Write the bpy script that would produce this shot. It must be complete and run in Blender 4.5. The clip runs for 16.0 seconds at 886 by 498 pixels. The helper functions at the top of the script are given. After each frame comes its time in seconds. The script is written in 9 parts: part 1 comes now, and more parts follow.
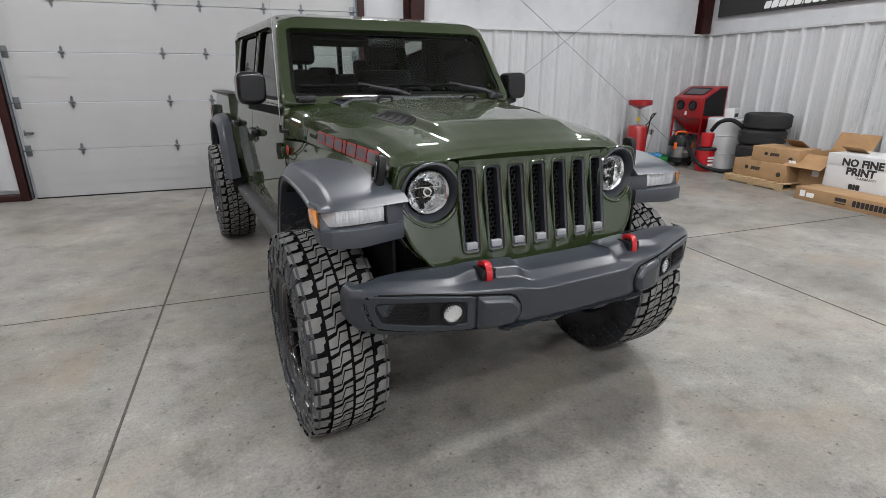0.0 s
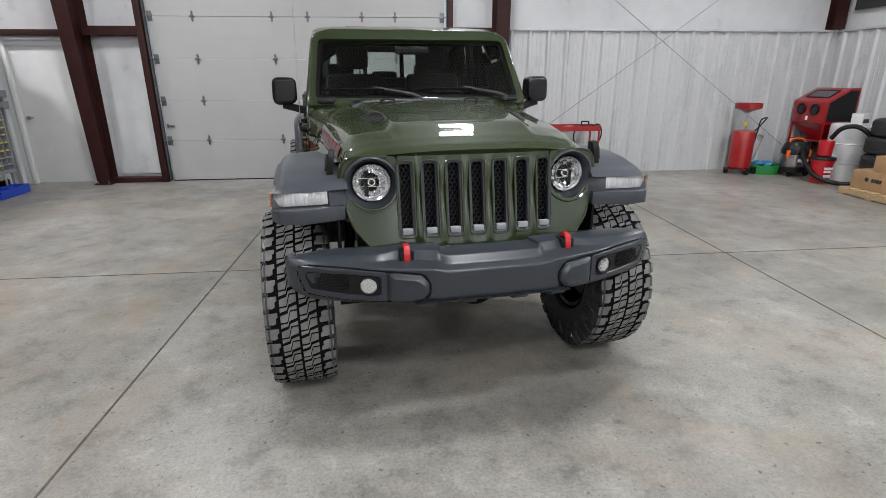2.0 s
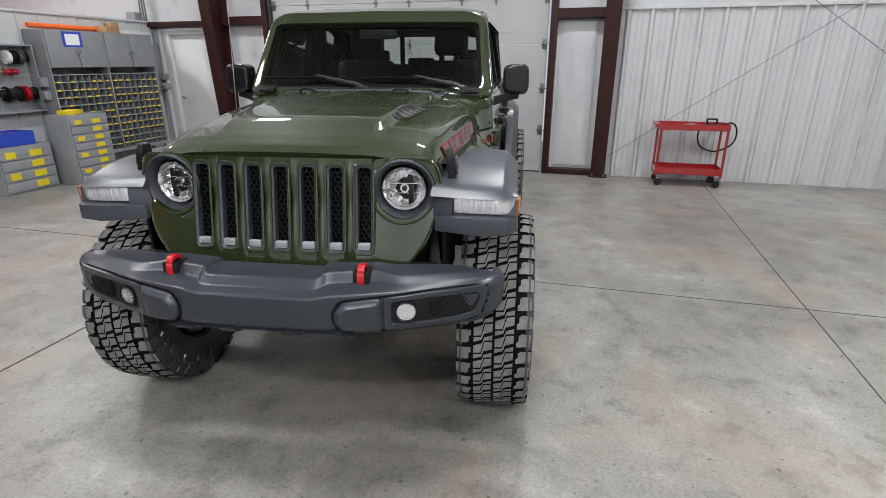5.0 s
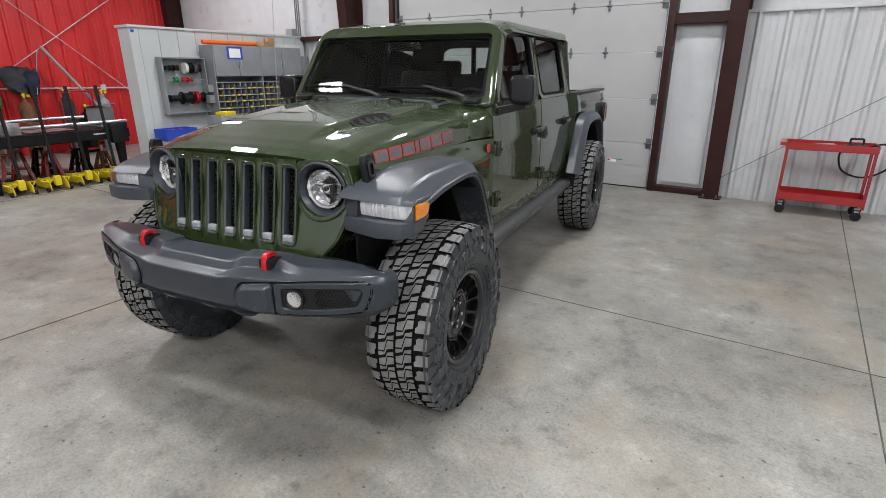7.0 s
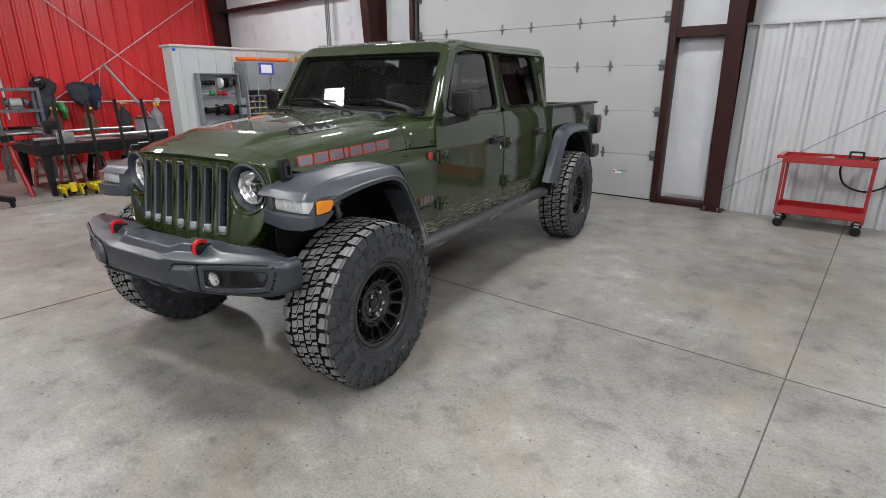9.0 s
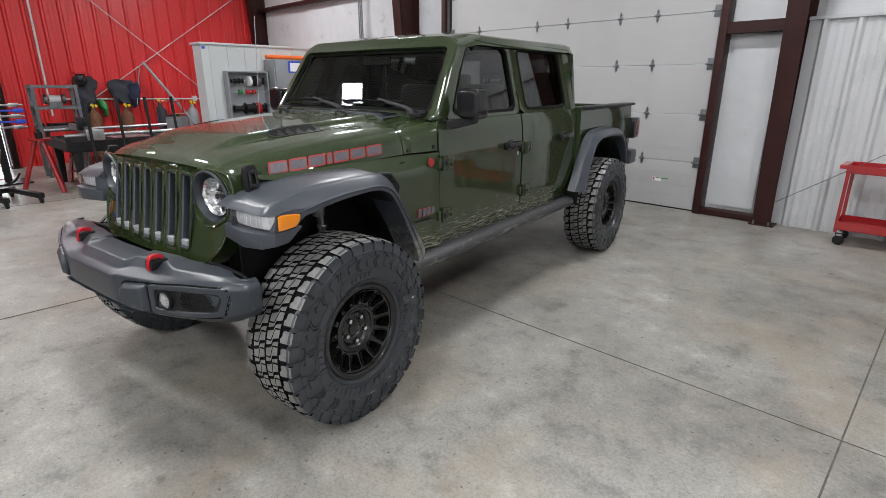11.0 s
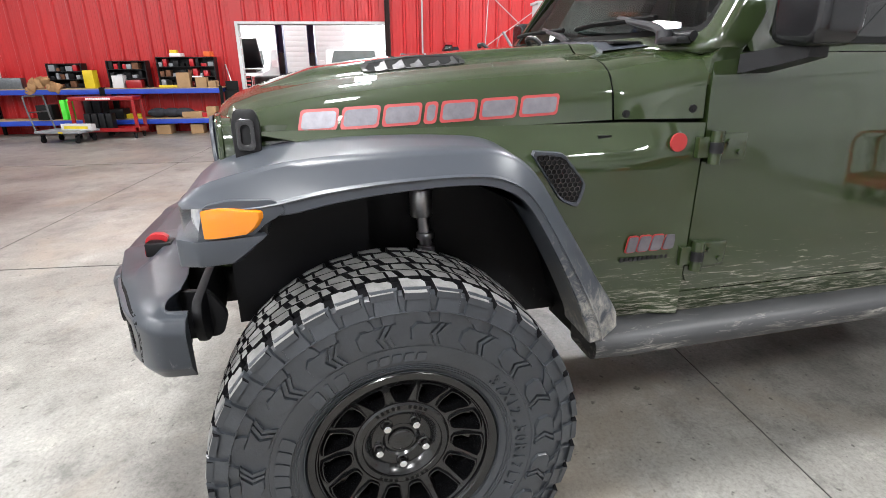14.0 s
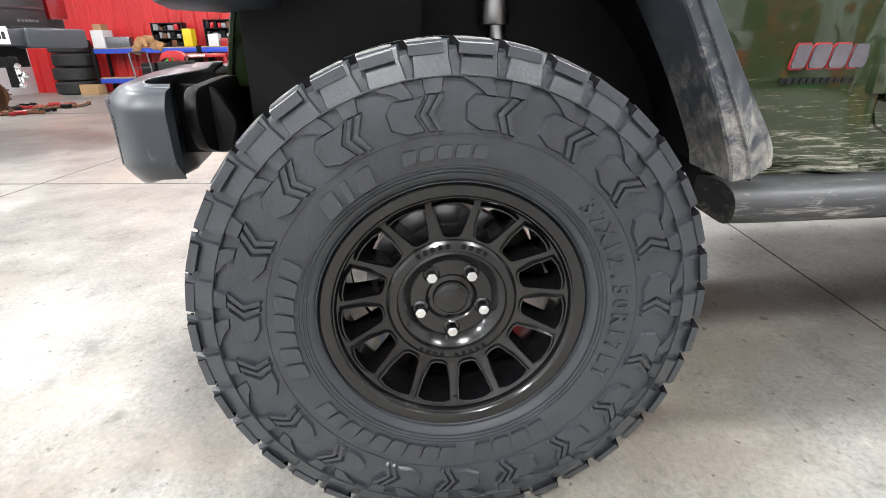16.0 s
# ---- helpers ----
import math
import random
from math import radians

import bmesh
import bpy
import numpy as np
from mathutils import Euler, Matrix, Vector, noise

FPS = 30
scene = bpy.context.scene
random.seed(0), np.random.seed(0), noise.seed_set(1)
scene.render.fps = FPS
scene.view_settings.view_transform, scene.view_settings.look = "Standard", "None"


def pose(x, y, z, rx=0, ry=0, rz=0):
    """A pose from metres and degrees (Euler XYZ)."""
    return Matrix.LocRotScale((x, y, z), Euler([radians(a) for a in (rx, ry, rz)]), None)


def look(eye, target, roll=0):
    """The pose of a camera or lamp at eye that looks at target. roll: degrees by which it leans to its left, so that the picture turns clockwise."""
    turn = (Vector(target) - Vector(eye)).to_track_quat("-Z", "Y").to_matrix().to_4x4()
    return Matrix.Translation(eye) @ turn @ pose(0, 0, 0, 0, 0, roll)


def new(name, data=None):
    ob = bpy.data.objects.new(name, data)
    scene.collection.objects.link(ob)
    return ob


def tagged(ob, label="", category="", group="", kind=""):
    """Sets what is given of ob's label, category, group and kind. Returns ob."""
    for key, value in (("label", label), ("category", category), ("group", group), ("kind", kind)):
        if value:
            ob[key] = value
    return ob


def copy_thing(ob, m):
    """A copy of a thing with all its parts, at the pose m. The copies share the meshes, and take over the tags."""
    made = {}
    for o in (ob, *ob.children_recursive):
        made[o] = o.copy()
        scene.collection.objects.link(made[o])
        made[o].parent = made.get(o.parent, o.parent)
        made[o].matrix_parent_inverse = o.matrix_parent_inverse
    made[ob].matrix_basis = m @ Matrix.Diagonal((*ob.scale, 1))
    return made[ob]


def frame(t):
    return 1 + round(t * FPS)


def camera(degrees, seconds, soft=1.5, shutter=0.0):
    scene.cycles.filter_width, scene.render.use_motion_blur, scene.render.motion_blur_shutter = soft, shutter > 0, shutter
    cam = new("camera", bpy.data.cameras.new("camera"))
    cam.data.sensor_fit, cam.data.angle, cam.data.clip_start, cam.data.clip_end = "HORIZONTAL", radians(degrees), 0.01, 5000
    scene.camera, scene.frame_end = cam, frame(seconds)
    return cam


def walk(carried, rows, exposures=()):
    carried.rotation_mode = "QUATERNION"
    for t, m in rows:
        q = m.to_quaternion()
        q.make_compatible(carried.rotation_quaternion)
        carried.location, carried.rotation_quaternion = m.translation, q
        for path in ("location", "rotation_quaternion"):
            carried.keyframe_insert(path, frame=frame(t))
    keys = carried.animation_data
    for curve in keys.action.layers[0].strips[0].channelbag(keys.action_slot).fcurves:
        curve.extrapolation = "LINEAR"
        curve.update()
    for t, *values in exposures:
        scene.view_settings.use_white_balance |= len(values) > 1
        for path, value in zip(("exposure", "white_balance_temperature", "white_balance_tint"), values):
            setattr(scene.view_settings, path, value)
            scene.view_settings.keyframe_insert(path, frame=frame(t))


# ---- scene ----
cam = camera(81.0, 16.0, 0.45)
PATH = [
    (0, (0.303, 0.296, 1.579), (0.951, 2.079, 0.946), 0.0),
    (0.5, (0.446, 0.049, 1.591), (0.948, 1.878, 0.958), -0.1),
    (1, (0.558, -0.121, 1.608), (0.952, 1.735, 0.973), -0.1),
    (1.5, (0.797, -0.188, 1.613), (1.099, 1.685, 0.979), -0.1),
    (2, (1.035, -0.168, 1.604), (1.221, 1.721, 0.972), -0.2),
    (2.5, (1.282, -0.022, 1.583), (1.399, 1.87, 0.945), -0.2),
    (3, (1.535, 0.078, 1.58), (1.598, 1.971, 0.94), -0.2),
    (3.5, (1.858, 0.079, 1.597), (1.82, 1.973, 0.954), -0.3),
    (4, (2.112, 0.188, 1.569), (1.946, 2.071, 0.914), -0.3),
    (4.2, (2.207, 0.258, 1.579), (1.987, 2.132, 0.916), -0.2),
    (6.3, (3.191, 0.596, 1.624), (2.308, 2.264, 0.964), -0.1),
    (6.5, (3.29, 0.638, 1.626), (2.372, 2.289, 0.969), -0.1),
    (7, (3.547, 0.777, 1.622), (2.509, 2.359, 0.974), -0.1),
    (7.5, (3.787, 0.782, 1.632), (2.685, 2.326, 0.996), -0.0),
    (8, (4.011, 0.778, 1.635), (2.867, 2.294, 1.007), 0.1),
    (8.2, (4.086, 0.808, 1.635), (2.932, 2.317, 1.012), 0.0),
    (10.3, (4.421, 1.152, 1.621), (3.127, 2.554, 1.021), -0.1),
    (10.5, (4.379, 1.203, 1.618), (3.075, 2.595, 1.014), 0.0),
    (11, (4.244, 1.399, 1.624), (2.921, 2.772, 1.019), -0.0),
    (11.5, (4.143, 1.643, 1.592), (2.799, 2.996, 0.989), -0.1),
    (12, (4.076, 1.929, 1.575), (2.605, 3.142, 0.973), -0.3),
    (12.5, (3.93, 2.134, 1.523), (2.28, 3.082, 0.907), -0.3),
    (13, (3.71, 2.352, 1.512), (1.956, 3.07, 0.875), -0.3),
    (13.5, (3.559, 2.595, 1.463), (1.741, 3.113, 0.811), -0.5),
    (14, (3.413, 2.769, 1.386), (1.539, 2.982, 0.719), -0.4),
    (14.5, (3.236, 2.83, 1.168), (1.37, 2.912, 0.453), -0.4),
    (15, (3.137, 2.861, 0.982), (1.272, 2.842, 0.261), -0.3),
    (15.5, (3.168, 2.863, 0.91), (1.302, 2.783, 0.195), -0.2),
    (16, (3.187, 2.813, 0.916), (1.327, 2.722, 0.186), -0.9),
]
walk(cam, [(t, look(eye, target, roll)) for t, eye, target, roll in PATH], [(0, 0.20), (1.5, 0.19), (3.5, 0.20), (7.0, 0.28), (10.5, 0.22), (11.5, 0.34), (12.5, 0.62), (13.5, 1.0), (14.5, 1.28), (15.2, 1.55), (16.0, 1.55)])

# ---- world and exposure ----
world = bpy.data.worlds.new("world")
scene.world = world
world.use_nodes = True
world.node_tree.nodes["Background"].inputs[0].default_value = (0.72, 0.8, 0.9, 1)
world.node_tree.nodes["Background"].inputs[1].default_value = 0.6
scene.view_settings.exposure = 0.0
LAMP_POWER = 86.0
LAMP_ROWS = {-6.1: (0.35, 0.35, 0.6, 1.35), -1.95: (0.65, 0.55, 0.75, 1.0), 2.15: (1.4, 1.6, 0.75, 0.9), 6.3: (1.3, 1.6, 1.5, 0.75)}


# ---- materials ----
def material(name, colour, rough=0.5, metal=0.0, coat=0.0, var=0.0, scale=8.0, bump=0.0, bscale=60.0, dark=None, streak=None, detail=6.0, rvar=0.0, **more):
    """A principled surface with two scales of colour variation, roughness variation and fine relief."""
    m = bpy.data.materials.new(name)
    m.use_nodes = True
    nt = m.node_tree
    b = nt.nodes["Principled BSDF"]
    b.inputs["Base Color"].default_value = (*colour, 1)
    b.inputs["Roughness"].default_value = rough
    b.inputs["Metallic"].default_value = metal
    b.inputs["Coat Weight"].default_value = coat
    b.inputs["Coat Roughness"].default_value = 0.03
    for key, value in more.items():
        b.inputs[key.replace("_", " ")].default_value = value
    if var or bump or rvar:
        tc = nt.nodes.new("ShaderNodeTexCoord")
        mp = nt.nodes.new("ShaderNodeMapping")
        nt.links.new(tc.outputs["Object"], mp.inputs[0])
        if streak:
            mp.inputs["Scale"].default_value = streak
    if var or rvar:
        n1 = nt.nodes.new("ShaderNodeTexNoise")
        n1.inputs["Scale"].default_value = scale
        n1.inputs["Detail"].default_value = detail
        n1.inputs["Roughness"].default_value = 0.65
        nt.links.new(mp.outputs[0], n1.inputs[0])
    if var:
        lo = dark or tuple(c * (1 - var) for c in colour)
        hi = tuple(min(1, c * (1 + var * 0.5)) for c in colour)
        ramp = nt.nodes.new("ShaderNodeValToRGB")
        ramp.color_ramp.elements[0].position, ramp.color_ramp.elements[1].position = 0.3, 0.7
        ramp.color_ramp.elements[0].color, ramp.color_ramp.elements[1].color = (*lo, 1), (*hi, 1)
        nt.links.new(n1.outputs[0], ramp.inputs[0])
        nt.links.new(ramp.outputs[0], b.inputs["Base Color"])
    if rvar:
        mr = nt.nodes.new("ShaderNodeMapRange")
        mr.inputs[3].default_value, mr.inputs[4].default_value = max(0.02, rough - rvar), min(1, rough + rvar)
        nt.links.new(n1.outputs[0], mr.inputs[0])
        nt.links.new(mr.outputs[0], b.inputs["Roughness"])
    if bump:
        n2 = nt.nodes.new("ShaderNodeTexNoise")
        n2.inputs["Scale"].default_value = bscale
        n2.inputs["Detail"].default_value = 4
        nt.links.new(mp.outputs[0], n2.inputs[0])
        bp = nt.nodes.new("ShaderNodeBump")
        bp.inputs["Strength"].default_value = bump
        bp.inputs["Distance"].default_value = 0.004
        nt.links.new(n2.outputs[0], bp.inputs["Height"])
        nt.links.new(bp.outputs[0], b.inputs["Normal"])
    return m


def concrete_floor():
    m = bpy.data.materials.new("sealed_concrete")
    m.use_nodes = True
    nt = m.node_tree
    N, Lk = nt.nodes.new, nt.links.new
    b = nt.nodes["Principled BSDF"]
    tc = N("ShaderNodeTexCoord")

    def noise_node(scale, detail, rough=0.6, distort=0.0):
        n = N("ShaderNodeTexNoise")
        n.inputs["Scale"].default_value, n.inputs["Detail"].default_value = scale, detail
        n.inputs["Roughness"].default_value, n.inputs["Distortion"].default_value = rough, distort
        Lk(tc.outputs["Object"], n.inputs[0])
        return n

    def ramp(src, stops):
        r = N("ShaderNodeValToRGB")
        e = r.color_ramp.elements
        while len(e) < len(stops):
            e.new(0.5)
        for el, (pos, c) in zip(e, stops):
            el.position, el.color = pos, (*c, 1)
        Lk(src, r.inputs[0])
        return r

    def mix(kind, fac, a, c):
        x = N("ShaderNodeMix")
        x.data_type, x.blend_type = "RGBA", kind
        if isinstance(fac, float):
            x.inputs[0].default_value = fac
        else:
            Lk(fac, x.inputs[0])
        Lk(a, x.inputs[6])
        Lk(c, x.inputs[7])
        return x.outputs[2]

    big = ramp(noise_node(0.6, 6, 0.62, 0.15).outputs[0], [(0.34, (0.160, 0.153, 0.142)), (0.5, (0.236, 0.228, 0.213)), (0.66, (0.300, 0.293, 0.279))])
    mid = ramp(noise_node(3.6, 12, 0.74, 0.08).outputs[0], [(0.36, (0.62, 0.612, 0.60)), (0.47, (0.93, 0.925, 0.905)), (0.57, (1.05, 1.04, 1.015)), (0.66, (1.34, 1.325, 1.285))])
    fine = ramp(noise_node(60, 8, 0.85).outputs[0], [(0.32, (0.55, 0.55, 0.55)), (0.5, (1.0, 1.0, 1.0)), (0.68, (1.30, 1.30, 1.30))])
    rust = ramp(noise_node(0.9, 6, 0.6, 0.8).outputs[0], [(0.50, (0, 0, 0)), (0.70, (1, 1, 1))])
    spots = ramp(noise_node(5.5, 3, 0.5).outputs[0], [(0.69, (1, 1, 1)), (0.77, (0.42, 0.41, 0.40))])
    specks = ramp(noise_node(26, 2, 0.5).outputs[0], [(0.675, (1, 1, 1)), (0.74, (0.35, 0.34, 0.33))])
    c = mix("MULTIPLY", 1.0, big.outputs[0], mid.outputs[0])
    c = mix("MULTIPLY", 1.0, c, fine.outputs[0])
    tan = N("ShaderNodeRGB")
    tan.outputs[0].default_value = (0.262, 0.212, 0.158, 1)
    x = N("ShaderNodeMath")
    x.operation = "MULTIPLY"
    x.inputs[1].default_value = 0.6
    Lk(rust.outputs[0], x.inputs[0])
    c = mix("MIX", x.outputs[0], c, tan.outputs[0])
    c = mix("MULTIPLY", 0.8, c, spots.outputs[0])
    c = mix("MULTIPLY", 0.9, c, specks.outputs[0])
    Lk(c, b.inputs["Base Color"])
    mr = N("ShaderNodeMapRange")
    mr.inputs[3].default_value, mr.inputs[4].default_value = 0.24, 0.5
    Lk(noise_node(2.2, 8, 0.7).outputs[0], mr.inputs[0])
    Lk(mr.outputs[0], b.inputs["Roughness"])
    bp = N("ShaderNodeBump")
    bp.inputs["Strength"].default_value, bp.inputs["Distance"].default_value = 0.22, 0.004
    Lk(noise_node(30, 6, 0.7).outputs[0], bp.inputs["Height"])
    Lk(bp.outputs[0], b.inputs["Normal"])
    b.inputs["Specular IOR Level"].default_value = 0.34
    return m


def dusty(name, colour, rough, dust, amount, zlo, zhi, coat=0.0, scale=14.0, streak=(1, 1, 1), metal=0.0, spec=0.5, rot=0.0, lo=0.66, hi=0.92):
    """Paint or plastic with pale road dirt splashed on it between two heights of the part's own space."""
    m = bpy.data.materials.new(name)
    m.use_nodes = True
    nt = m.node_tree
    N, Lk = nt.nodes.new, nt.links.new
    b = nt.nodes["Principled BSDF"]
    tc = N("ShaderNodeTexCoord")
    mp = N("ShaderNodeMapping")
    mp.inputs["Scale"].default_value = streak
    mp.inputs["Rotation"].default_value = (radians(rot), 0, 0)
    Lk(tc.outputs["Object"], mp.inputs[0])
    n = N("ShaderNodeTexNoise")
    n.inputs["Scale"].default_value, n.inputs["Detail"].default_value, n.inputs["Roughness"].default_value = scale, 9, 0.78
    n.inputs["Distortion"].default_value = 0.6
    Lk(mp.outputs[0], n.inputs[0])
    sep = N("ShaderNodeSeparateXYZ")
    Lk(tc.outputs["Object"], sep.inputs[0])
    mr = N("ShaderNodeMapRange")
    mr.inputs[1].default_value, mr.inputs[2].default_value = zlo, zhi
    mr.inputs[3].default_value, mr.inputs[4].default_value = amount, 0.0
    Lk(sep.outputs[2], mr.inputs[0])
    add = N("ShaderNodeMath")
    add.operation = "ADD"
    Lk(n.outputs[0], add.inputs[0])
    Lk(mr.outputs[0], add.inputs[1])
    r = N("ShaderNodeValToRGB")
    r.color_ramp.elements[0].position, r.color_ramp.elements[1].position = lo, hi
    Lk(add.outputs[0], r.inputs[0])
    mx = N("ShaderNodeMix")
    mx.data_type = "RGBA"
    mx.inputs[6].default_value, mx.inputs[7].default_value = (*colour, 1), (*dust, 1)
    Lk(r.outputs[0], mx.inputs[0])
    Lk(mx.outputs[2], b.inputs["Base Color"])
    rr = N("ShaderNodeMapRange")
    rr.inputs[3].default_value, rr.inputs[4].default_value = rough, 0.85
    Lk(r.outputs[0], rr.inputs[0])
    Lk(rr.outputs[0], b.inputs["Roughness"])
    cc = N("ShaderNodeMapRange")
    cc.inputs[3].default_value, cc.inputs[4].default_value = coat, 0.0
    Lk(r.outputs[0], cc.inputs[0])
    Lk(cc.outputs[0], b.inputs["Coat Weight"])
    b.inputs["Coat Roughness"].default_value = 0.03
    b.inputs["Coat IOR"].default_value = 1.72
    b.inputs["Specular IOR Level"].default_value = spec
    b.inputs["Metallic"].default_value = metal
    bp = N("ShaderNodeBump")
    bp.inputs["Strength"].default_value, bp.inputs["Distance"].default_value = 0.05, 0.002
    Lk(n.outputs[0], bp.inputs["Height"])
    Lk(bp.outputs[0], b.inputs["Normal"])
    return m


def glass(name, tint, rough=0.012, ior=1.5):
    """A thin pane: tinted see-through with a sharp surface reflection."""
    m = bpy.data.materials.new(name)
    m.use_nodes = True
    nt = m.node_tree
    nt.nodes.remove(nt.nodes["Principled BSDF"])
    tr, gl = nt.nodes.new("ShaderNodeBsdfTransparent"), nt.nodes.new("ShaderNodeBsdfGlossy")
    tr.inputs[0].default_value = (*tint, 1)
    gl.inputs["Roughness"].default_value = rough
    fr = nt.nodes.new("ShaderNodeFresnel")
    fr.inputs[0].default_value = ior
    mx = nt.nodes.new("ShaderNodeMixShader")
    nt.links.new(fr.outputs[0], mx.inputs[0])
    nt.links.new(tr.outputs[0], mx.inputs[1])
    nt.links.new(gl.outputs[0], mx.inputs[2])
    nt.links.new(mx.outputs[0], nt.nodes["Material Output"].inputs[0])
    return m


def glow(name, colour, strength):
    m = bpy.data.materials.new(name)
    m.use_nodes = True
    b = m.node_tree.nodes["Principled BSDF"]
    b.inputs["Base Color"].default_value = (0.9, 0.9, 0.9, 1)
    b.inputs["Emission Color"].default_value = (*colour, 1)
    b.inputs["Emission Strength"].default_value = strength
    return m


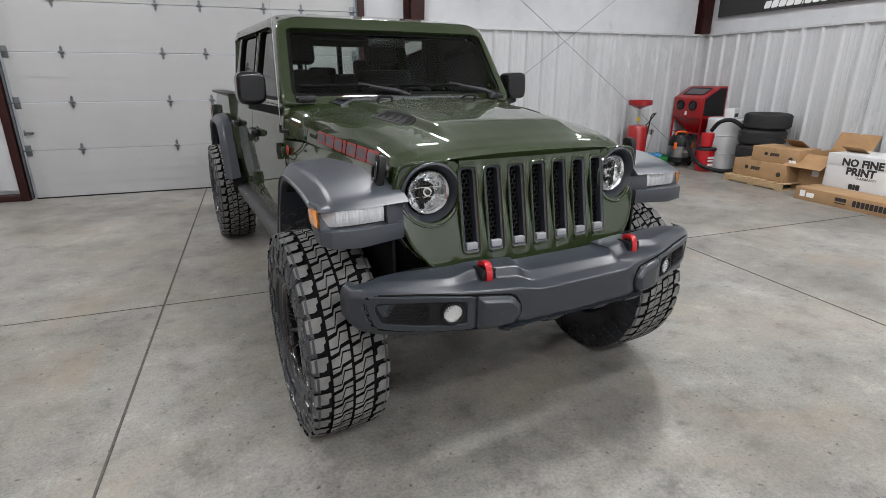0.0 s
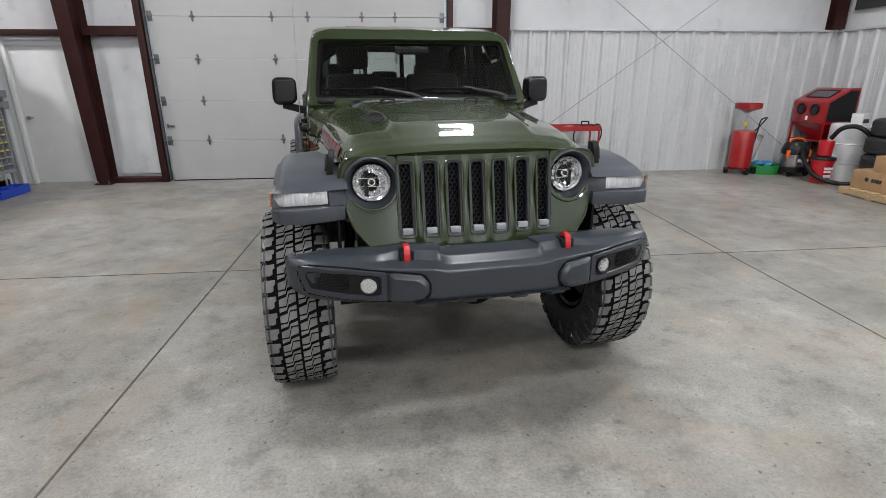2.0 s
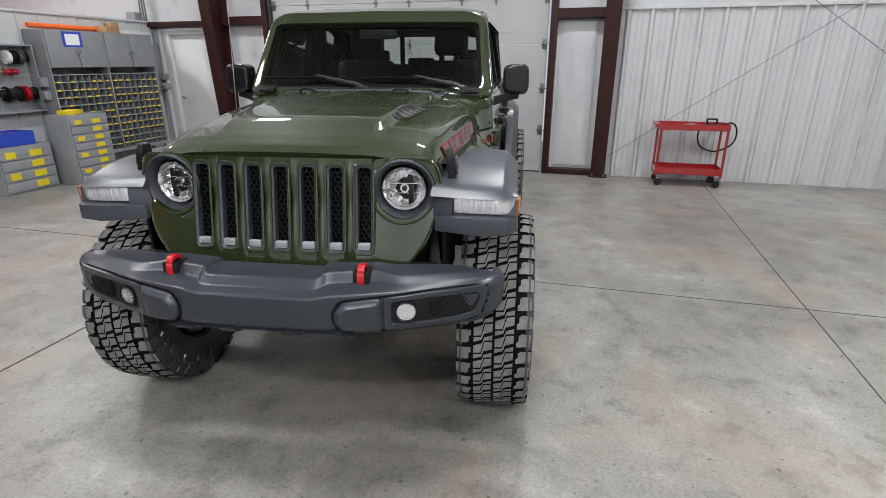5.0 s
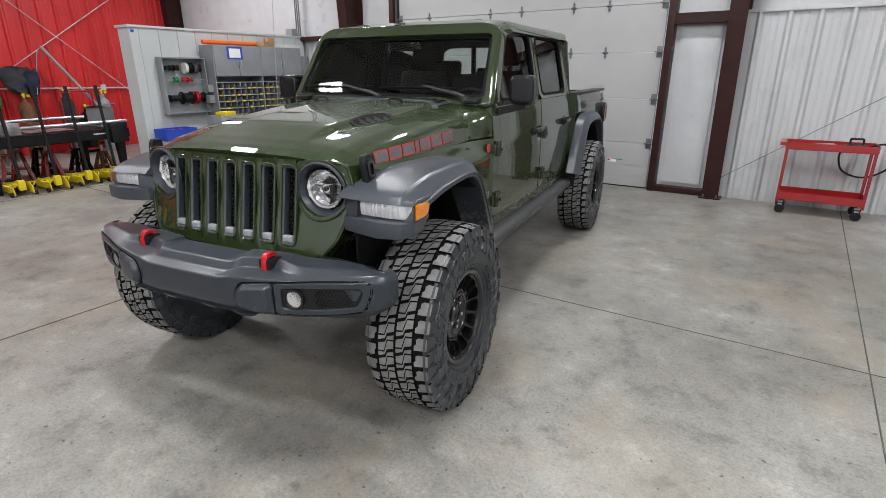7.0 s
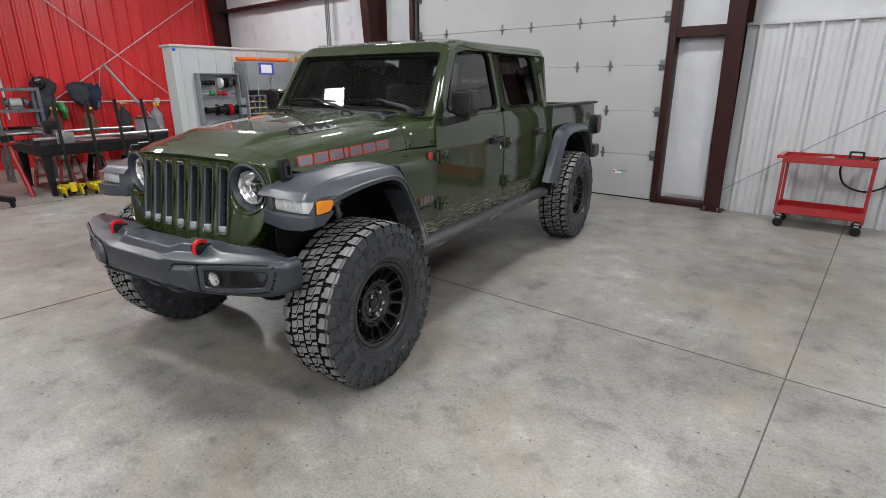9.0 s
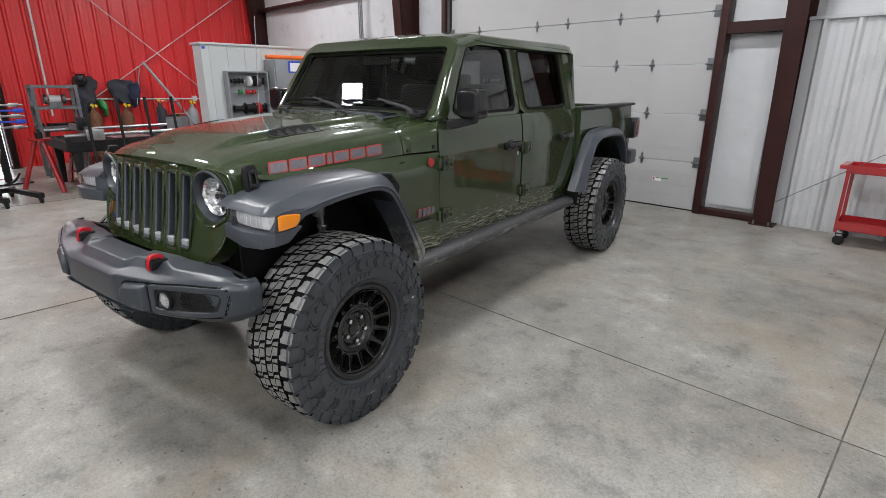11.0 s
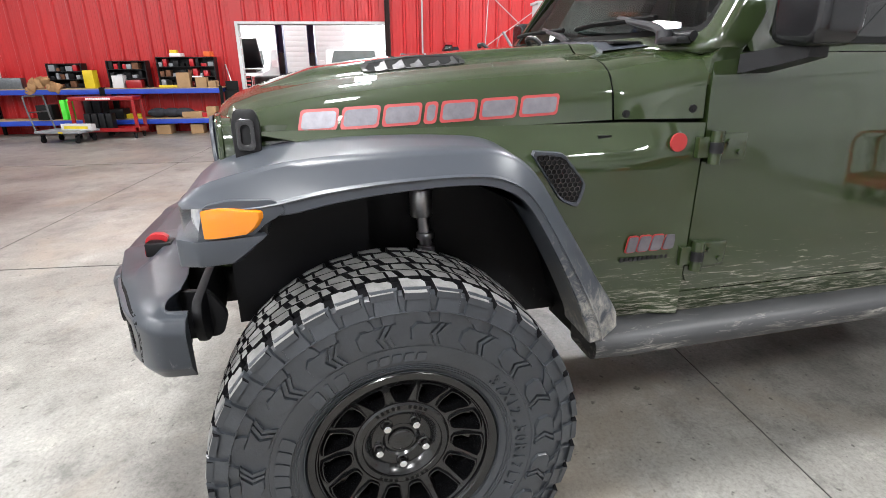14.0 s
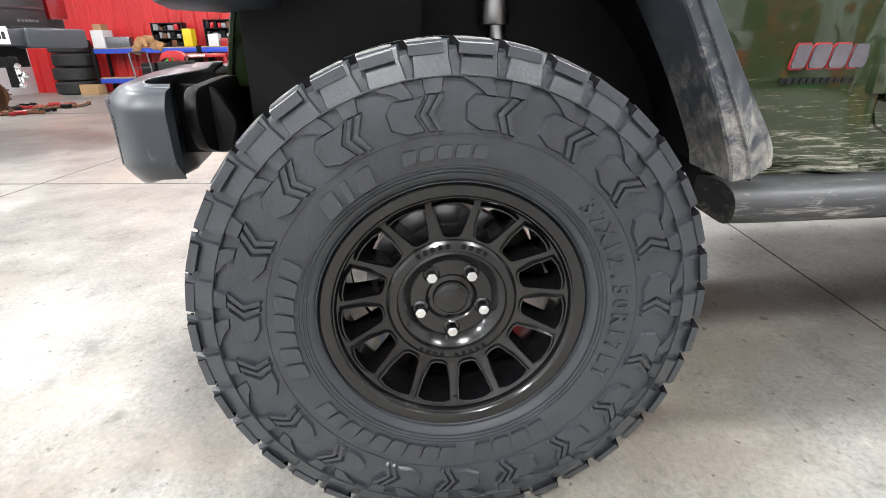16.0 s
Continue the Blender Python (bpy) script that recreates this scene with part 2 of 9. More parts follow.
GREEN = (0.0162, 0.0278, 0.0070)
M = dict(
    floor=concrete_floor(),
    joint=material("joint_filler", (0.10, 0.095, 0.085), 0.9, var=0.4, scale=20),
    steel_wall=material("white_steel_liner", (0.49, 0.50, 0.51), 0.28, var=0.09, scale=1.2, streak=(1, 1, 0.25), rvar=0.08, bump=0.05, bscale=9),
    red_wall=material("red_steel_liner", (0.52, 0.021, 0.023), 0.36, var=0.18, scale=1.0, streak=(1, 1, 0.3), rvar=0.08, bump=0.05, bscale=9),
    vinyl=material("white_insulation_vinyl", (0.53, 0.54, 0.555), 0.3, var=0.1, scale=2.2, bump=0.9, bscale=3.0, rvar=0.1),
    door_panel=material("white_door_panel", (0.375, 0.375, 0.375), 0.42, var=0.05, scale=1.6, bump=0.1, bscale=160),
    brown=material("red_oxide_steel", (0.030, 0.009, 0.008), 0.45, Specular_IOR_Level=0.25, var=0.35, scale=5, rvar=0.1, bump=0.1, bscale=40),
    galv=material("galvanised_steel", (0.17, 0.18, 0.19), 0.42, 0.75, var=0.3, scale=22, rvar=0.12),
    grey_paint=material("grey_cabinet_paint", (0.235, 0.245, 0.26), 0.45, var=0.12, scale=6, rvar=0.08),
    partition=material("pale_partition_sheet", (0.50, 0.52, 0.525), 0.45, var=0.06, scale=2.2),
    white=material("white_paint", (0.60, 0.60, 0.60), 0.5, var=0.06, scale=4),
    paint=material("olive_green_paint", GREEN, 0.5, 0.0, 1.0, var=0.04, scale=3, Specular_IOR_Level=0.12, Coat_IOR=1.72),
    paint_dirty=dusty("olive_green_paint_splashed", GREEN, 0.5, (0.50, 0.47, 0.40), 0.25, 0.62, 1.02, 1.0, 55, (0, 0.2, 2.2), spec=0.15, rot=-24, lo=0.71, hi=0.90),
    flare=material("grey_black_moulded_plastic", (0.043, 0.049, 0.060), 0.34, var=0.1, scale=5, bump=0.10, bscale=700, rvar=0.05),
    flare_dirty=dusty("grey_black_plastic_dusty", (0.043, 0.049, 0.060), 0.34, (0.36, 0.34, 0.30), 0.34, 0.60, 1.10, 0.0, 26),
    bumper=dusty("scuffed_dark_plastic", (0.025, 0.030, 0.038), 0.33, (0.33, 0.33, 0.33), 0.085, 0.6, 1.05, 0.0, 22, (1, 2.6, 1)),
    sill=dusty("muddy_rock_rail", (0.03, 0.031, 0.033), 0.5, (0.40, 0.38, 0.34), 0.26, 0.50, 0.70, 0.0, 20, (1, 0.3, 2.4), rot=-14),
    liner=dusty("black_wheel_liner", (0.005, 0.005, 0.006), 0.5, (0.22, 0.21, 0.20), 0.09, 0.55, 0.85, 0.0, 16, (1, 1, 0.5), spec=0.2),
    black=material("black_plastic", (0.010, 0.010, 0.011), 0.4, Specular_IOR_Level=0.25, var=0.2, scale=10, rvar=0.1),
    gloss_black=material("gloss_black", (0.008, 0.008, 0.009), 0.18, coat=0.6),
    mirror_shell=material("satin_black_shell", (0.008, 0.008, 0.009), 0.16, Specular_IOR_Level=0.5, var=0.1, scale=6),
    arm_grey=material("dark_grey_arm", (0.06, 0.06, 0.064), 0.28, 0.4, var=0.1, scale=9),
    faint_joint=material("faint_joint", (0.17, 0.16, 0.145), 0.9, var=0.4, scale=20),
    seal=material("rubber_seal", (0.005, 0.005, 0.005), 0.7, Specular_IOR_Level=0.1),
    frame_black=material("chassis_black", (0.006, 0.006, 0.006), 0.55, Specular_IOR_Level=0.15, var=0.4, scale=12, bump=0.2),
    tread=material("dusty_tread_rubber", (0.165, 0.163, 0.158), 0.85, var=0.35, scale=18, bump=0.3, bscale=120),
    rubber=material("black_tyre_rubber", (0.031, 0.035, 0.041), 0.34, Specular_IOR_Level=0.6, var=0.3, scale=9, bump=0.14, bscale=160, rvar=0.1),
    # tyre rubber blackened, so the shade deep in the tread is in the colour
    groove_shade=material("shaded_groove_rubber", (0.005, 0.005, 0.006), 0.85, Specular_IOR_Level=0.1),
    rubber_old=material("worn_tyre_rubber", (0.020, 0.020, 0.021), 0.75, var=0.4, scale=10, bump=0.3, bscale=60),
    rim=material("satin_black_alloy", (0.0045, 0.0045, 0.005), 0.2, 0.0, 0.3, Specular_IOR_Level=0.5, rvar=0.05, scale=8),
    chrome=material("chrome", (0.75, 0.76, 0.78), 0.08, 1.0),
    mirror_chrome=material("lamp_reflector", (0.97, 0.97, 0.98), 0.2, 1.0),
    steel=material("bare_steel", (0.45, 0.45, 0.46), 0.35, 1.0, var=0.25, scale=14, rvar=0.12),
    red_plastic=material("red_hook_paint", (0.42, 0.008, 0.014), 0.3, coat=0.4),
    red_tool=material("red_tool_enamel", (0.30, 0.008, 0.011), 0.28, coat=0.5, var=0.15, scale=6),
    slot_foot=material("pale_grey_slot_foot", (0.30, 0.31, 0.33), 0.3, coat=0.4),
    decal_red=material("decal_red", (0.33, 0.026, 0.026), 0.4),
    decal_grey=material("decal_silver", (0.145, 0.138, 0.155), 0.38, 0.5, var=0.25, scale=30),
    amber=material("amber_lens", (0.95, 0.30, 0.01), 0.12, coat=1.0, Transmission_Weight=0.25),
    lens=material("clear_lens", (0.62, 0.63, 0.65), 0.16, 0.75, coat=1.0, var=0.6, scale=42, streak=(1, 1, 0.12)),
    lamp_silver=material("faceted_silver", (0.86, 0.86, 0.88), 0.14, 0.86, coat=0.6),
    lamp_white=material("frosted_lamp", (0.78, 0.78, 0.80), 0.25, 0.35, coat=1.0, var=0.35, scale=70, streak=(1, 1, 0.12)),
    tail=material("red_tail_lens", (0.20, 0.006, 0.008), 0.12, coat=1.0),
    screen=glass("windscreen_glass", (0.60, 0.68, 0.64)),
    privacy=glass("privacy_glass", (0.05, 0.055, 0.055), 0.012, 1.75),
    side_glass=glass("side_glass", (0.14, 0.155, 0.15), 0.012, 1.75),
    clear=glass("clear_glass", (0.95, 0.96, 0.96)),
    seat=material("black_seat_cloth", (0.018, 0.018, 0.018), 0.8, bump=0.3, bscale=200),
    dash=material("dark_dashboard", (0.010, 0.010, 0.011), 0.6),
    card=material("brown_cardboard", (0.36, 0.22, 0.11), 0.8, var=0.16, scale=5, bump=0.06, bscale=60),
    card_in=material("inner_cardboard", (0.36, 0.21, 0.10), 0.85, var=0.2, scale=5),
    wood=material("pallet_wood", (0.42, 0.29, 0.16), 0.8, var=0.35, scale=6, streak=(1, 8, 8), bump=0.3),
    print_black=material("black_print", (0.02, 0.02, 0.02), 0.6),
    print_white=material("white_print", (0.78, 0.78, 0.78), 0.5),
    yellow=material("yellow_enamel", (0.68, 0.52, 0.018), 0.4, var=0.15, scale=8),
    blue=material("blue_enamel", (0.02, 0.06, 0.42), 0.4, var=0.12, scale=6),
    navy=material("navy_lift_paint", (0.018, 0.035, 0.13), 0.4, var=0.1, scale=4),
    green_plastic=material("green_plastic", (0.02, 0.22, 0.05), 0.45),
    lime=material("lime_plastic", (0.10, 0.75, 0.06), 0.45),
    orange=material("orange_plastic", (0.72, 0.13, 0.02), 0.45),
    far_glass=material("far_windscreen", (0.10, 0.12, 0.115), 0.08, coat=1.0, var=0.2, scale=2),
    drum=material("white_drum_plastic", (0.56, 0.57, 0.58), 0.4, var=0.1, scale=4),
    cloth_dark=material("dark_cloth", (0.03, 0.032, 0.042), 0.9, var=0.4, scale=8, bump=0.5, bscale=30),
    cloth_navy=material("navy_cloth", (0.012, 0.017, 0.042), 0.9, var=0.4, scale=8, bump=0.5, bscale=30),
    cloth_tan=material("tan_leather", (0.36, 0.20, 0.09), 0.8, var=0.3, scale=10, bump=0.4, bscale=30),
    rag=material("blue_shop_rag", (0.05, 0.22, 0.42), 0.9, var=0.3, scale=20),
    rust=material("rusty_steel", (0.16, 0.07, 0.035), 0.8, 0.2, var=0.5, scale=14, bump=0.4),
    truck_white=material("white_truck_paint", (0.74, 0.75, 0.76), 0.3, coat=1.0),
    truck_dark=material("dark_truck_paint", (0.016, 0.017, 0.019), 0.3, coat=1.0, var=0.1, scale=4),
    daylight=glow("daylight_backdrop", (0.93, 0.97, 1.0), 4.0),
    led=glow("led_panel", (0.98, 0.99, 1.0), 14.0),
    ceiling=material("white_roof_vinyl", (0.66, 0.665, 0.68), 0.6, var=0.06, scale=0.8),
)


# ---- building helpers ----
def finish(bm, angle=32):
    bm.normal_update()
    lim = radians(angle)
    for f in bm.faces:
        f.smooth = True
    for e in bm.edges:
        if len(e.link_faces) == 2 and e.calc_face_angle(0) > lim:
            e.smooth = False


def mesh_of(name, bm, mat, angle=32):
    finish(bm, angle)
    me = bpy.data.meshes.new(name)
    bm.to_mesh(me)
    bm.free()
    for m in (mat if isinstance(mat, (list, tuple)) else [mat]):
        me.materials.append(M[m] if isinstance(m, str) else m)
    return me


def part(name, bm, mat, parent, label="", m=None, angle=32):
    """Links a bmesh as one mesh object under a thing or a part."""
    ob = new(name, mesh_of(name, bm, mat, angle))
    ob.parent = parent
    if m is not None:
        ob.matrix_basis = m
    return tagged(ob, label)


def again(ob, m, parent=None):
    """The same part once more, sharing its mesh."""
    o = ob.copy()
    scene.collection.objects.link(o)
    o.parent = parent or ob.parent
    o.matrix_basis = m
    for c in ob.children:
        again(c, c.matrix_basis.copy(), o)
    return o


def thing(name, label, category, m=None, group=""):
    ob = new(name)
    ob.empty_display_size = 0.1
    if m is not None:
        ob.matrix_basis = m
    return tagged(ob, label, category, group)


def solid(name, bm, mat, label, category="", m=None, group="", kind="", angle=32):
    ob = new(name, mesh_of(name, bm, mat, angle))
    if m is not None:
        ob.matrix_basis = m
    return tagged(ob, label, category, group, kind)


def join(*bms):
    out = bms[0]
    for b in bms[1:]:
        me = bpy.data.meshes.new("tmp")
        b.to_mesh(me)
        b.free()
        out.from_mesh(me)
        bpy.data.meshes.remove(me)
    return out


def moved(bm, m):
    bmesh.ops.transform(bm, matrix=m, verts=bm.verts)
    return bm


def bevelled(bm, r, seg=2, angle=25):
    if r > 0:
        bm.normal_update()
        es = [e for e in bm.edges if len(e.link_faces) == 2 and e.calc_face_angle(0) > radians(angle)]
        bmesh.ops.bevel(bm, geom=es, offset=r, segments=seg, profile=0.6, affect="EDGES", clamp_overlap=True)
    return bm


def box(sx, sy, sz, c=(0, 0, 0), bev=0.0, seg=2):
    bm = bmesh.new()
    bmesh.ops.create_cube(bm, size=1)
    bmesh.ops.scale(bm, vec=(sx, sy, sz), verts=bm.verts)
    bevelled(bm, bev, seg)
    bmesh.ops.translate(bm, vec=c, verts=bm.verts)
    return bm


def span(x0, x1, y0, y1, z0, z1, bev=0.0, seg=2):
    return box(x1 - x0, y1 - y0, z1 - z0, ((x0 + x1) / 2, (y0 + y1) / 2, (z0 + z1) / 2), bev, seg)


def axis_m(axis):
    return {"z": Matrix.Identity(4), "x": pose(0, 0, 0, 0, 90, 0), "y": pose(0, 0, 0, -90, 0, 0)}[axis]


def cyl(r, h, c=(0, 0, 0), axis="z", seg=24, r2=None, bev=0.0):
    bm = bmesh.new()
    bmesh.ops.create_cone(bm, cap_ends=True, segments=seg, radius1=r, radius2=r if r2 is None else r2, depth=h)
    bevelled(bm, bev, 2, 40)
    bmesh.ops.transform(bm, matrix=Matrix.Translation(c) @ axis_m(axis), verts=bm.verts)
    return bm


def ball(r, c=(0, 0, 0), s=(1, 1, 1), seg=16):
    bm = bmesh.new()
    bmesh.ops.create_uvsphere(bm, u_segments=seg, v_segments=seg // 2 + 2, radius=r)
    bmesh.ops.scale(bm, vec=s, verts=bm.verts)
    bmesh.ops.translate(bm, vec=c, verts=bm.verts)
    return bm


def loft(rings, closed=True, caps=True, loop=False):
    """Skins rings of equally many points."""
    bm = bmesh.new()
    vs = [[bm.verts.new(p) for p in r] for r in rings]
    n = len(rings[0])
    pairs = list(zip(vs, vs[1:])) + ([(vs[-1], vs[0])] if loop else [])
    for a, b in pairs:
        for i in range(n if closed else n - 1):
            j = (i + 1) % n
            try:
                bm.faces.new((a[i], a[j], b[j], b[i]))
            except ValueError:
                pass
    if caps and closed and not loop:
        bm.faces.new(list(reversed(vs[0])))
        bm.faces.new(vs[-1])
    bmesh.ops.recalc_face_normals(bm, faces=bm.faces)
    return bm


def lathe(profile, seg=48, axis="z", closed=False):
    """Turns (radius, height) points about an axis."""
    rings = [[(r * math.cos(2 * math.pi * i / seg), r * math.sin(2 * math.pi * i / seg), z) for r, z in profile] for i in range(seg)]
    bm = loft(rings, closed=closed, caps=False, loop=True)
    bmesh.ops.remove_doubles(bm, verts=bm.verts, dist=1e-5)
    bmesh.ops.transform(bm, matrix=axis_m(axis), verts=bm.verts)
    return bm


def tube(path, r, seg=10, caps=True):
    path = [Vector(p) for p in path]
    rings = []
    ref = None
    for i, p in enumerate(path):
        d = (path[min(i + 1, len(path) - 1)] - path[max(i - 1, 0)]).normalized()
        if ref is None:
            ref = d.orthogonal().normalized()
        ref = (ref - d * ref.dot(d)).normalized()
        o = d.cross(ref)
        rr = r[i] if isinstance(r, (list, tuple)) else r
        rings.append([p + (ref * math.cos(2 * math.pi * k / seg) + o * math.sin(2 * math.pi * k / seg)) * rr for k in range(seg)])
    return loft(rings, True, caps)


def smooth_path(pts, n=6):
    """A Catmull-Rom curve through the points."""
    P = [Vector(p) for p in pts]
    P = [2 * P[0] - P[1], *P, 2 * P[-1] - P[-2]]
    out = []
    for a, b, c, d in zip(P, P[1:], P[2:], P[3:]):
        for k in range(n):
            t = k / n
            out.append(0.5 * ((2 * b) + (c - a) * t + (2 * a - 5 * b + 4 * c - d) * t * t + (3 * b - a - 3 * c + d) * t ** 3))
    out.append(P[-2])
    return out


def prism(poly, axis, a, b, bev=0.0, seg=2):
    """Extrudes a 2D outline along an axis. x: (y, z) points, y: (x, z) points, z: (x, y) points."""
    put = {"x": lambda u, v, w: (w, u, v), "y": lambda u, v, w: (u, w, v), "z": lambda u, v, w: (u, v, w)}[axis]
    bm = loft([[put(u, v, a) for u, v in poly], [put(u, v, b) for u, v in poly]])
    return bevelled(bm, bev, seg)


def framed(outer, inner, axis, a, b, bev=0.0):
    """A flat frame between two outlines with equally many points."""
    put = {"x": lambda u, v, w: (w, u, v), "y": lambda u, v, w: (u, w, v), "z": lambda u, v, w: (u, v, w)}[axis]
    rings = [[put(*o, a), put(*i, a), put(*i, b), put(*o, b)] for o, i in zip(outer, inner)]
    return bevelled(loft(rings, True, False, True), bev)


def rounded(w, h, r, n=5, cx=0.0, cy=0.0, skew=0.0):
    """The outline of a rounded rectangle."""
    pts = []
    for sx, sy, a0 in ((1, 1, 0), (-1, 1, 90), (-1, -1, 180), (1, -1, 270)):
        for k in range(n + 1):
            a = radians(a0 + 90 * k / n)
            y = sy * (h / 2 - r) + r * math.sin(a)
            pts.append((cx + sx * (w / 2 - r) + r * math.cos(a) + skew * y, cy + y))
    return pts


def lerp(table, x):
    """Linear interpolation in rows of (x, values...)."""
    if x <= table[0][0]:
        return table[0][1:]
    for p, q in zip(table, table[1:]):
        if x <= q[0]:
            t = (x - p[0]) / (q[0] - p[0])
            return tuple(a + (b - a) * t for a, b in zip(p[1:], q[1:]))
    return table[-1][1:]


def step(a, b, x):
    t = min(1, max(0, (x - a) / (b - a)))
    return t * t * (3 - 2 * t)


def letters(text, size, depth, bold=0.0):
    """Blender's built-in font as a solid, centred on the origin in the xy plane."""
    cu = bpy.data.curves.new("text", "FONT")
    cu.body, cu.size, cu.extrude, cu.align_x, cu.align_y, cu.resolution_u = text, size, depth / 2, "CENTER", "CENTER", 2
    cu.offset = bold
    ob = new("text", cu)
    me = bpy.data.meshes.new_from_object(ob.evaluated_get(bpy.context.evaluated_depsgraph_get()))
    bm = bmesh.new()
    bm.from_mesh(me)
    bpy.data.objects.remove(ob)
    bpy.data.meshes.remove(me)
    return bm


def bars(widths, h, gap, depth, skew=0.15):
    """A row of plain upright bars in place of lettering, centred, in the xy plane."""
    out = bmesh.new()
    x = -(sum(widths) + gap * (len(widths) - 1)) / 2
    for w in widths:
        out = join(out, prism(rounded(w, h, min(w, h) * 0.2, 2, x + w / 2, 0, skew), "z", -depth / 2, depth / 2))
        x += w + gap
    return out

# ---- the hall ----
YN, XE, XW, YS, TOP = 8.62, 8.65, -9.38, -7.5, 5.0
LINER = 2.29


def ribbed(length, height, pitch=0.305, rib=0.038, crown=0.032, foot=0.086):
    """A sheet of trapezoid ribs along x, from z 0 up, proud towards -y; the flat lies at y 0."""
    prof = [(0, 0)]
    x = pitch / 2
    while x + foot < length:
        prof += [(x - foot / 2, 0), (x - crown / 2, -rib), (x + crown / 2, -rib), (x + foot / 2, 0)]
        for k in (1, 2):
            c = x + foot / 2 + (pitch - foot) * k / 3
            prof += [(c - 0.012, 0), (c - 0.006, -0.004), (c + 0.006, -0.004), (c + 0.012, 0)]
        x += pitch
    prof = sorted(p for p in prof if p[0] < length)
    prof += [(length, 0)]
    front = [[(u, v, z) for u, v in prof] for z in (0, height)]
    return loft(front, closed=False, caps=False)


# floor: one slab over the hall and the bay beyond, with tooled joints
solid("floor", span(-24, 12, -12, 12, -0.3, 0), "floor", "mottled grey sealed concrete workshop floor", "floor", kind="structure")


def joint(x0, y0, x1, y1, w=0.007, mat="joint"):
    d = Vector((x1 - x0, y1 - y0, 0))
    n = Vector((-d.y, d.x, 0)).normalized() * w / 2
    bm = loft([[Vector((x0, y0, 0.001)) + n, Vector((x0, y0, 0.001)) - n, Vector((x0, y0, 0.004)) - n * 0.6, Vector((x0, y0, 0.004)) + n * 0.6],
               [Vector((x1, y1, 0.001)) + n, Vector((x1, y1, 0.001)) - n, Vector((x1, y1, 0.004)) - n * 0.6, Vector((x1, y1, 0.004)) + n * 0.6]])
    solid("floor_joint", bm, mat, "dark sawn joint line in the concrete floor", "floor joint", kind="structure")


for yj in (4.22, -0.36, -4.94):
    joint(-9.3, yj, XE, yj, 0.005, "faint_joint" if yj < 0 else "joint")
for x0, x1, w in ((-5.0, -5.0, 0.008), (-0.49, -0.40, 0.014), (3.99, 4.235, 0.008)):
    joint(x0, YS, x1, YN, w)

# north wall: solid strips round the roll-up door and the side door
for x0, x1, z0, z1 in ((-9.6, -4.62, 0, TOP), (-4.62, -3.68, 2.12, TOP), (-3.68, -2.55, 0, TOP), (-2.55, 1.98, 3.66, TOP), (1.98, XE + 0.2, 0, TOP)):
    solid("wall_north", span(x0, x1, YN + 0.09, YN + 0.25, z0, z1), "vinyl", "white insulated steel building wall", "wall", kind="structure")
solid("wall_east", span(XE + 0.05, XE + 0.25, YS - 0.2, YN + 0.09, 0, TOP), "vinyl", "white insulated steel building wall", "wall", kind="structure")
solid("wall_south", span(-9.6, XE + 0.25, YS - 0.2, YS, 0, TOP), "vinyl", "plain white insulated wall", "wall", kind="structure")
OPEN0, OPEN1, OPENZ = -0.28, 2.92, 2.27
for y0, y1, z0, z1 in ((YS, OPEN0, 0, TOP), (OPEN0, OPEN1, OPENZ, TOP), (OPEN1, YN + 0.25, 0, TOP)):
    solid("wall_west", span(XW - 0.2, XW - 0.04, y0, y1, z0, z1), "red_wall", "red steel dividing wall", "wall", kind="structure")
    solid("red_liner", ribbed(y1 - y0, z1 - z0), "red_wall", "red ribbed steel wall sheet", "wall", m=pose(XW - 0.035, y0, z0, 0, 0, 90), kind="structure")
solid("ceiling", span(-9.6, XE + 0.25, YS - 0.2, YN + 0.25, TOP, TOP + 0.15), "ceiling", "white vinyl faced insulated roof", "ceiling", kind="structure")

# white ribbed liner with its cap trim
solid("white_liner", ribbed(XE - 2.86, LINER), "steel_wall", "white ribbed steel wall liner", "wall", m=pose(2.86, YN, 0), kind="structure")
solid("white_liner", ribbed(YN - YS, LINER), "steel_wall", "white ribbed steel wall liner", "wall", m=pose(XE, YN, 0, 0, 0, -90), kind="structure")
solid("trim", span(2.86, XE, YN - 0.045, YN + 0.08, LINER, LINER + 0.035, 0.004), "steel_wall", "white folded cap trim on the liner", "trim", kind="structure")
solid("trim", span(XE - 0.045, XE + 0.045, YS, YN - 0.047, LINER, LINER + 0.035, 0.004), "steel_wall", "white folded cap trim on the liner", "trim", kind="structure")
solid("white_liner", ribbed(1.2, 2.16), "steel_wall", "white ribbed steel wall liner", "wall", m=pose(-5.85, YN, 0), kind="structure")


def wrinkled(x0, x1, z0, z1, y, amp, seed, nx=40, nz=24):
    """A slack sheet of wall vinyl with soft folds."""
    rows = []
    for j in range(nz + 1):
        z = z0 + (z1 - z0) * j / nz
        row = []
        for i in range(nx + 1):
            x = x0 + (x1 - x0) * i / nx
            edge = min(1, 6 * min(i / nx, 1 - i / nx, j / nz, 1 - j / nz))
            d = noise.noise((x * 1.3 + seed, z * 0.5, seed)) + 0.45 * noise.noise((x * 5 + seed, z * 1.6 + x, 3.0))
            row.append((x, y - amp * (0.7 + d) * edge, z))
        rows.append(row)
    return loft(rows, closed=False, caps=False)


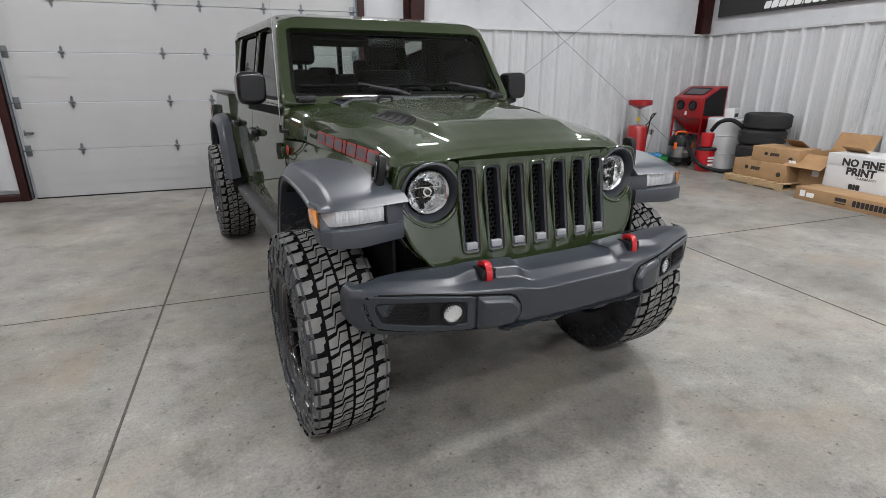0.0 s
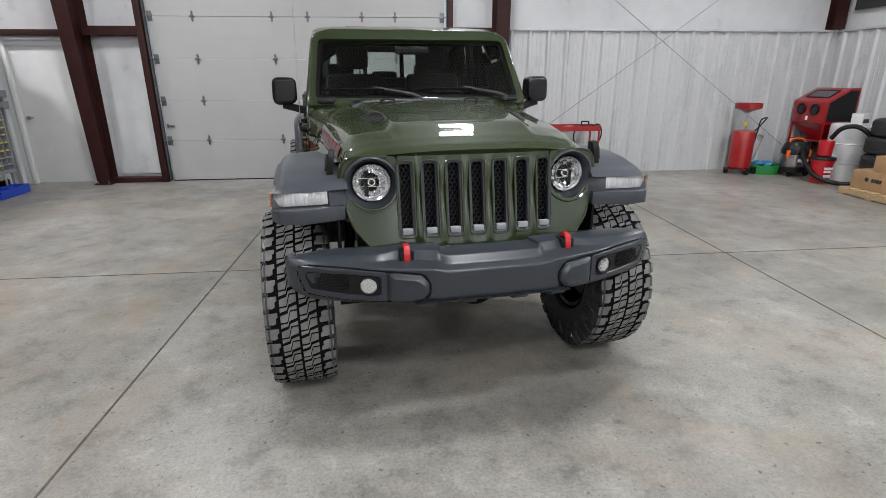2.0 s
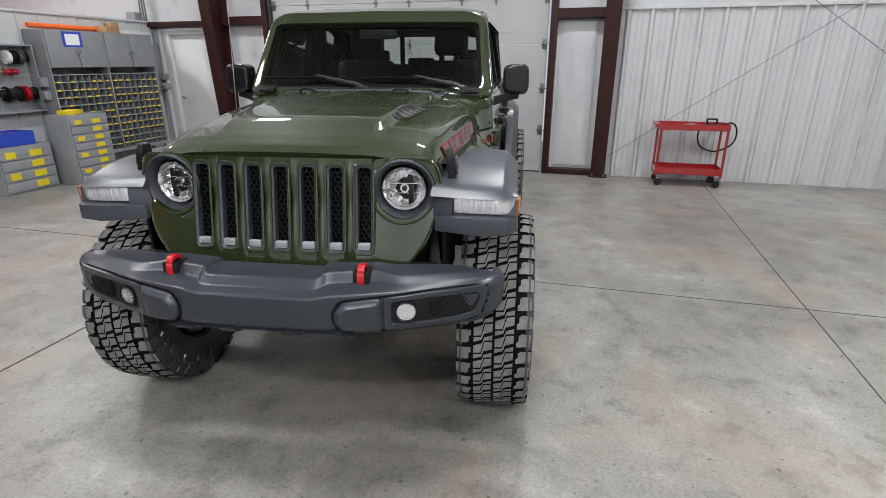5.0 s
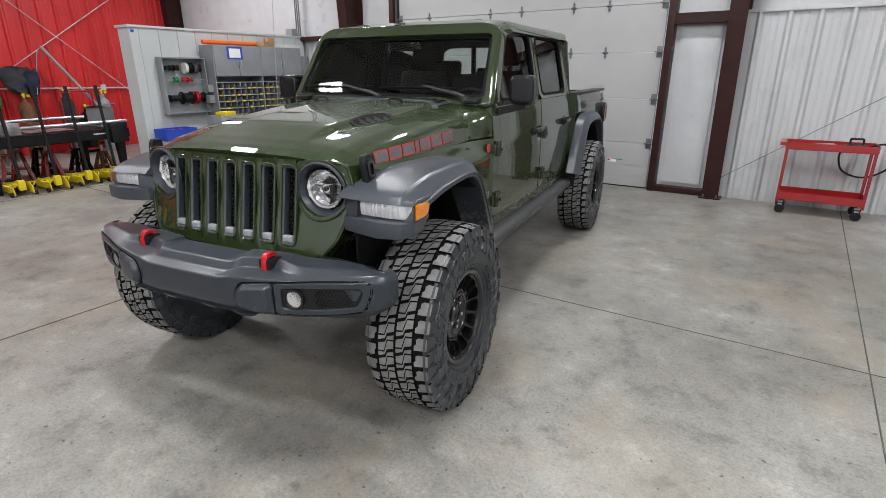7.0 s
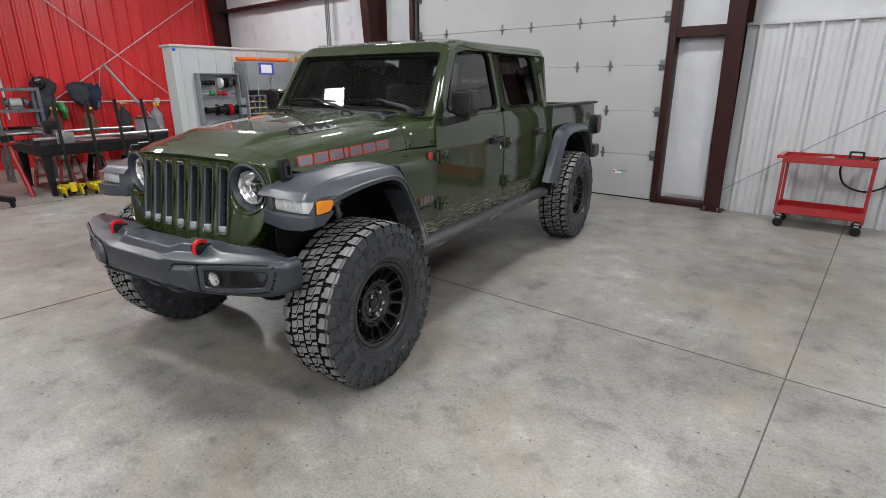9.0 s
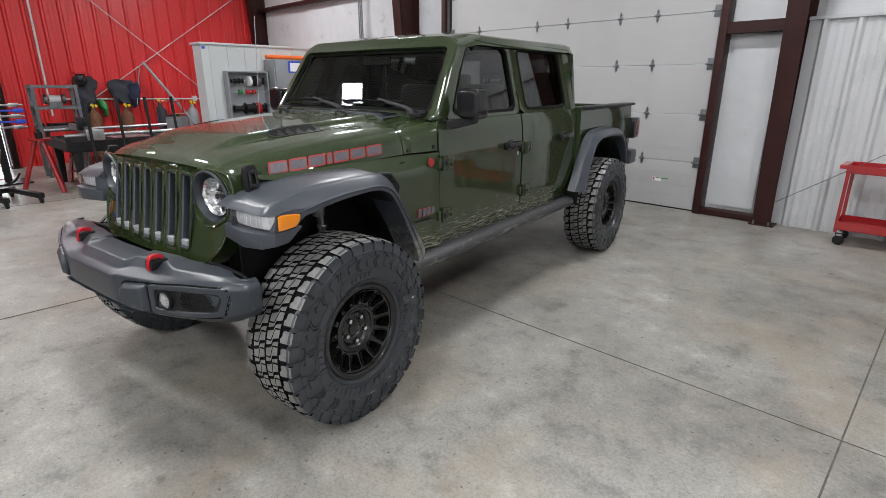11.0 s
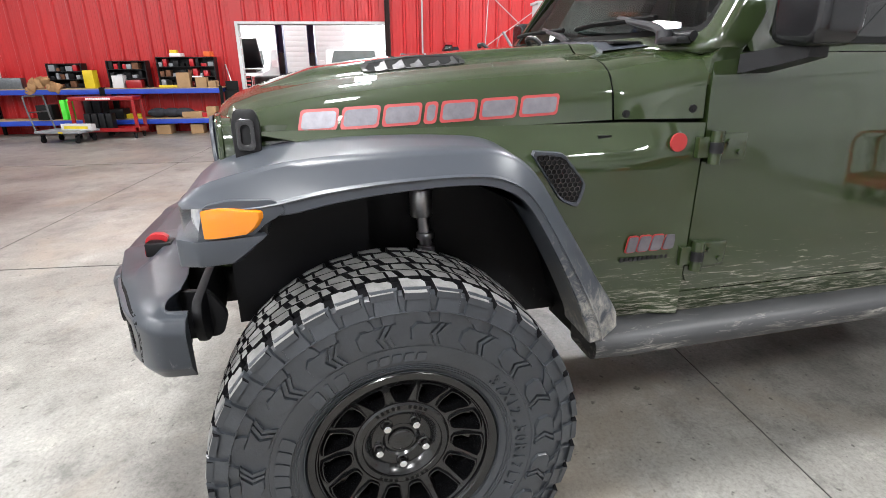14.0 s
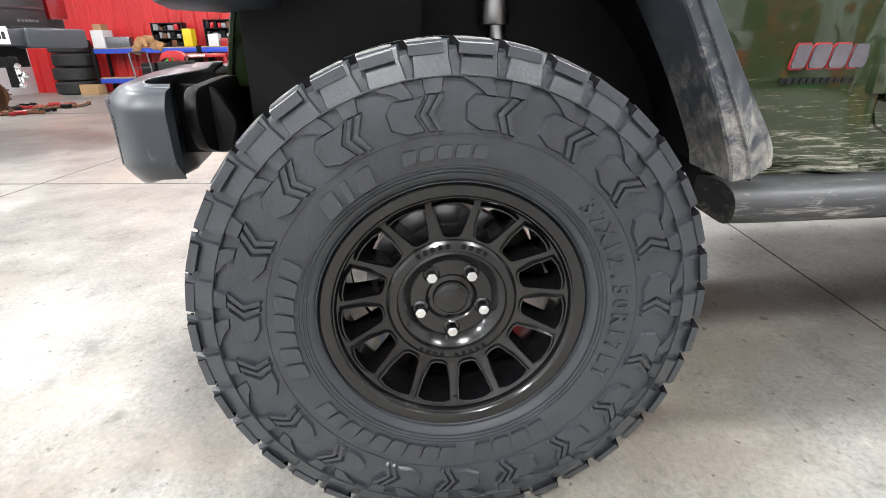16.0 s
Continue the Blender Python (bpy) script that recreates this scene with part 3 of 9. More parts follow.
for x0, x1, z0, z1, s in ((2.98, 5.8, LINER + 0.04, TOP, 1), (5.8, XE, LINER + 0.04, TOP, 2), (2.12, 2.62, 0.12, 2.18, 3), (2.12, 2.62, 2.32, TOP, 4),
                          (-3.32, -2.66, 0.12, 2.18, 5), (-3.32, -2.66, 2.32, TOP, 6), (-9.3, -6.4, 0, TOP, 7), (-6.4, -3.66, 2.2, TOP, 8)):
    solid("insulation_sheet", wrinkled(x0, x1, z0, z1, YN + 0.06, 0.03, s * 7.3), "vinyl", "slack white vinyl insulation facing", "insulation", kind="structure", angle=80)
for y0, y1, s in ((-7, -2, 11), (-2, 3, 12), (3, YN, 13)):
    solid("insulation_sheet", wrinkled(y0, y1, LINER + 0.04, TOP, 0, 0.03, s * 5.1), "vinyl", "slack white vinyl insulation facing", "insulation", m=pose(XE + 0.03, 0, 0, 0, 0, -90) @ Matrix.Diagonal((-1, 1, 1, 1)), kind="structure", angle=80)


# tapered frame columns and their door girts
def column(x, name, label, axis_rot=0, y=YN + 0.06, deep0=0.24, deep1=0.62):
    col = thing(name, label, "column", pose(x, y, 0, 0, 0, axis_rot))
    tagged(col, kind="structure")
    h = TOP
    part("web", prism([(0, 0), (0, h), (-deep1, h), (-deep0, 0)], "x", -0.006, 0.006), "brown", col)
    part("flange", span(-0.1, 0.1, -0.012, 0.0, 0, h), "brown", col)
    fl = loft([[(-0.1, -deep0, 0), (0.1, -deep0, 0), (0.1, -deep0 - 0.012, 0), (-0.1, -deep0 - 0.012, 0)],
               [(-0.1, -deep1, h), (0.1, -deep1, h), (0.1, -deep1 - 0.012, h), (-0.1, -deep1 - 0.012, h)]])
    part("flange", fl, "brown", col)
    part("base_plate", span(-0.13, 0.13, -deep0 - 0.05, 0.02, 0, 0.014), "brown", col)
    for bx in (-0.08, 0.08):
        part("anchor_bolt", cyl(0.013, 0.05, (bx, -deep0 - 0.03, 0.03), seg=8), "galv", col)
    return col


column(2.80, "column_east", "dark red-oxide tapered steel column beside the roll-up door")
column(-3.49, "column_west", "dark red-oxide tapered steel column beside the side door")
corner = thing("column_corner", "dark red-oxide steel corner column above the liner", "column", pose(8.53, YN + 0.05, 0))
tagged(corner, kind="structure")
part("web", span(-0.006, 0.006, -0.17, 0.0, LINER + 0.04, TOP), "brown", corner)
for y0 in (-0.182, -0.012):
    part("flange", span(-0.1, 0.1, y0, y0 + 0.012, LINER + 0.04, TOP), "brown", corner)
column(-9.15, "column_far_corner", "dark red-oxide steel corner column", 0, YN + 0.05, 0.18, 0.5)
column(XW + 0.03, "column_opening", "dark steel column in the red wall", 0, 3.05, 0.1, 0.1)
for x0, x1 in ((2.02, 2.72), (-3.41, -2.58)):
    solid("girt", join(span(x0, x1, YN - 0.10, YN + 0.05, 2.2, 2.215), span(x0, x1, YN - 0.10, YN - 0.085, 2.215, 2.31), span(x0, x1, YN - 0.10, YN + 0.05, 2.31, 2.325)), "brown", "dark red-oxide steel girt", "girt", kind="structure")
    solid("base_angle", span(x0, x1, YN - 0.10, YN + 0.05, 0.002, 0.08, 0.006), "brown", "dark red-oxide steel base channel", "girt", kind="structure")
for x0, x1, w in ((1.97, 2.06, 0.1), (-2.64, -2.55, 0.1)):
    solid("door_jamb", span(x0, x1, YN - 0.12, YN + 0.08, 0, 3.75, 0.006), "brown", "dark red-oxide steel door jamb", "jamb", kind="structure")
solid("girt", span(-6.4, -3.62, YN - 0.14, YN - 0.02, 2.19, 2.27, 0.006), "brown", "dark red-oxide steel girt over the side door", "girt", kind="structure")
solid("girt", span(-9.2, -3.7, YN - 0.14, YN - 0.02, 3.36, 3.44, 0.006), "brown", "dark red-oxide steel girt", "girt", kind="structure")

# diagonal rod bracing
for pts in (((2.9, 8.45, 0.30), (7.0, 8.5, 3.22)), ((8.5, 8.47, 0.02), (3.6, 8.5, 3.45))):
    solid("brace_rod", tube(pts, 0.0045, 8), "galv", "thin steel rod bracing across the wall", "brace", kind="structure")
for pts in (((XW + 0.06, 4.2, 3.85), (XW + 0.06, 8.4, 0.25)), ((XW + 0.06, 4.2, 1.08), (XW + 0.06, 8.4, 3.94))):
    solid("brace_rod", tube(pts, 0.009, 8), "steel_wall", "thin pale rod bracing across the red wall", "brace", kind="structure")


# ---- the roll-up door ----
def hinge_mesh():
    bm = prism([(-0.034, 0), (-0.012, 0.03), (-0.02, 0.05), (0, 0.085), (0.02, 0.05), (0.012, 0.03), (0.034, 0),
                (0.012, -0.03), (0.02, -0.05), (0, -0.085), (-0.02, -0.05), (-0.012, -0.03)], "y", -0.006, 0)
    return join(bm, cyl(0.011, 0.075, (0, -0.014, 0), "x", 10), cyl(0.006, 0.012, (0, -0.008, 0.05), "y", 8), cyl(0.006, 0.012, (0, -0.008, -0.05), "y", 8))


DX0, DX1 = -2.50, 1.93
gate = thing("roll_up_door", "closed white sectional roll-up door with steel hinges", "garage door", pose(0, YN + 0.0, 0))
SEC = [0.012, 0.645, 1.252, 1.866, 2.47, 3.075, 3.68]
hm = None
for i, (z0, z1) in enumerate(zip(SEC, SEC[1:])):
    bm = span(DX0, DX1, 0, 0.05, z0, z1 - 0.006, 0.005, 1)
    sec = part("door_section", bm, "door_panel", gate)
    for zz in (z0 + 0.16, z0 + 0.31, z0 + 0.46):
        part("pressed_line", span(DX0 + 0.01, DX1 - 0.01, -0.0025, 0.001, zz, zz + 0.006), "door_panel", sec)
    if i:
        for xx in (-1.86, -0.70, -0.165, 0.655, 1.165):
            m = pose(xx, -0.001, z0)
            hm = part("hinge", hinge_mesh(), "galv", gate, "galvanised hinge", m) if hm is None else again(hm, m)
        for xx in (DX0 + 0.035, DX1 - 0.035):
            part("end_hinge", join(span(xx - 0.035, xx + 0.035, -0.012, 0, z0 - 0.07, z0 + 0.07, 0.004), cyl(0.009, 0.2, (xx + (0.05 if xx > 0 else -0.05), -0.035, z0), "x", 10)), "galv", gate)
part("bottom_seal", span(DX0, DX1, -0.006, 0.05, 0, 0.014), "seal", gate)
part("step_handle", join(span(-2.46, -2.36, -0.03, -0.004, 0.86, 0.885, 0.006), span(-2.47, -2.45, -0.01, 0, 0.84, 0.905)), "galv", gate)
part("warning_sticker", span(1.35, 1.47, -0.002, 0, 0.35, 0.40), "print_white", gate, "small white warning sticker")
part("sticker_print", span(1.40, 1.56, -0.003, -0.001, 0.385, 0.397), "green_plastic", gate, "green printed arrow bar")
part("sticker_print", span(1.355, 1.38, -0.003, -0.001, 0.36, 0.39), "decal_red", gate, "red printed mark")
for x0, side in ((DX0 - 0.06, -1), (DX1 + 0.06, 1)):
    track = thing("door_track", "galvanised vertical door track on its angle", "door track", pose(x0, YN, 0))
    part("rail", join(span(-0.03, -0.025, -0.075, -0.02, 0.02, 3.7), span(0.025, 0.03, -0.075, -0.02, 0.02, 3.7), span(-0.03, 0.03, -0.022, -0.017, 0.02, 3.7)), "galv", track)
    part("angle", span(side * 0.05 - 0.015, side * 0.05 + 0.015, -0.1, 0.04, 0.0, 3.7, 0.003), "galv", track)
    for k in range(7):
        part("bracket", span(min(0, side * 0.05), max(0, side * 0.05), -0.05, -0.03, 0.25 + 0.55 * k, 0.31 + 0.55 * k), "galv", track)

# ---- side door ----
sd = thing("door_1", "closed pale grey steel side door in a white frame", "door", pose(-4.15, YN, 0))
tagged(sd, kind="structure")
part("leaf", span(-0.42, 0.42, 0.03, 0.075, 0.012, 2.06, 0.004), "white", sd)
for x0, x1, z0, z1 in ((-0.48, -0.425, 0, 2.12), (0.425, 0.48, 0, 2.12), (-0.425, 0.425, 2.066, 2.12)):
    part("door_frame", span(x0, x1, -0.03, 0.088, z0, z1, 0.004), "white", sd)
part("lever_handle", join(cyl(0.028, 0.02, (-0.35, 0.02, 1.02), "y", 16), tube([(-0.35, 0.01, 1.02), (-0.35, -0.035, 1.02), (-0.24, -0.035, 1.02)], 0.009, 8)), "steel", sd, "brushed lever handle")
for z in (0.3, 1.1, 1.85):
    part("hinge", cyl(0.011, 0.1, (0.428, 0.022, z), "z", 8), "steel", sd)

# ---- lamps under the roof ----
LIGHTS = [(x, y, f) for x, row in LAMP_ROWS.items() for y, f in zip((-6.3, -2.1, 2.15, 6.4), row)]
for lx, ly, power in LIGHTS:
    fx = thing("ceiling_light", "rectangular white led high-bay light", "ceiling light", pose(lx, ly, TOP - 0.34), "led high-bay lights")
    part("housing", span(-0.31, 0.31, -0.20, 0.20, 0.012, 0.06, 0.01), "white", fx)
    part("diffuser", span(-0.295, 0.295, -0.185, 0.185, 0.0, 0.011), "led", fx, "glowing led panel")
    for sy in (-0.25, 0.25):
        part("hanger", tube([(sy, 0, 0.06), (sy, 0, 0.34)], 0.003, 6), "galv", fx)
    lamp = bpy.data.lights.new("led_light", "AREA")
    lamp.shape, lamp.size, lamp.size_y, lamp.energy, lamp.color = "RECTANGLE", 0.59, 0.37, LAMP_POWER * power, (0.975, 0.984, 1.0)
    new("led_light", lamp).matrix_basis = pose(lx, ly, TOP - 0.345)

# ---- the pickup ----
truck = thing("pickup_truck", "olive green four-door off-road pickup with black flares and big tyres", "pickup truck", pose(1.373, 2.653, 0, 0, 0, 7.6))
MIR = Matrix.Diagonal((-1, 1, 1, 1))


def both(name, bm, mat, parent=truck, label="", angle=32):
    """A part on the driver's side and its mirror twin."""
    other = bm.copy()
    bmesh.ops.transform(other, matrix=MIR, verts=other.verts)
    bmesh.ops.reverse_faces(other, faces=other.faces)
    return part(name, bm, mat, parent, label, angle=angle), part(name, other, mat, parent, label, angle=angle)


SIDE_Y = [(0.40, 0.752), (0.95, 0.782), (1.9, 0.800), (2.9, 0.810), (4.6, 0.818)]
SIDE_Z = [(0.60, -0.034), (0.68, -0.016), (0.80, -0.004), (1.12, 0.0), (1.19, 0.003), (1.34, -0.008), (1.40, -0.018), (1.44, -0.030), (1.93, -0.112)]


def sx(y, z):
    return lerp(SIDE_Y, y)[0] + lerp(SIDE_Z, z)[0]


def panel(yf, yr, z0, z1, thick=0.022, ny=12, nz=16, out=0.0, fx=sx):
    """A curved side panel between a front and a rear edge given by height."""
    rows, back = [], []
    for j in range(nz + 1):
        z = z0 + (z1 - z0) * j / nz
        a, b = yf(z), yr(z)
        ys = [a + (b - a) * i / ny for i in range(ny + 1)]
        rows.append([(fx(y, z) + out, y, z) for y in ys])
    bm = loft(rows, False, False)
    geo = bmesh.ops.extrude_face_region(bm, geom=list(bm.faces))
    for v in geo["geom"]:
        if isinstance(v, bmesh.types.BMVert):
            v.co.x -= thick
    bmesh.ops.recalc_face_normals(bm, faces=bm.faces)
    return bm


def side_frame(outer, inner, d0=0.0, d1=-0.035):
    """A window frame on the cab side, between two (y, z) outlines."""
    rings = [[(sx(*o) + d0, *o), (sx(*i) + d0 - 0.004, *i), (sx(*i) + d1, *i), (sx(*o) + d1, *o)] for o, i in zip(outer, inner)]
    return loft(rings, True, False, True)


def outward(bm, d):
    """Turns an open sheet's faces so that they look along d."""
    bm.normal_update()
    if sum((f.normal * f.calc_area() for f in bm.faces), Vector((0, 0, 0))).dot(Vector(d)) < 0:
        bmesh.ops.reverse_faces(bm, faces=bm.faces)
    return bm


def even(poly, n):
    """n points spread evenly round an outline."""
    P = [Vector((*p, 0)) for p in poly]
    seg = [(P[(i + 1) % len(P)] - P[i]).length for i in range(len(P))]
    total, out = sum(seg), []
    for k in range(n):
        d = total * k / n
        i = 0
        while d > seg[i]:
            d -= seg[i]
            i += 1
        q = P[i].lerp(P[(i + 1) % len(P)], d / seg[i])
        out.append((q.x, q.y))
    return out


def soften(poly, r, n=4):
    """Rounds the corners of an outline."""
    out = []
    k = len(poly)
    for i in range(k):
        a, b, c = (Vector((*poly[(i + d) % k], 0)) for d in (-1, 0, 1))
        p = b + (a - b).normalized() * min(r, (a - b).length * 0.45)
        q = b + (c - b).normalized() * min(r, (c - b).length * 0.45)
        for s in range(n + 1):
            t = s / n
            v = p * (1 - t) ** 2 + b * 2 * t * (1 - t) + q * t * t
            out.append((v.x, v.y))
    return out


def inset(poly, d):
    """An outline pulled in towards its middle by about d."""
    cx, cy = sum(p[0] for p in poly) / len(poly), sum(p[1] for p in poly) / len(poly)
    hx, hy = max(abs(p[0] - cx) for p in poly), max(abs(p[1] - cy) for p in poly)
    return [(cx + (p[0] - cx) * (1 - d / hx), cy + (p[1] - cy) * (1 - d / hy)) for p in poly]


# hood
def hood_w(v):
    return 0.612 + 0.085 * v


def hood_c(v):
    return lerp([(0, 1.282), (0.03, 1.306), (0.10, 1.332), (0.25, 1.362), (0.5, 1.392), (0.75, 1.414), (1.0, 1.432)], v)[0]


HOOD_S = [(0.0, 0.0), (0.30, -0.002), (0.55, -0.008), (0.72, -0.018), (0.84, -0.031), (0.91, -0.047), (0.955, -0.068), (0.985, -0.098), (1.0, -0.135)]


def hood_pt(s, v):
    """A point of the hood: s from -1.12 to 1.12 across, v from front to rear."""
    a = abs(s)
    w, c = hood_w(v), hood_c(v)
    y = -0.415 + 1.085 * v
    low = 1.204 + 0.036 * v
    if a <= 1:
        x, z = w * a, c + lerp(HOOD_S, a)[0]
        half = 0.335 + 0.105 * v
        z += 0.026 * (1 - step(half - 0.034, half + 0.014, x)) * step(0.06, 0.30, v)
        z = max(z, low + 0.02)
        y += 0.060 * (a ** 3) * (1 - v) ** 2
    else:
        t = (a - 1) / 0.12
        top = max(c + HOOD_S[-1][1], low + 0.02)
        x, z = w + 0.012 * t, top + (low - top) * t
        y += 0.060 * (1 - v) ** 2
    return (math.copysign(x, s), y, z)


NU, NV = 120, 46
grid = [[hood_pt(-1.12 + 2.24 * i / NU, (j / NV) ** 1.35) for i in range(NU + 1)] for j in range(NV + 1)]
lip = [(x * 0.995, y + 0.012, 1.258 if abs(x) < 0.6 else z - 0.012) for x, y, z in grid[0]]
part("hood", loft([lip] + grid, False, False), "paint", truck, "glossy olive green hood with a raised centre", angle=50)
hood = truck.children[-1]


def on_hood(x, y, dz=0.0):
    v = (y + 0.415) / 1.085
    return (x, y, hood_pt(x / hood_w(v), v)[2] + dz)


for s in (-1, 1):
    c = [(s * a, b) for a, b in ((0.352, 0.00), (0.425, 0.03), (0.478, 0.31), (0.392, 0.33), (0.358, 0.16))]
    o, i = even(soften(c, 0.03), 28), even(soften(inset(c, 0.016), 0.02), 28)
    rings = [[on_hood(*p, 0.0005), on_hood(*p, 0.003), on_hood(*q, 0.003), on_hood(*q, -0.001)] for p, q in zip(o, i)]
    vent = part("hood_vent", loft(rings, True, False, True), "black", hood, "black louvred hood vent")
    bm = bmesh.new()
    bm.faces.new([bm.verts.new(on_hood(*p, 0.002)) for p in i])
    part("vent_floor", bm, "seal", hood)
    for k in range(5):
        y = 0.05 + 0.052 * k
        part("louvre", loft([[on_hood(s * (0.368 + 0.006 * k), y, 0.002), on_hood(s * (0.368 + 0.006 * k), y + 0.034, 0.0045), on_hood(s * (0.368 + 0.006 * k), y + 0.036, 0.002)],
                             [on_hood(s * (0.426 + 0.009 * k), y, 0.002), on_hood(s * (0.426 + 0.009 * k), y + 0.034, 0.0045), on_hood(s * (0.426 + 0.009 * k), y + 0.036, 0.002)]]), "black", hood)
    # hood bumper stops and washer jets near the rear edge
    a = on_hood(s * 0.27, 0.60, 0)
    part("hood_stop", join(tube(smooth_path([(a[0] - 0.045, a[1] + 0.02, a[2]), (a[0] - 0.03, a[1], a[2] + 0.02), (a[0] + 0.03, a[1], a[2] + 0.02), (a[0] + 0.045, a[1] + 0.02, a[2])], 4), 0.008, 8)), "black", hood)

# hood side latches
for s in (-1, 1):
    lt = part("hood_latch", prism(soften([(-0.030, -0.065), (-0.036, 0.02), (-0.026, 0.05), (0.026, 0.05), (0.036, 0.02), (0.030, -0.065)], 0.012), "x", -0.004, 0.022, 0.006), "black", truck, "black rubber hood latch",
              pose(s * 0.655, -0.305, 1.226, 0, -8 * s, 0) @ (Matrix.Identity(4) if s > 0 else MIR) @ Matrix.Diagonal((1.1, 0.95, 1.25, 1)))
    part("latch_loop", framed(rounded(0.046, 0.062, 0.012), rounded(0.022, 0.036, 0.008), "x", 0.022, 0.032, 0.003), "gloss_black", lt)
    part("latch_foot", span(0.0, 0.03, -0.045, 0.045, -0.085, -0.055, 0.01), "black", lt)

# cowl: carries the hood's section on to the foot of the windscreen
def cowl_pt(s, y):
    """A point of the cowl: s across as on the hood, y along the truck."""
    a = abs(s)
    x0, _, z0 = hood_pt(a, 1.0)
    if a <= 1:
        x1, z1 = 0.772 * a, 1.455 - 0.012 * a * a + 0.62 * lerp(HOOD_S, a)[0]
    else:
        t = (a - 1) / 0.12
        x1, z1 = 0.772 + 0.006 * t, 1.359 + (1.243 - 1.359) * t
    k = step(0.69, 0.96, y)
    return (math.copysign(x0 + (x1 - x0) * k, s), y, z0 + (z1 - z0) * k)


def cowl_row(j, n=12):
    row = []
    for i in range(73):
        u = -1.12 + 2.24 * i / 72
        row.append(cowl_pt(u, 0.676 + (0.324 - 0.086 * step(0.972, 1.0, abs(u))) * j / n))
    return row


cowl = part("cowl", loft([cowl_row(j) for j in range(13)], False, False), "paint", truck, angle=60)
part("cowl_vent", loft([[tuple(Vector(cowl_pt(-0.68 + 1.36 * i / 24, y)) + Vector((0, 0, dz))) for i in range(25)] for y, dz in ((0.752, -0.004), (0.755, 0.006), (0.955, 0.006), (0.958, -0.004))], False, False), "flare", cowl, "dark grey plastic cowl vent")
for k in range(15):
    x = -0.44 + 0.0629 * k
    z = cowl_pt(x / 0.74, 0.85)[2]
    part("cowl_slot", span(x - 0.024, x + 0.024, 0.80, 0.90, z + 0.003, z + 0.011, 0.003), "black", cowl)
for s in (-1, 1):
    part("hinge_tab", join(box(0.10, 0.055, 0.022, (s * 0.64, 0.885, 1.450), 0.008), cyl(0.014, 0.11, (s * 0.64, 0.908, 1.460), "x", 12)), "black", cowl, "black windscreen hinge")
    for y in (0.712, 0.885):
        c = cowl_pt(s * 1.09, y)
        part("cowl_bolt", join(cyl(0.011, 0.006, c, "x", 16), cyl(0.006, 0.012, c, "x", 6)), "black", cowl, "black screw head")

both("pillar_foot", prism([(0.918, 1.33), (0.918, 1.402), (0.962, 1.446), (1.02, 1.52), (1.08, 1.52), (1.02, 1.42), (1.0, 1.33)], "x", 0.69, 0.764, 0.006), "paint")


def fender_x(y, z):
    v = min(1, max(0, (y + 0.415) / 1.085))
    edge = hood_w(v) + 0.014 + 0.075 * step(0.68, 0.93, y)
    return edge + (max(edge, sx(max(y, 0.4), z)) - edge) * step(1.236, 1.13, z) if y < 0.95 else sx(y, z)


# fender sides below the hood line, with the gap to the door
both("fender_panel", panel(lambda z: lerp([(0.64, 0.60), (0.75, 0.56), (1.0, 0.40), (1.10, 0.31), (1.16, 0.05), (1.235, -0.33)], z)[0], lambda z: 0.916, 0.645, 1.232, ny=16, nz=18,
                           fx=fender_x), "paint_dirty", label="olive green fender side splashed with mud")

# doors
FD = dict(a=[(0.712, 1.00), (0.725, 0.955), (0.77, 0.928), (1.30, 0.924), (1.415, 0.93)], b=[(0.712, 1.90), (0.74, 1.945), (1.415, 1.938)])
RD = dict(a=[(0.712, 2.02), (0.74, 1.968), (1.415, 1.956)], b=[(0.712, 2.55), (0.76, 2.66), (0.95, 2.76), (1.08, 2.82), (1.2, 2.85), (1.415, 2.85)])
WF_O = soften([(0.995, 1.418), (1.31, 1.925), (1.860, 1.925), (1.938, 1.418)], 0.05, 6)
WF_I = soften([(1.105, 1.452), (1.315, 1.83), (1.36, 1.868), (1.815, 1.868), (1.872, 1.452)], 0.05, 6)
WR_O = soften([(1.956, 1.418), (1.878, 1.925), (2.74, 1.925), (2.85, 1.418)], 0.05, 6)
WR_I = soften([(2.045, 1.452), (1.978, 1.868), (2.66, 1.868), (2.745, 1.452)], 0.05, 6)


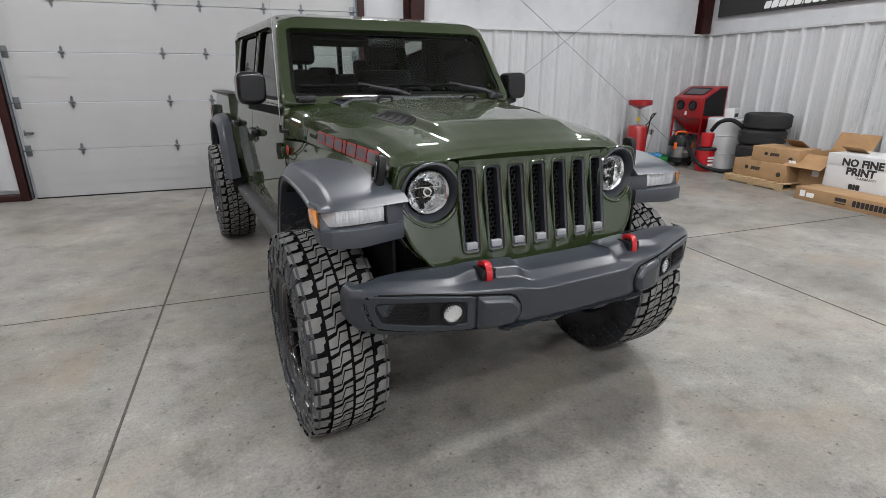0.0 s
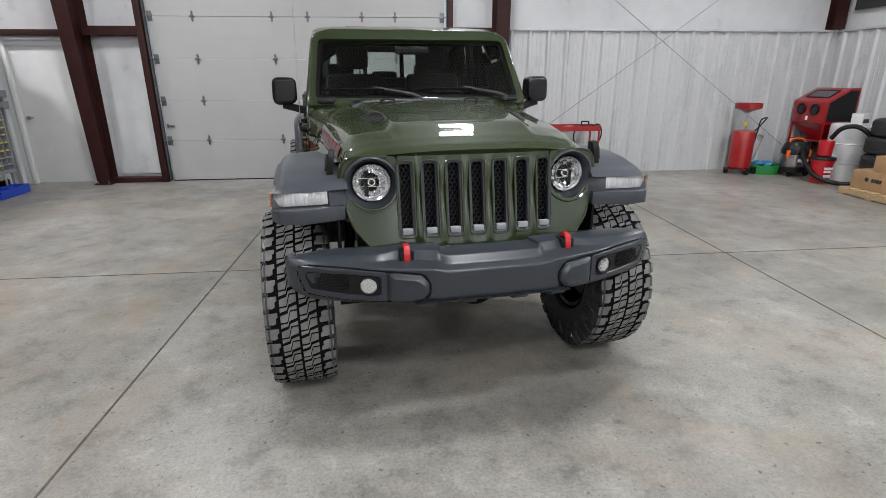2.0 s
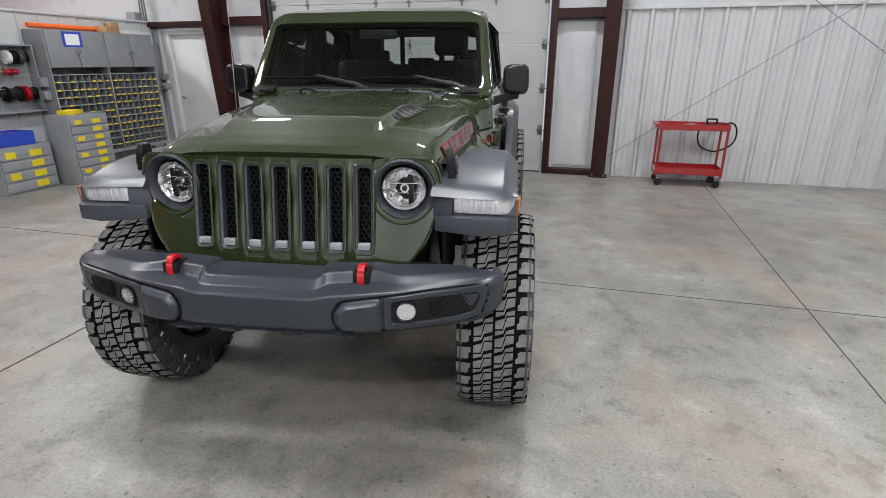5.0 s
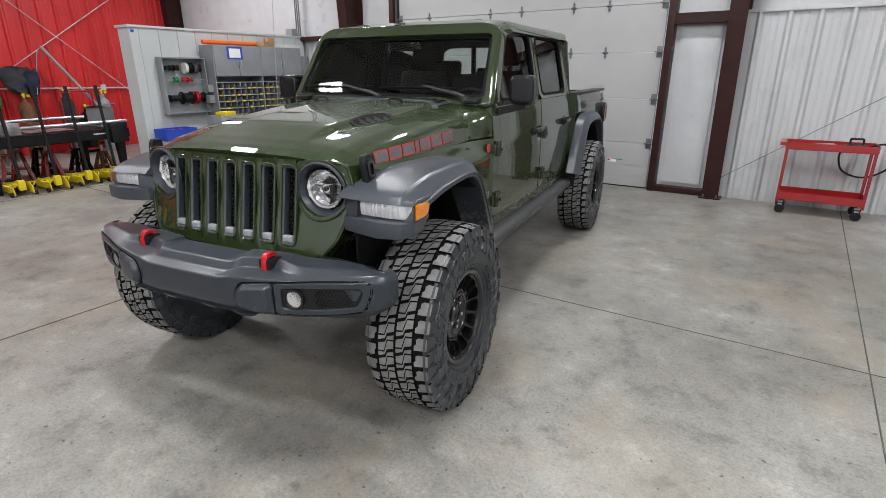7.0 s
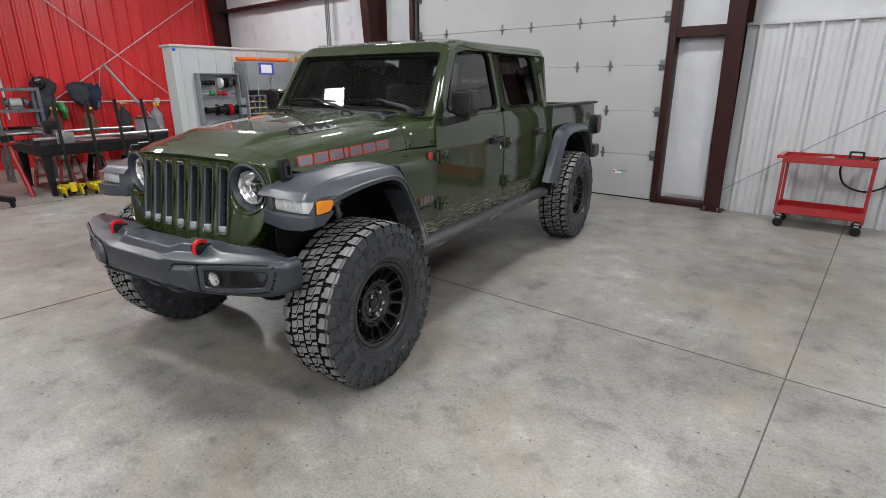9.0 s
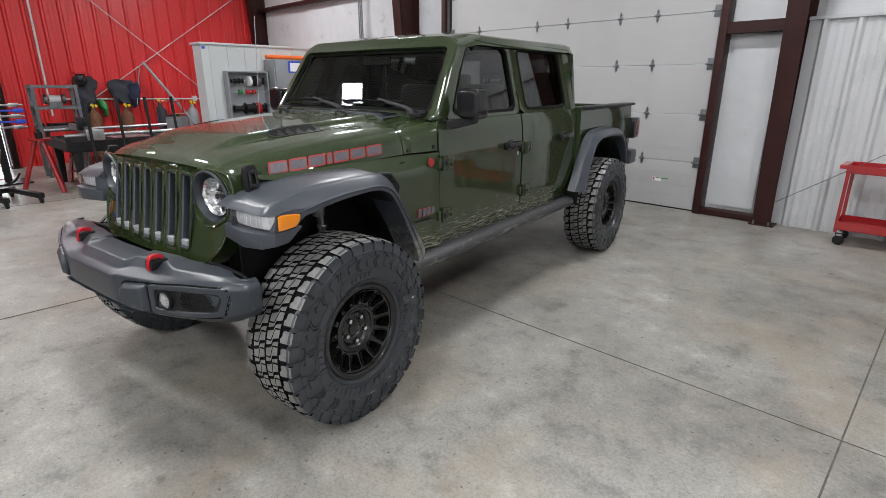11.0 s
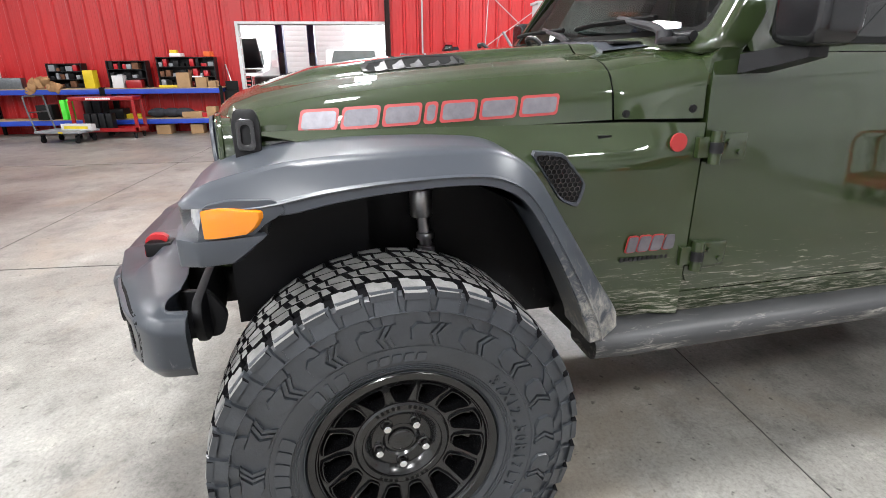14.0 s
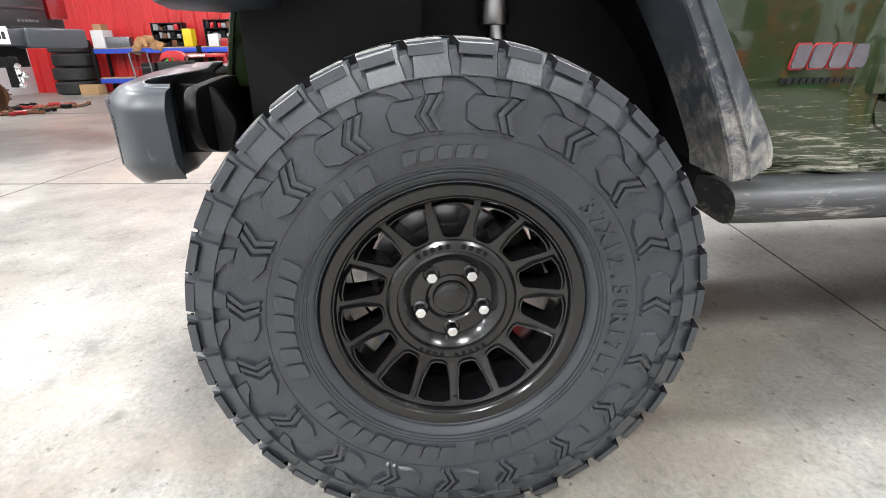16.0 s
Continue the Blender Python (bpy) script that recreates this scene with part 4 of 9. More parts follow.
def door(d, wo, wi, glassy, hx, hinges, label):
    for s in (1, -1):
        bm = panel(lambda z: lerp(d["a"], z)[0], lambda z: lerp(d["b"], z)[0], 0.712, 1.415, 0.05, 14, 22)
        fr = side_frame(even(wo, 40), even(wi, 40))
        gl = bmesh.new()
        gl.faces.new([gl.verts.new((sx(*p) - 0.02, *p)) for p in even(inset(wi, -0.01), 40)])
        seal = side_frame(even(inset(wi, -0.012), 40), even(inset(wi, 0.006), 40), 0.002, -0.02)
        dz = {"door_skin": bm, "window_frame": fr, "window_glass": gl, "window_seal": seal}
        if s < 0:
            for b in dz.values():
                moved(b, MIR)
                bmesh.ops.reverse_faces(b, faces=b.faces)
        dr = part("door", dz["door_skin"], "paint_dirty", truck, label)
        part("window_frame", dz["window_frame"], "paint", dr)
        g = part("window_glass", outward(dz["window_glass"], (s, 0, 0)), glassy, dr, "dark tinted window glass")
        g.visible_shadow = False
        part("window_seal", dz["window_seal"], "seal", dr)
        y, z = hx
        x = sx(y, z)
        k = Matrix.Identity(4) if s > 0 else MIR
        hd = join(box(0.032, 0.20, 0.034, (x + 0.036, y, z), 0.012, 3), box(0.05, 0.045, 0.05, (x + 0.016, y - 0.085, z - 0.004), 0.012), box(0.05, 0.05, 0.05, (x + 0.016, y + 0.08, z - 0.004), 0.012),
                  moved(ball(0.055, (0, 0, 0), (0.16, 1.25, 0.75)), Matrix.Translation((x, y, z - 0.004))))
        part("door_handle", moved(hd, k), "mirror_shell", dr, "black door handle")
        if glassy == "side_glass":
            part("keyhole", moved(cyl(0.016, 0.012, (x + 0.004, y + 0.09, z - 0.07), "x", 14), k), "chrome", dr, "silver lock cover")
        for hy, hz in hinges:
            hxx = sx(hy, hz)
            hg = join(box(0.02, 0.10, 0.075, (hxx + 0.010, hy + 0.055, hz), 0.006), cyl(0.019, 0.092, (hxx + 0.02, hy, hz), "z", 14), box(0.024, 0.05, 0.06, (hxx + 0.008, hy - 0.03, hz), 0.006),
                      cyl(0.009, 0.012, (hxx + 0.022, hy + 0.04, hz + 0.015), "x", 6), cyl(0.009, 0.012, (hxx + 0.022, hy + 0.08, hz - 0.015), "x", 6))
            part("door_hinge", moved(hg, k), "paint", dr)
            part("hinge_pin", moved(cyl(0.021, 0.03, (hxx + 0.02, hy, hz + 0.062 * (1 if hz > 1 else -1) * 0), "z", 14), k), "black", dr)


door(FD, WF_O, WF_I, "side_glass", (1.775, 1.205), ((0.945, 1.165), (0.945, 0.84)), "olive green front door splashed with mud below")
door(RD, WR_O, WR_I, "privacy", (2.66, 1.205), ((1.965, 1.165), (1.965, 0.84)), "olive green rear door with dark glass")

# inner shell behind the door gaps, floor and pillars
for s in (-1, 1):
    part("inner_shell", span(s * 0.74 - 0.012, s * 0.74 + 0.012, 0.93, 2.92, 0.64, 1.38), "frame_black", truck)
    part("pillar", loft([[(s * 0.74, 1.87, 1.40), (s * 0.70, 1.87, 1.40), (s * 0.70, 2.03, 1.40), (s * 0.74, 2.03, 1.40)], [(s * 0.665, 1.85, 1.92), (s * 0.63, 1.85, 1.92), (s * 0.63, 2.0, 1.92), (s * 0.665, 2.0, 1.92)]]), "frame_black", truck)
both("rear_quarter", panel(lambda z: lerp([(0.64, 2.60), (0.76, 2.67), (0.95, 2.77), (1.08, 2.83), (1.2, 2.86), (1.415, 2.86)], z)[0] + 0.002, lambda z: 2.955, 0.66, 1.425, ny=6, nz=14), "paint")
both("rear_pillar", panel(lambda z: 2.86 - 0.215 * max(0, (z - 1.42)) - 0.002, lambda z: 2.955 - 0.05 * (z - 1.42), 1.425, 1.925, ny=4, nz=8), "paint")
both("sill_panel", panel(lambda z: 0.66, lambda z: 2.60, 0.63, 0.708, 0.03, 10, 4), "paint_dirty")

# body behind the rounded lower door corners
both("door_shut", panel(lambda z: 0.905, lambda z: 1.04, 0.690, 0.82, 0.02, 4, 4, -0.007), "paint_dirty")
both("door_shut", panel(lambda z: 1.86, lambda z: 2.06, 0.690, 0.80, 0.02, 4, 4, -0.007), "paint_dirty")

# windscreen frame and glass
WS0, WS1 = (0.927, 1.408, 0.780), (1.252, 1.908, 0.705)


def ws(u, t, lift=0.0):
    """A point of the windscreen plane: u across from -1 to 1, t up from 0 to 1."""
    y, z, w = (a + (b - a) * t for a, b in zip(WS0, WS1))
    bow = 0.035 * (1 - u * u)
    return (u * w, y - bow - lift * 0.8, z + lift * 0.6 - 0.022 * step(0.80, 1.0, abs(u)) * step(0.80, 1.0, t))


wo = even(soften([(-1, 0), (1, 0), (1, 1), (-1, 1)], 0.10, 8), 240)
wi = even(soften([(-0.918, 0.085), (0.918, 0.085), (0.925, 0.855), (-0.925, 0.855)], 0.06, 8), 240)


def shrunk(p, k):
    return (p[0] * k, 0.5 + (p[1] - 0.5) * k)


rings = [[tuple(Vector(ws(*o, 0.0)) + Vector((0, 0.075, 0))), ws(*o, 0.006), ws(*shrunk(o, 0.995), 0.018), ws(*shrunk(o, 0.980), 0.026), ws(*shrunk(o, 0.960), 0.028), ws(*i, 0.028), ws(*i, -0.01)] for o, i in zip(wo, wi)]
part("windscreen_frame", loft(rings, True, False, True), "paint", truck, angle=50)
bm = loft([[ws(-0.95 + 1.9 * i / 16, 0.06 + 0.82 * j / 6, 0.026 - 0.005 * j) for i in range(17)] for j in range(7)], False, False)
wsg = part("windscreen", outward(bm, (0, -1, 0.5)), "screen", truck, "tinted windscreen reflecting the lights")
wsg.visible_shadow = False
wi2 = even(soften([(-0.89, 0.125), (0.89, 0.125), (0.89, 0.83), (-0.89, 0.83)], 0.05, 8), 240)
part("windscreen_border", loft([[ws(*o, 0.0306 - 0.0366 * o[1]), ws(*i, 0.0306 - 0.0366 * i[1])] for o, i in zip(wi, wi2)], False, False, True), "seal", wsg)
wiper = None
for x0, x1 in ((-0.20, -0.62), (0.42, 0.0)):
    w = part("wiper", join(tube([(x0 + 0.18, 0.88, 1.468), (x0 + 0.13, 0.885, 1.49), (x0 - 0.12, 0.912, 1.535)], [0.015, 0.013, 0.009], 8), cyl(0.023, 0.035, (x0 + 0.18, 0.88, 1.46), "z", 14)), "arm_grey", truck, "dark grey wiper arm")
    part("wiper_blade", tube([(x1 - 0.04, 0.930, 1.520), ((x0 + x1) / 2 - 0.08, 0.906, 1.525), (x0 + 0.10, 0.902, 1.520)], 0.009, 6), "seal", w)

# roof
def roof_pt(u, v):
    a = abs(u)
    y = 1.235 + 1.725 * v - 0.035 * (1 - u * u) * (1 - step(0, 0.3, v))
    z = 1.962 - 0.040 * (1 - step(0, 0.14, v) ** 0.7) + 0.008 * step(0.3, 1, v) - 0.045 * step(0.96, 1.0, v) ** 2
    prof = lerp([(0, 0, 0), (0.5, 0.37, -0.005), (0.75, 0.555, -0.009), (0.86, 0.640, -0.016), (0.91, 0.675, -0.025), (0.95, 0.698, -0.040), (0.98, 0.709, -0.062), (1.0, 0.711, -0.090)], a)
    return (math.copysign(prof[0] + 0.02 * v, u), y, z + prof[1])


part("roof", loft([[roof_pt(-1 + 2 * i / 36, j / 26) for i in range(37)] for j in range(27)], False, False), "paint", truck, "olive green removable hard top", angle=50)
roof = truck.children[-1]
for v in (0.460,):
    part("roof_seam", loft([[tuple(Vector(roof_pt(-1 + 2 * i / 24, v + d)) + Vector((0, 0, 0.0015))) for i in range(25)] for d in (0, 0.004)], False, False), "seal", roof)
for x in (-0.36, -0.12, 0.12, 0.36):
    part("roof_rib", span(x - 0.09, x + 0.09, 1.50, 1.98, 1.950, 1.9645, 0.006), "paint", roof)
    part("roof_rib", span(x - 0.09, x + 0.09, 2.10, 2.86, 1.955, 1.972, 0.006), "paint", roof)
whip = part("antenna", tube([(-0.815, 0.794, 1.31), (-0.801, 0.832, 2.09)], 0.0026, 6), "steel", truck, "thin steel whip antenna")
part("antenna_base", join(cyl(0.009, 0.04, (-0.815, 0.794, 1.305), "z", 12), box(0.045, 0.024, 0.022, (-0.795, 0.794, 1.29), 0.005)), "black", whip, "black antenna foot")
part("header_lining", span(-0.66, 0.66, 1.36, 2.9, 1.895, 1.915), "dash", truck)

# rear wall of the cab with its window
ro, ri = even(soften([(-0.83, 1.0), (0.83, 1.0), (0.72, 1.93), (-0.72, 1.93)], 0.05), 48), even(soften([(-0.56, 1.46), (0.56, 1.46), (0.53, 1.84), (-0.53, 1.84)], 0.04), 48)
part("cab_back", framed(ro, ri, "y", 2.915, 2.955), "paint", truck)
bm = prism(ri, "y", 2.93, 2.936)
rw = part("rear_window", bm, "clear", truck)
rw.visible_shadow = False
for x in (-0.19, 0.19):
    part("window_bar", span(x - 0.02, x + 0.02, 2.912, 2.945, 1.45, 1.85), "seal", rw)

# cabin
part("dashboard", prism(soften([(1.08, 1.20), (1.06, 1.42), (1.16, 1.475), (1.40, 1.46), (1.46, 1.36), (1.42, 1.0), (1.1, 1.0)], 0.04), "x", -0.70, 0.70), "dash", truck)
part("steering_wheel", moved(join(lathe([(0.185 + 0.015 * math.cos(a), 0.015 * math.sin(a)) for a in [k * math.pi / 4 for k in range(9)]], 32), span(-0.18, 0.18, -0.02, 0.02, -0.02, 0.0, 0.006), cyl(0.06, 0.04, (0, 0, -0.01), seg=20)), pose(0.36, 1.62, 1.33, -66, 0, 0)), "dash", truck)
for x in (-0.36, 0.36):
    st = part("front_seat", join(span(x - 0.25, x + 0.25, 1.62, 2.1, 0.95, 1.12, 0.06, 4), moved(span(-0.245, 0.245, -0.07, 0.07, 0, 0.62, 0.06, 4), pose(x, 2.10, 1.02, -14, 0, 0))), "seat", truck, "black front seat")
    part("headrest", moved(join(span(-0.14, 0.14, -0.055, 0.055, 0.67, 0.88, 0.05, 4), tube([(-0.06, 0, 0.58), (-0.06, 0, 0.7)], 0.007, 6), tube([(0.06, 0, 0.58), (0.06, 0, 0.7)], 0.007, 6)), pose(x, 2.10, 1.02, -14, 0, 0)), "seat", st)
rs = part("rear_seat", join(span(-0.68, 0.68, 2.35, 2.8, 0.95, 1.14, 0.05, 3), moved(span(-0.68, 0.68, -0.06, 0.06, 0, 0.55, 0.05, 3), pose(0, 2.80, 1.05, -8, 0, 0))), "seat", truck, "black rear bench seat")
for x in (-0.44, 0, 0.44):
    part("headrest", moved(span(-0.13, 0.13, -0.045, 0.045, 0.53, 0.68 - 0.07 * (x == 0), 0.04, 3), pose(x, 2.80, 1.05, -8, 0, 0)), "seat", rs)
for s in (-1, 1):
    part("roll_bar", tube(smooth_path([(s * 0.66, 1.42, 1.86), (s * 0.645, 1.9, 1.885), (s * 0.65, 2.86, 1.87), (s * 0.68, 2.9, 1.4)], 4), 0.032, 8), "dash", truck)
    part("roll_bar", tube([(s * 0.65, 2.0, 1.87), (s * 0.70, 2.02, 1.2)], 0.034, 8), "dash", truck)
part("roll_bar", tube([(-0.65, 2.0, 1.88), (0.65, 2.0, 1.88)], 0.03, 8), "dash", truck)
part("inside_mirror", join(box(0.25, 0.035, 0.07, (0, 1.235, 1.79), 0.02, 3), tube([(0, 1.24, 1.8), (0, 1.27, 1.86)], 0.012, 8)), "gloss_black", truck, "black rear-view mirror")

# door mirrors
for s in (-1, 1):
    k = Matrix.Identity(4) if s > 0 else MIR
    sh = prism(soften([(0.83, 1.432), (0.83, 1.60), (0.985, 1.604), (0.99, 1.45), (0.96, 1.42)], 0.045, 5), "y", 1.02, 1.15, 0.034, 5)
    mr = part("door_mirror", moved(sh, k), "mirror_shell", truck, "black door mirror")
    part("mirror_glass", moved(prism(soften([(0.845, 1.445), (0.845, 1.588), (0.972, 1.59), (0.976, 1.455)], 0.02, 4), "y", 1.149, 1.154), k), "chrome", mr)
    part("mirror_arm", moved(loft([[(0.775, 1.0, 1.36), (0.775, 1.10, 1.36), (0.775, 1.10, 1.41), (0.775, 1.0, 1.41)], [(0.87, 1.05, 1.385), (0.87, 1.12, 1.385), (0.87, 1.12, 1.43), (0.87, 1.05, 1.43)],
                                   [(0.93, 1.06, 1.40), (0.93, 1.12, 1.40), (0.93, 1.12, 1.44), (0.93, 1.06, 1.44)]]), k), "black", mr)

# bed
def bed_low(y):
    d = abs(y - 3.487)
    return max(0.70, 0.462 + math.sqrt(max(0, 0.64 ** 2 - d * d)))


for s in (-1, 1):
    rows = [[(s * sx(y, z0 + (1.41 - z0) * j / 12), y, z0 + (1.41 - z0) * j / 12) for j in range(13)] for y in [2.972 + 1.53 * i / 40 for i in range(41)] for z0 in [bed_low(y)]]
    bs = part("bed_side", loft(rows, False, False), "paint", truck, "olive green cargo bed side")
    part("bed_rail", span(min(s * 0.70, s * 0.842), max(s * 0.70, s * 0.842), 2.975, 4.52, 1.405, 1.43, 0.008), "black", bs)
    part("bed_wall", span(min(s * 0.70, s * 0.72), max(s * 0.70, s * 0.72), 2.975, 4.50, 0.95, 1.405), "black", bs)
    tl = part("tail_light", span(min(s * 0.80, s * 0.875), max(s * 0.80, s * 0.875), 4.47, 4.64, 1.04, 1.27, 0.018, 3), "gloss_black", truck, "dark tail light")
    part("tail_lens", span(min(s * 0.80, s * 0.881), max(s * 0.80, s * 0.881), 4.57, 4.645, 1.07, 1.24, 0.012), "tail", tl, "red lens")
part("bed_floor", span(-0.70, 0.70, 2.96, 4.5, 0.94, 0.96), "black", truck)
part("tailgate", span(-0.80, 0.80, 4.47, 4.53, 0.90, 1.41, 0.012), "paint", truck)
part("bed_front", span(-0.84, 0.84, 2.965, 2.985, 0.75, 1.425), "paint", truck)
part("rear_bumper", span(-0.85, 0.85, 4.52, 4.74, 0.74, 0.90, 0.03, 3), "flare", truck, "grey-black rear bumper")

# flares
def flare(rows, xb, xo):
    rings = []
    for oy, oz, iy, iz in rows:
        def mix(t, oy=oy, oz=oz, iy=iy, iz=iz):
            return (oy + (iy - oy) * t, oz + (iz - oz) * t)
        b = xb(oy)
        w = xo - b
        rings.append([(b, oy, oz + 0.008), (b + 0.55 * w, *mix(0.01)), (xo - 0.062, *mix(0.04)), (xo - 0.048, *mix(0.11)), (xo - 0.040, *mix(0.20)), (xo - 0.010, *mix(0.66)), (xo - 0.002, *mix(0.715)),
                      (xo - 0.003, *mix(0.735)), (xo - 0.010, *mix(0.75)), (xo - 0.010, *mix(0.97)), (xo - 0.016, *mix(1.0)), (xo - 0.06, *mix(0.97)), (b, *mix(0.92))])
    return loft(rings)


def dense(rows, n=4):
    return [tuple(v) for v in zip(*[[p[i % 3] for p in smooth_path([(r[i], 0, 0) for r in rows], n)] if False else [p[0] for p in smooth_path([(r[i], 0, 0) for r in rows], n)] for i in range(4)])]


FF = [(-0.436, 1.121, -0.408, 1.117), (-0.420, 1.134, -0.345, 1.110), (-0.382, 1.158, -0.285, 1.090), (-0.30, 1.181, -0.21, 1.088), (-0.19, 1.200, -0.11, 1.106), (0.0, 1.210, 0.02, 1.121),
      (0.19, 1.209, 0.19, 1.127), (0.295, 1.194, 0.275, 1.110), (0.372, 1.140, 0.333, 1.070), (0.46, 1.01, 0.395, 0.975), (0.56, 0.855, 0.47, 0.835), (0.635, 0.745, 0.522, 0.715), (0.648, 0.695, 0.532, 0.672)]
RF = [(3.487 + a, b, 3.487 + c, d) for a, b, c, d in ((-0.70, 0.70, -0.54, 0.68), (-0.63, 0.82, -0.50, 0.79), (-0.53, 0.99, -0.43, 0.94), (-0.43, 1.125, -0.36, 1.055), (-0.31, 1.195, -0.27, 1.115), (-0.1, 1.218, -0.1, 1.14),
      (0.2, 1.214, 0.2, 1.135), (0.42, 1.182, 0.38, 1.105), (0.545, 1.10, 0.475, 1.03), (0.63, 0.98, 0.54, 0.92), (0.69, 0.86, 0.585, 0.82))]
ffl, ffr = both("front_flare", flare(dense(FF), lambda y: lerp([(-0.42, 0.60), (-0.2, 0.64), (0.2, 0.72), (0.65, 0.765)], y)[0], 0.938), "flare_dirty", label="grey-black front fender flare with dried mud", angle=22)
both("rear_flare", flare(dense(RF), lambda y: 0.835, 0.955), "flare", label="grey-black rear fender flare", angle=22)
# lamps in the flare's nose
for fl, k in ((ffl, Matrix.Identity(4)), (ffr, MIR)):
    part("lamp_tray", moved(bevelled(loft([[(0.615, -0.425, 0.985), (0.615, -0.425, 1.050), (0.615, -0.30, 1.060), (0.615, -0.30, 0.99)], [(0.80, -0.462, 0.980), (0.80, -0.462, 1.050), (0.80, -0.28, 1.056), (0.80, -0.30, 0.985)],
                                            [(0.905, -0.446, 0.984), (0.905, -0.446, 1.049), (0.905, -0.27, 1.054), (0.905, -0.32, 0.988)], [(0.938, -0.400, 0.992), (0.938, -0.400, 1.047), (0.938, -0.255, 1.052), (0.938, -0.335, 0.994)]]), 0.006, 2), k), "flare", fl, "grey-black lamp tray")
    part("tray_cheek", moved(prism(soften([(-0.400, 1.045), (-0.410, 0.988), (-0.345, 0.992), (-0.268, 1.070), (-0.215, 1.100), (-0.24, 1.125), (-0.33, 1.128), (-0.38, 1.12)], 0.012), "x", 0.86, 0.932, 0.006), k), "flare_dirty", fl, "grey-black cheek round the amber lamp")
    part("tray_upright", moved(bevelled(loft([[(0.600, -0.395, 1.03), (0.600, -0.375, 1.135), (0.600, -0.25, 1.15), (0.600, -0.25, 1.03)], [(0.684, -0.430, 1.04), (0.684, -0.420, 1.124), (0.684, -0.25, 1.14), (0.684, -0.25, 1.04)]]), 0.004, 2), k), "flare", fl)
    part("lamp_back", moved(span(0.68, 0.915, -0.385, -0.26, 1.045, 1.12), k), "black", fl)
    random.seed(11)
    flute = [random.uniform(-0.0012, 0.0012) for i in range(45)]
    rows = [[(0.69 + 0.235 * i / 44, -0.408 - 0.010 * math.sin(math.pi * i / 44) + 0.022 * step(0.8, 1.0, i / 44) + flute[i] + 6.0 * (z - 1.087) ** 2, z) for i in range(45)] for z in (1.058, 1.070, 1.087, 1.104, 1.116)]
    lamp = part("side_lamp", moved(loft(rows, False, False), k), "lamp_white", fl, "clear white parking lamp with fine ribs", angle=2)
    cover = part("lamp_cover", outward(moved(loft([[(0.69, -0.428, z), (0.745, -0.436, z), (0.80, -0.440, z), (0.845, -0.438, z), (0.887, -0.433, z), (0.915, -0.422, z), (0.934, -0.402, z), (0.941, -0.385, z)] for z in (1.054, 1.085, 1.118)], False, False), k), (0, -1, 0)), "clear", lamp)
    cover.visible_shadow = False
    wrap = [(0.941, -0.384, 1.053, 1.113), (0.944, -0.366, 1.053, 1.115), (0.945, -0.350, 1.054, 1.115), (0.946, -0.325, 1.056, 1.112), (0.946, -0.300, 1.058, 1.109), (0.946, -0.284, 1.072, 1.107), (0.944, -0.272, 1.090, 1.103)]
    part("amber_lens", moved(bevelled(loft([[(x, y, z0), (x, y, z1), (x - 0.03, y + 0.02, z1), (x - 0.03, y + 0.02, z0)] for x, y, z0, z1 in wrap]), 0.003, 2, 40), k), "amber", fl, "amber turn signal")
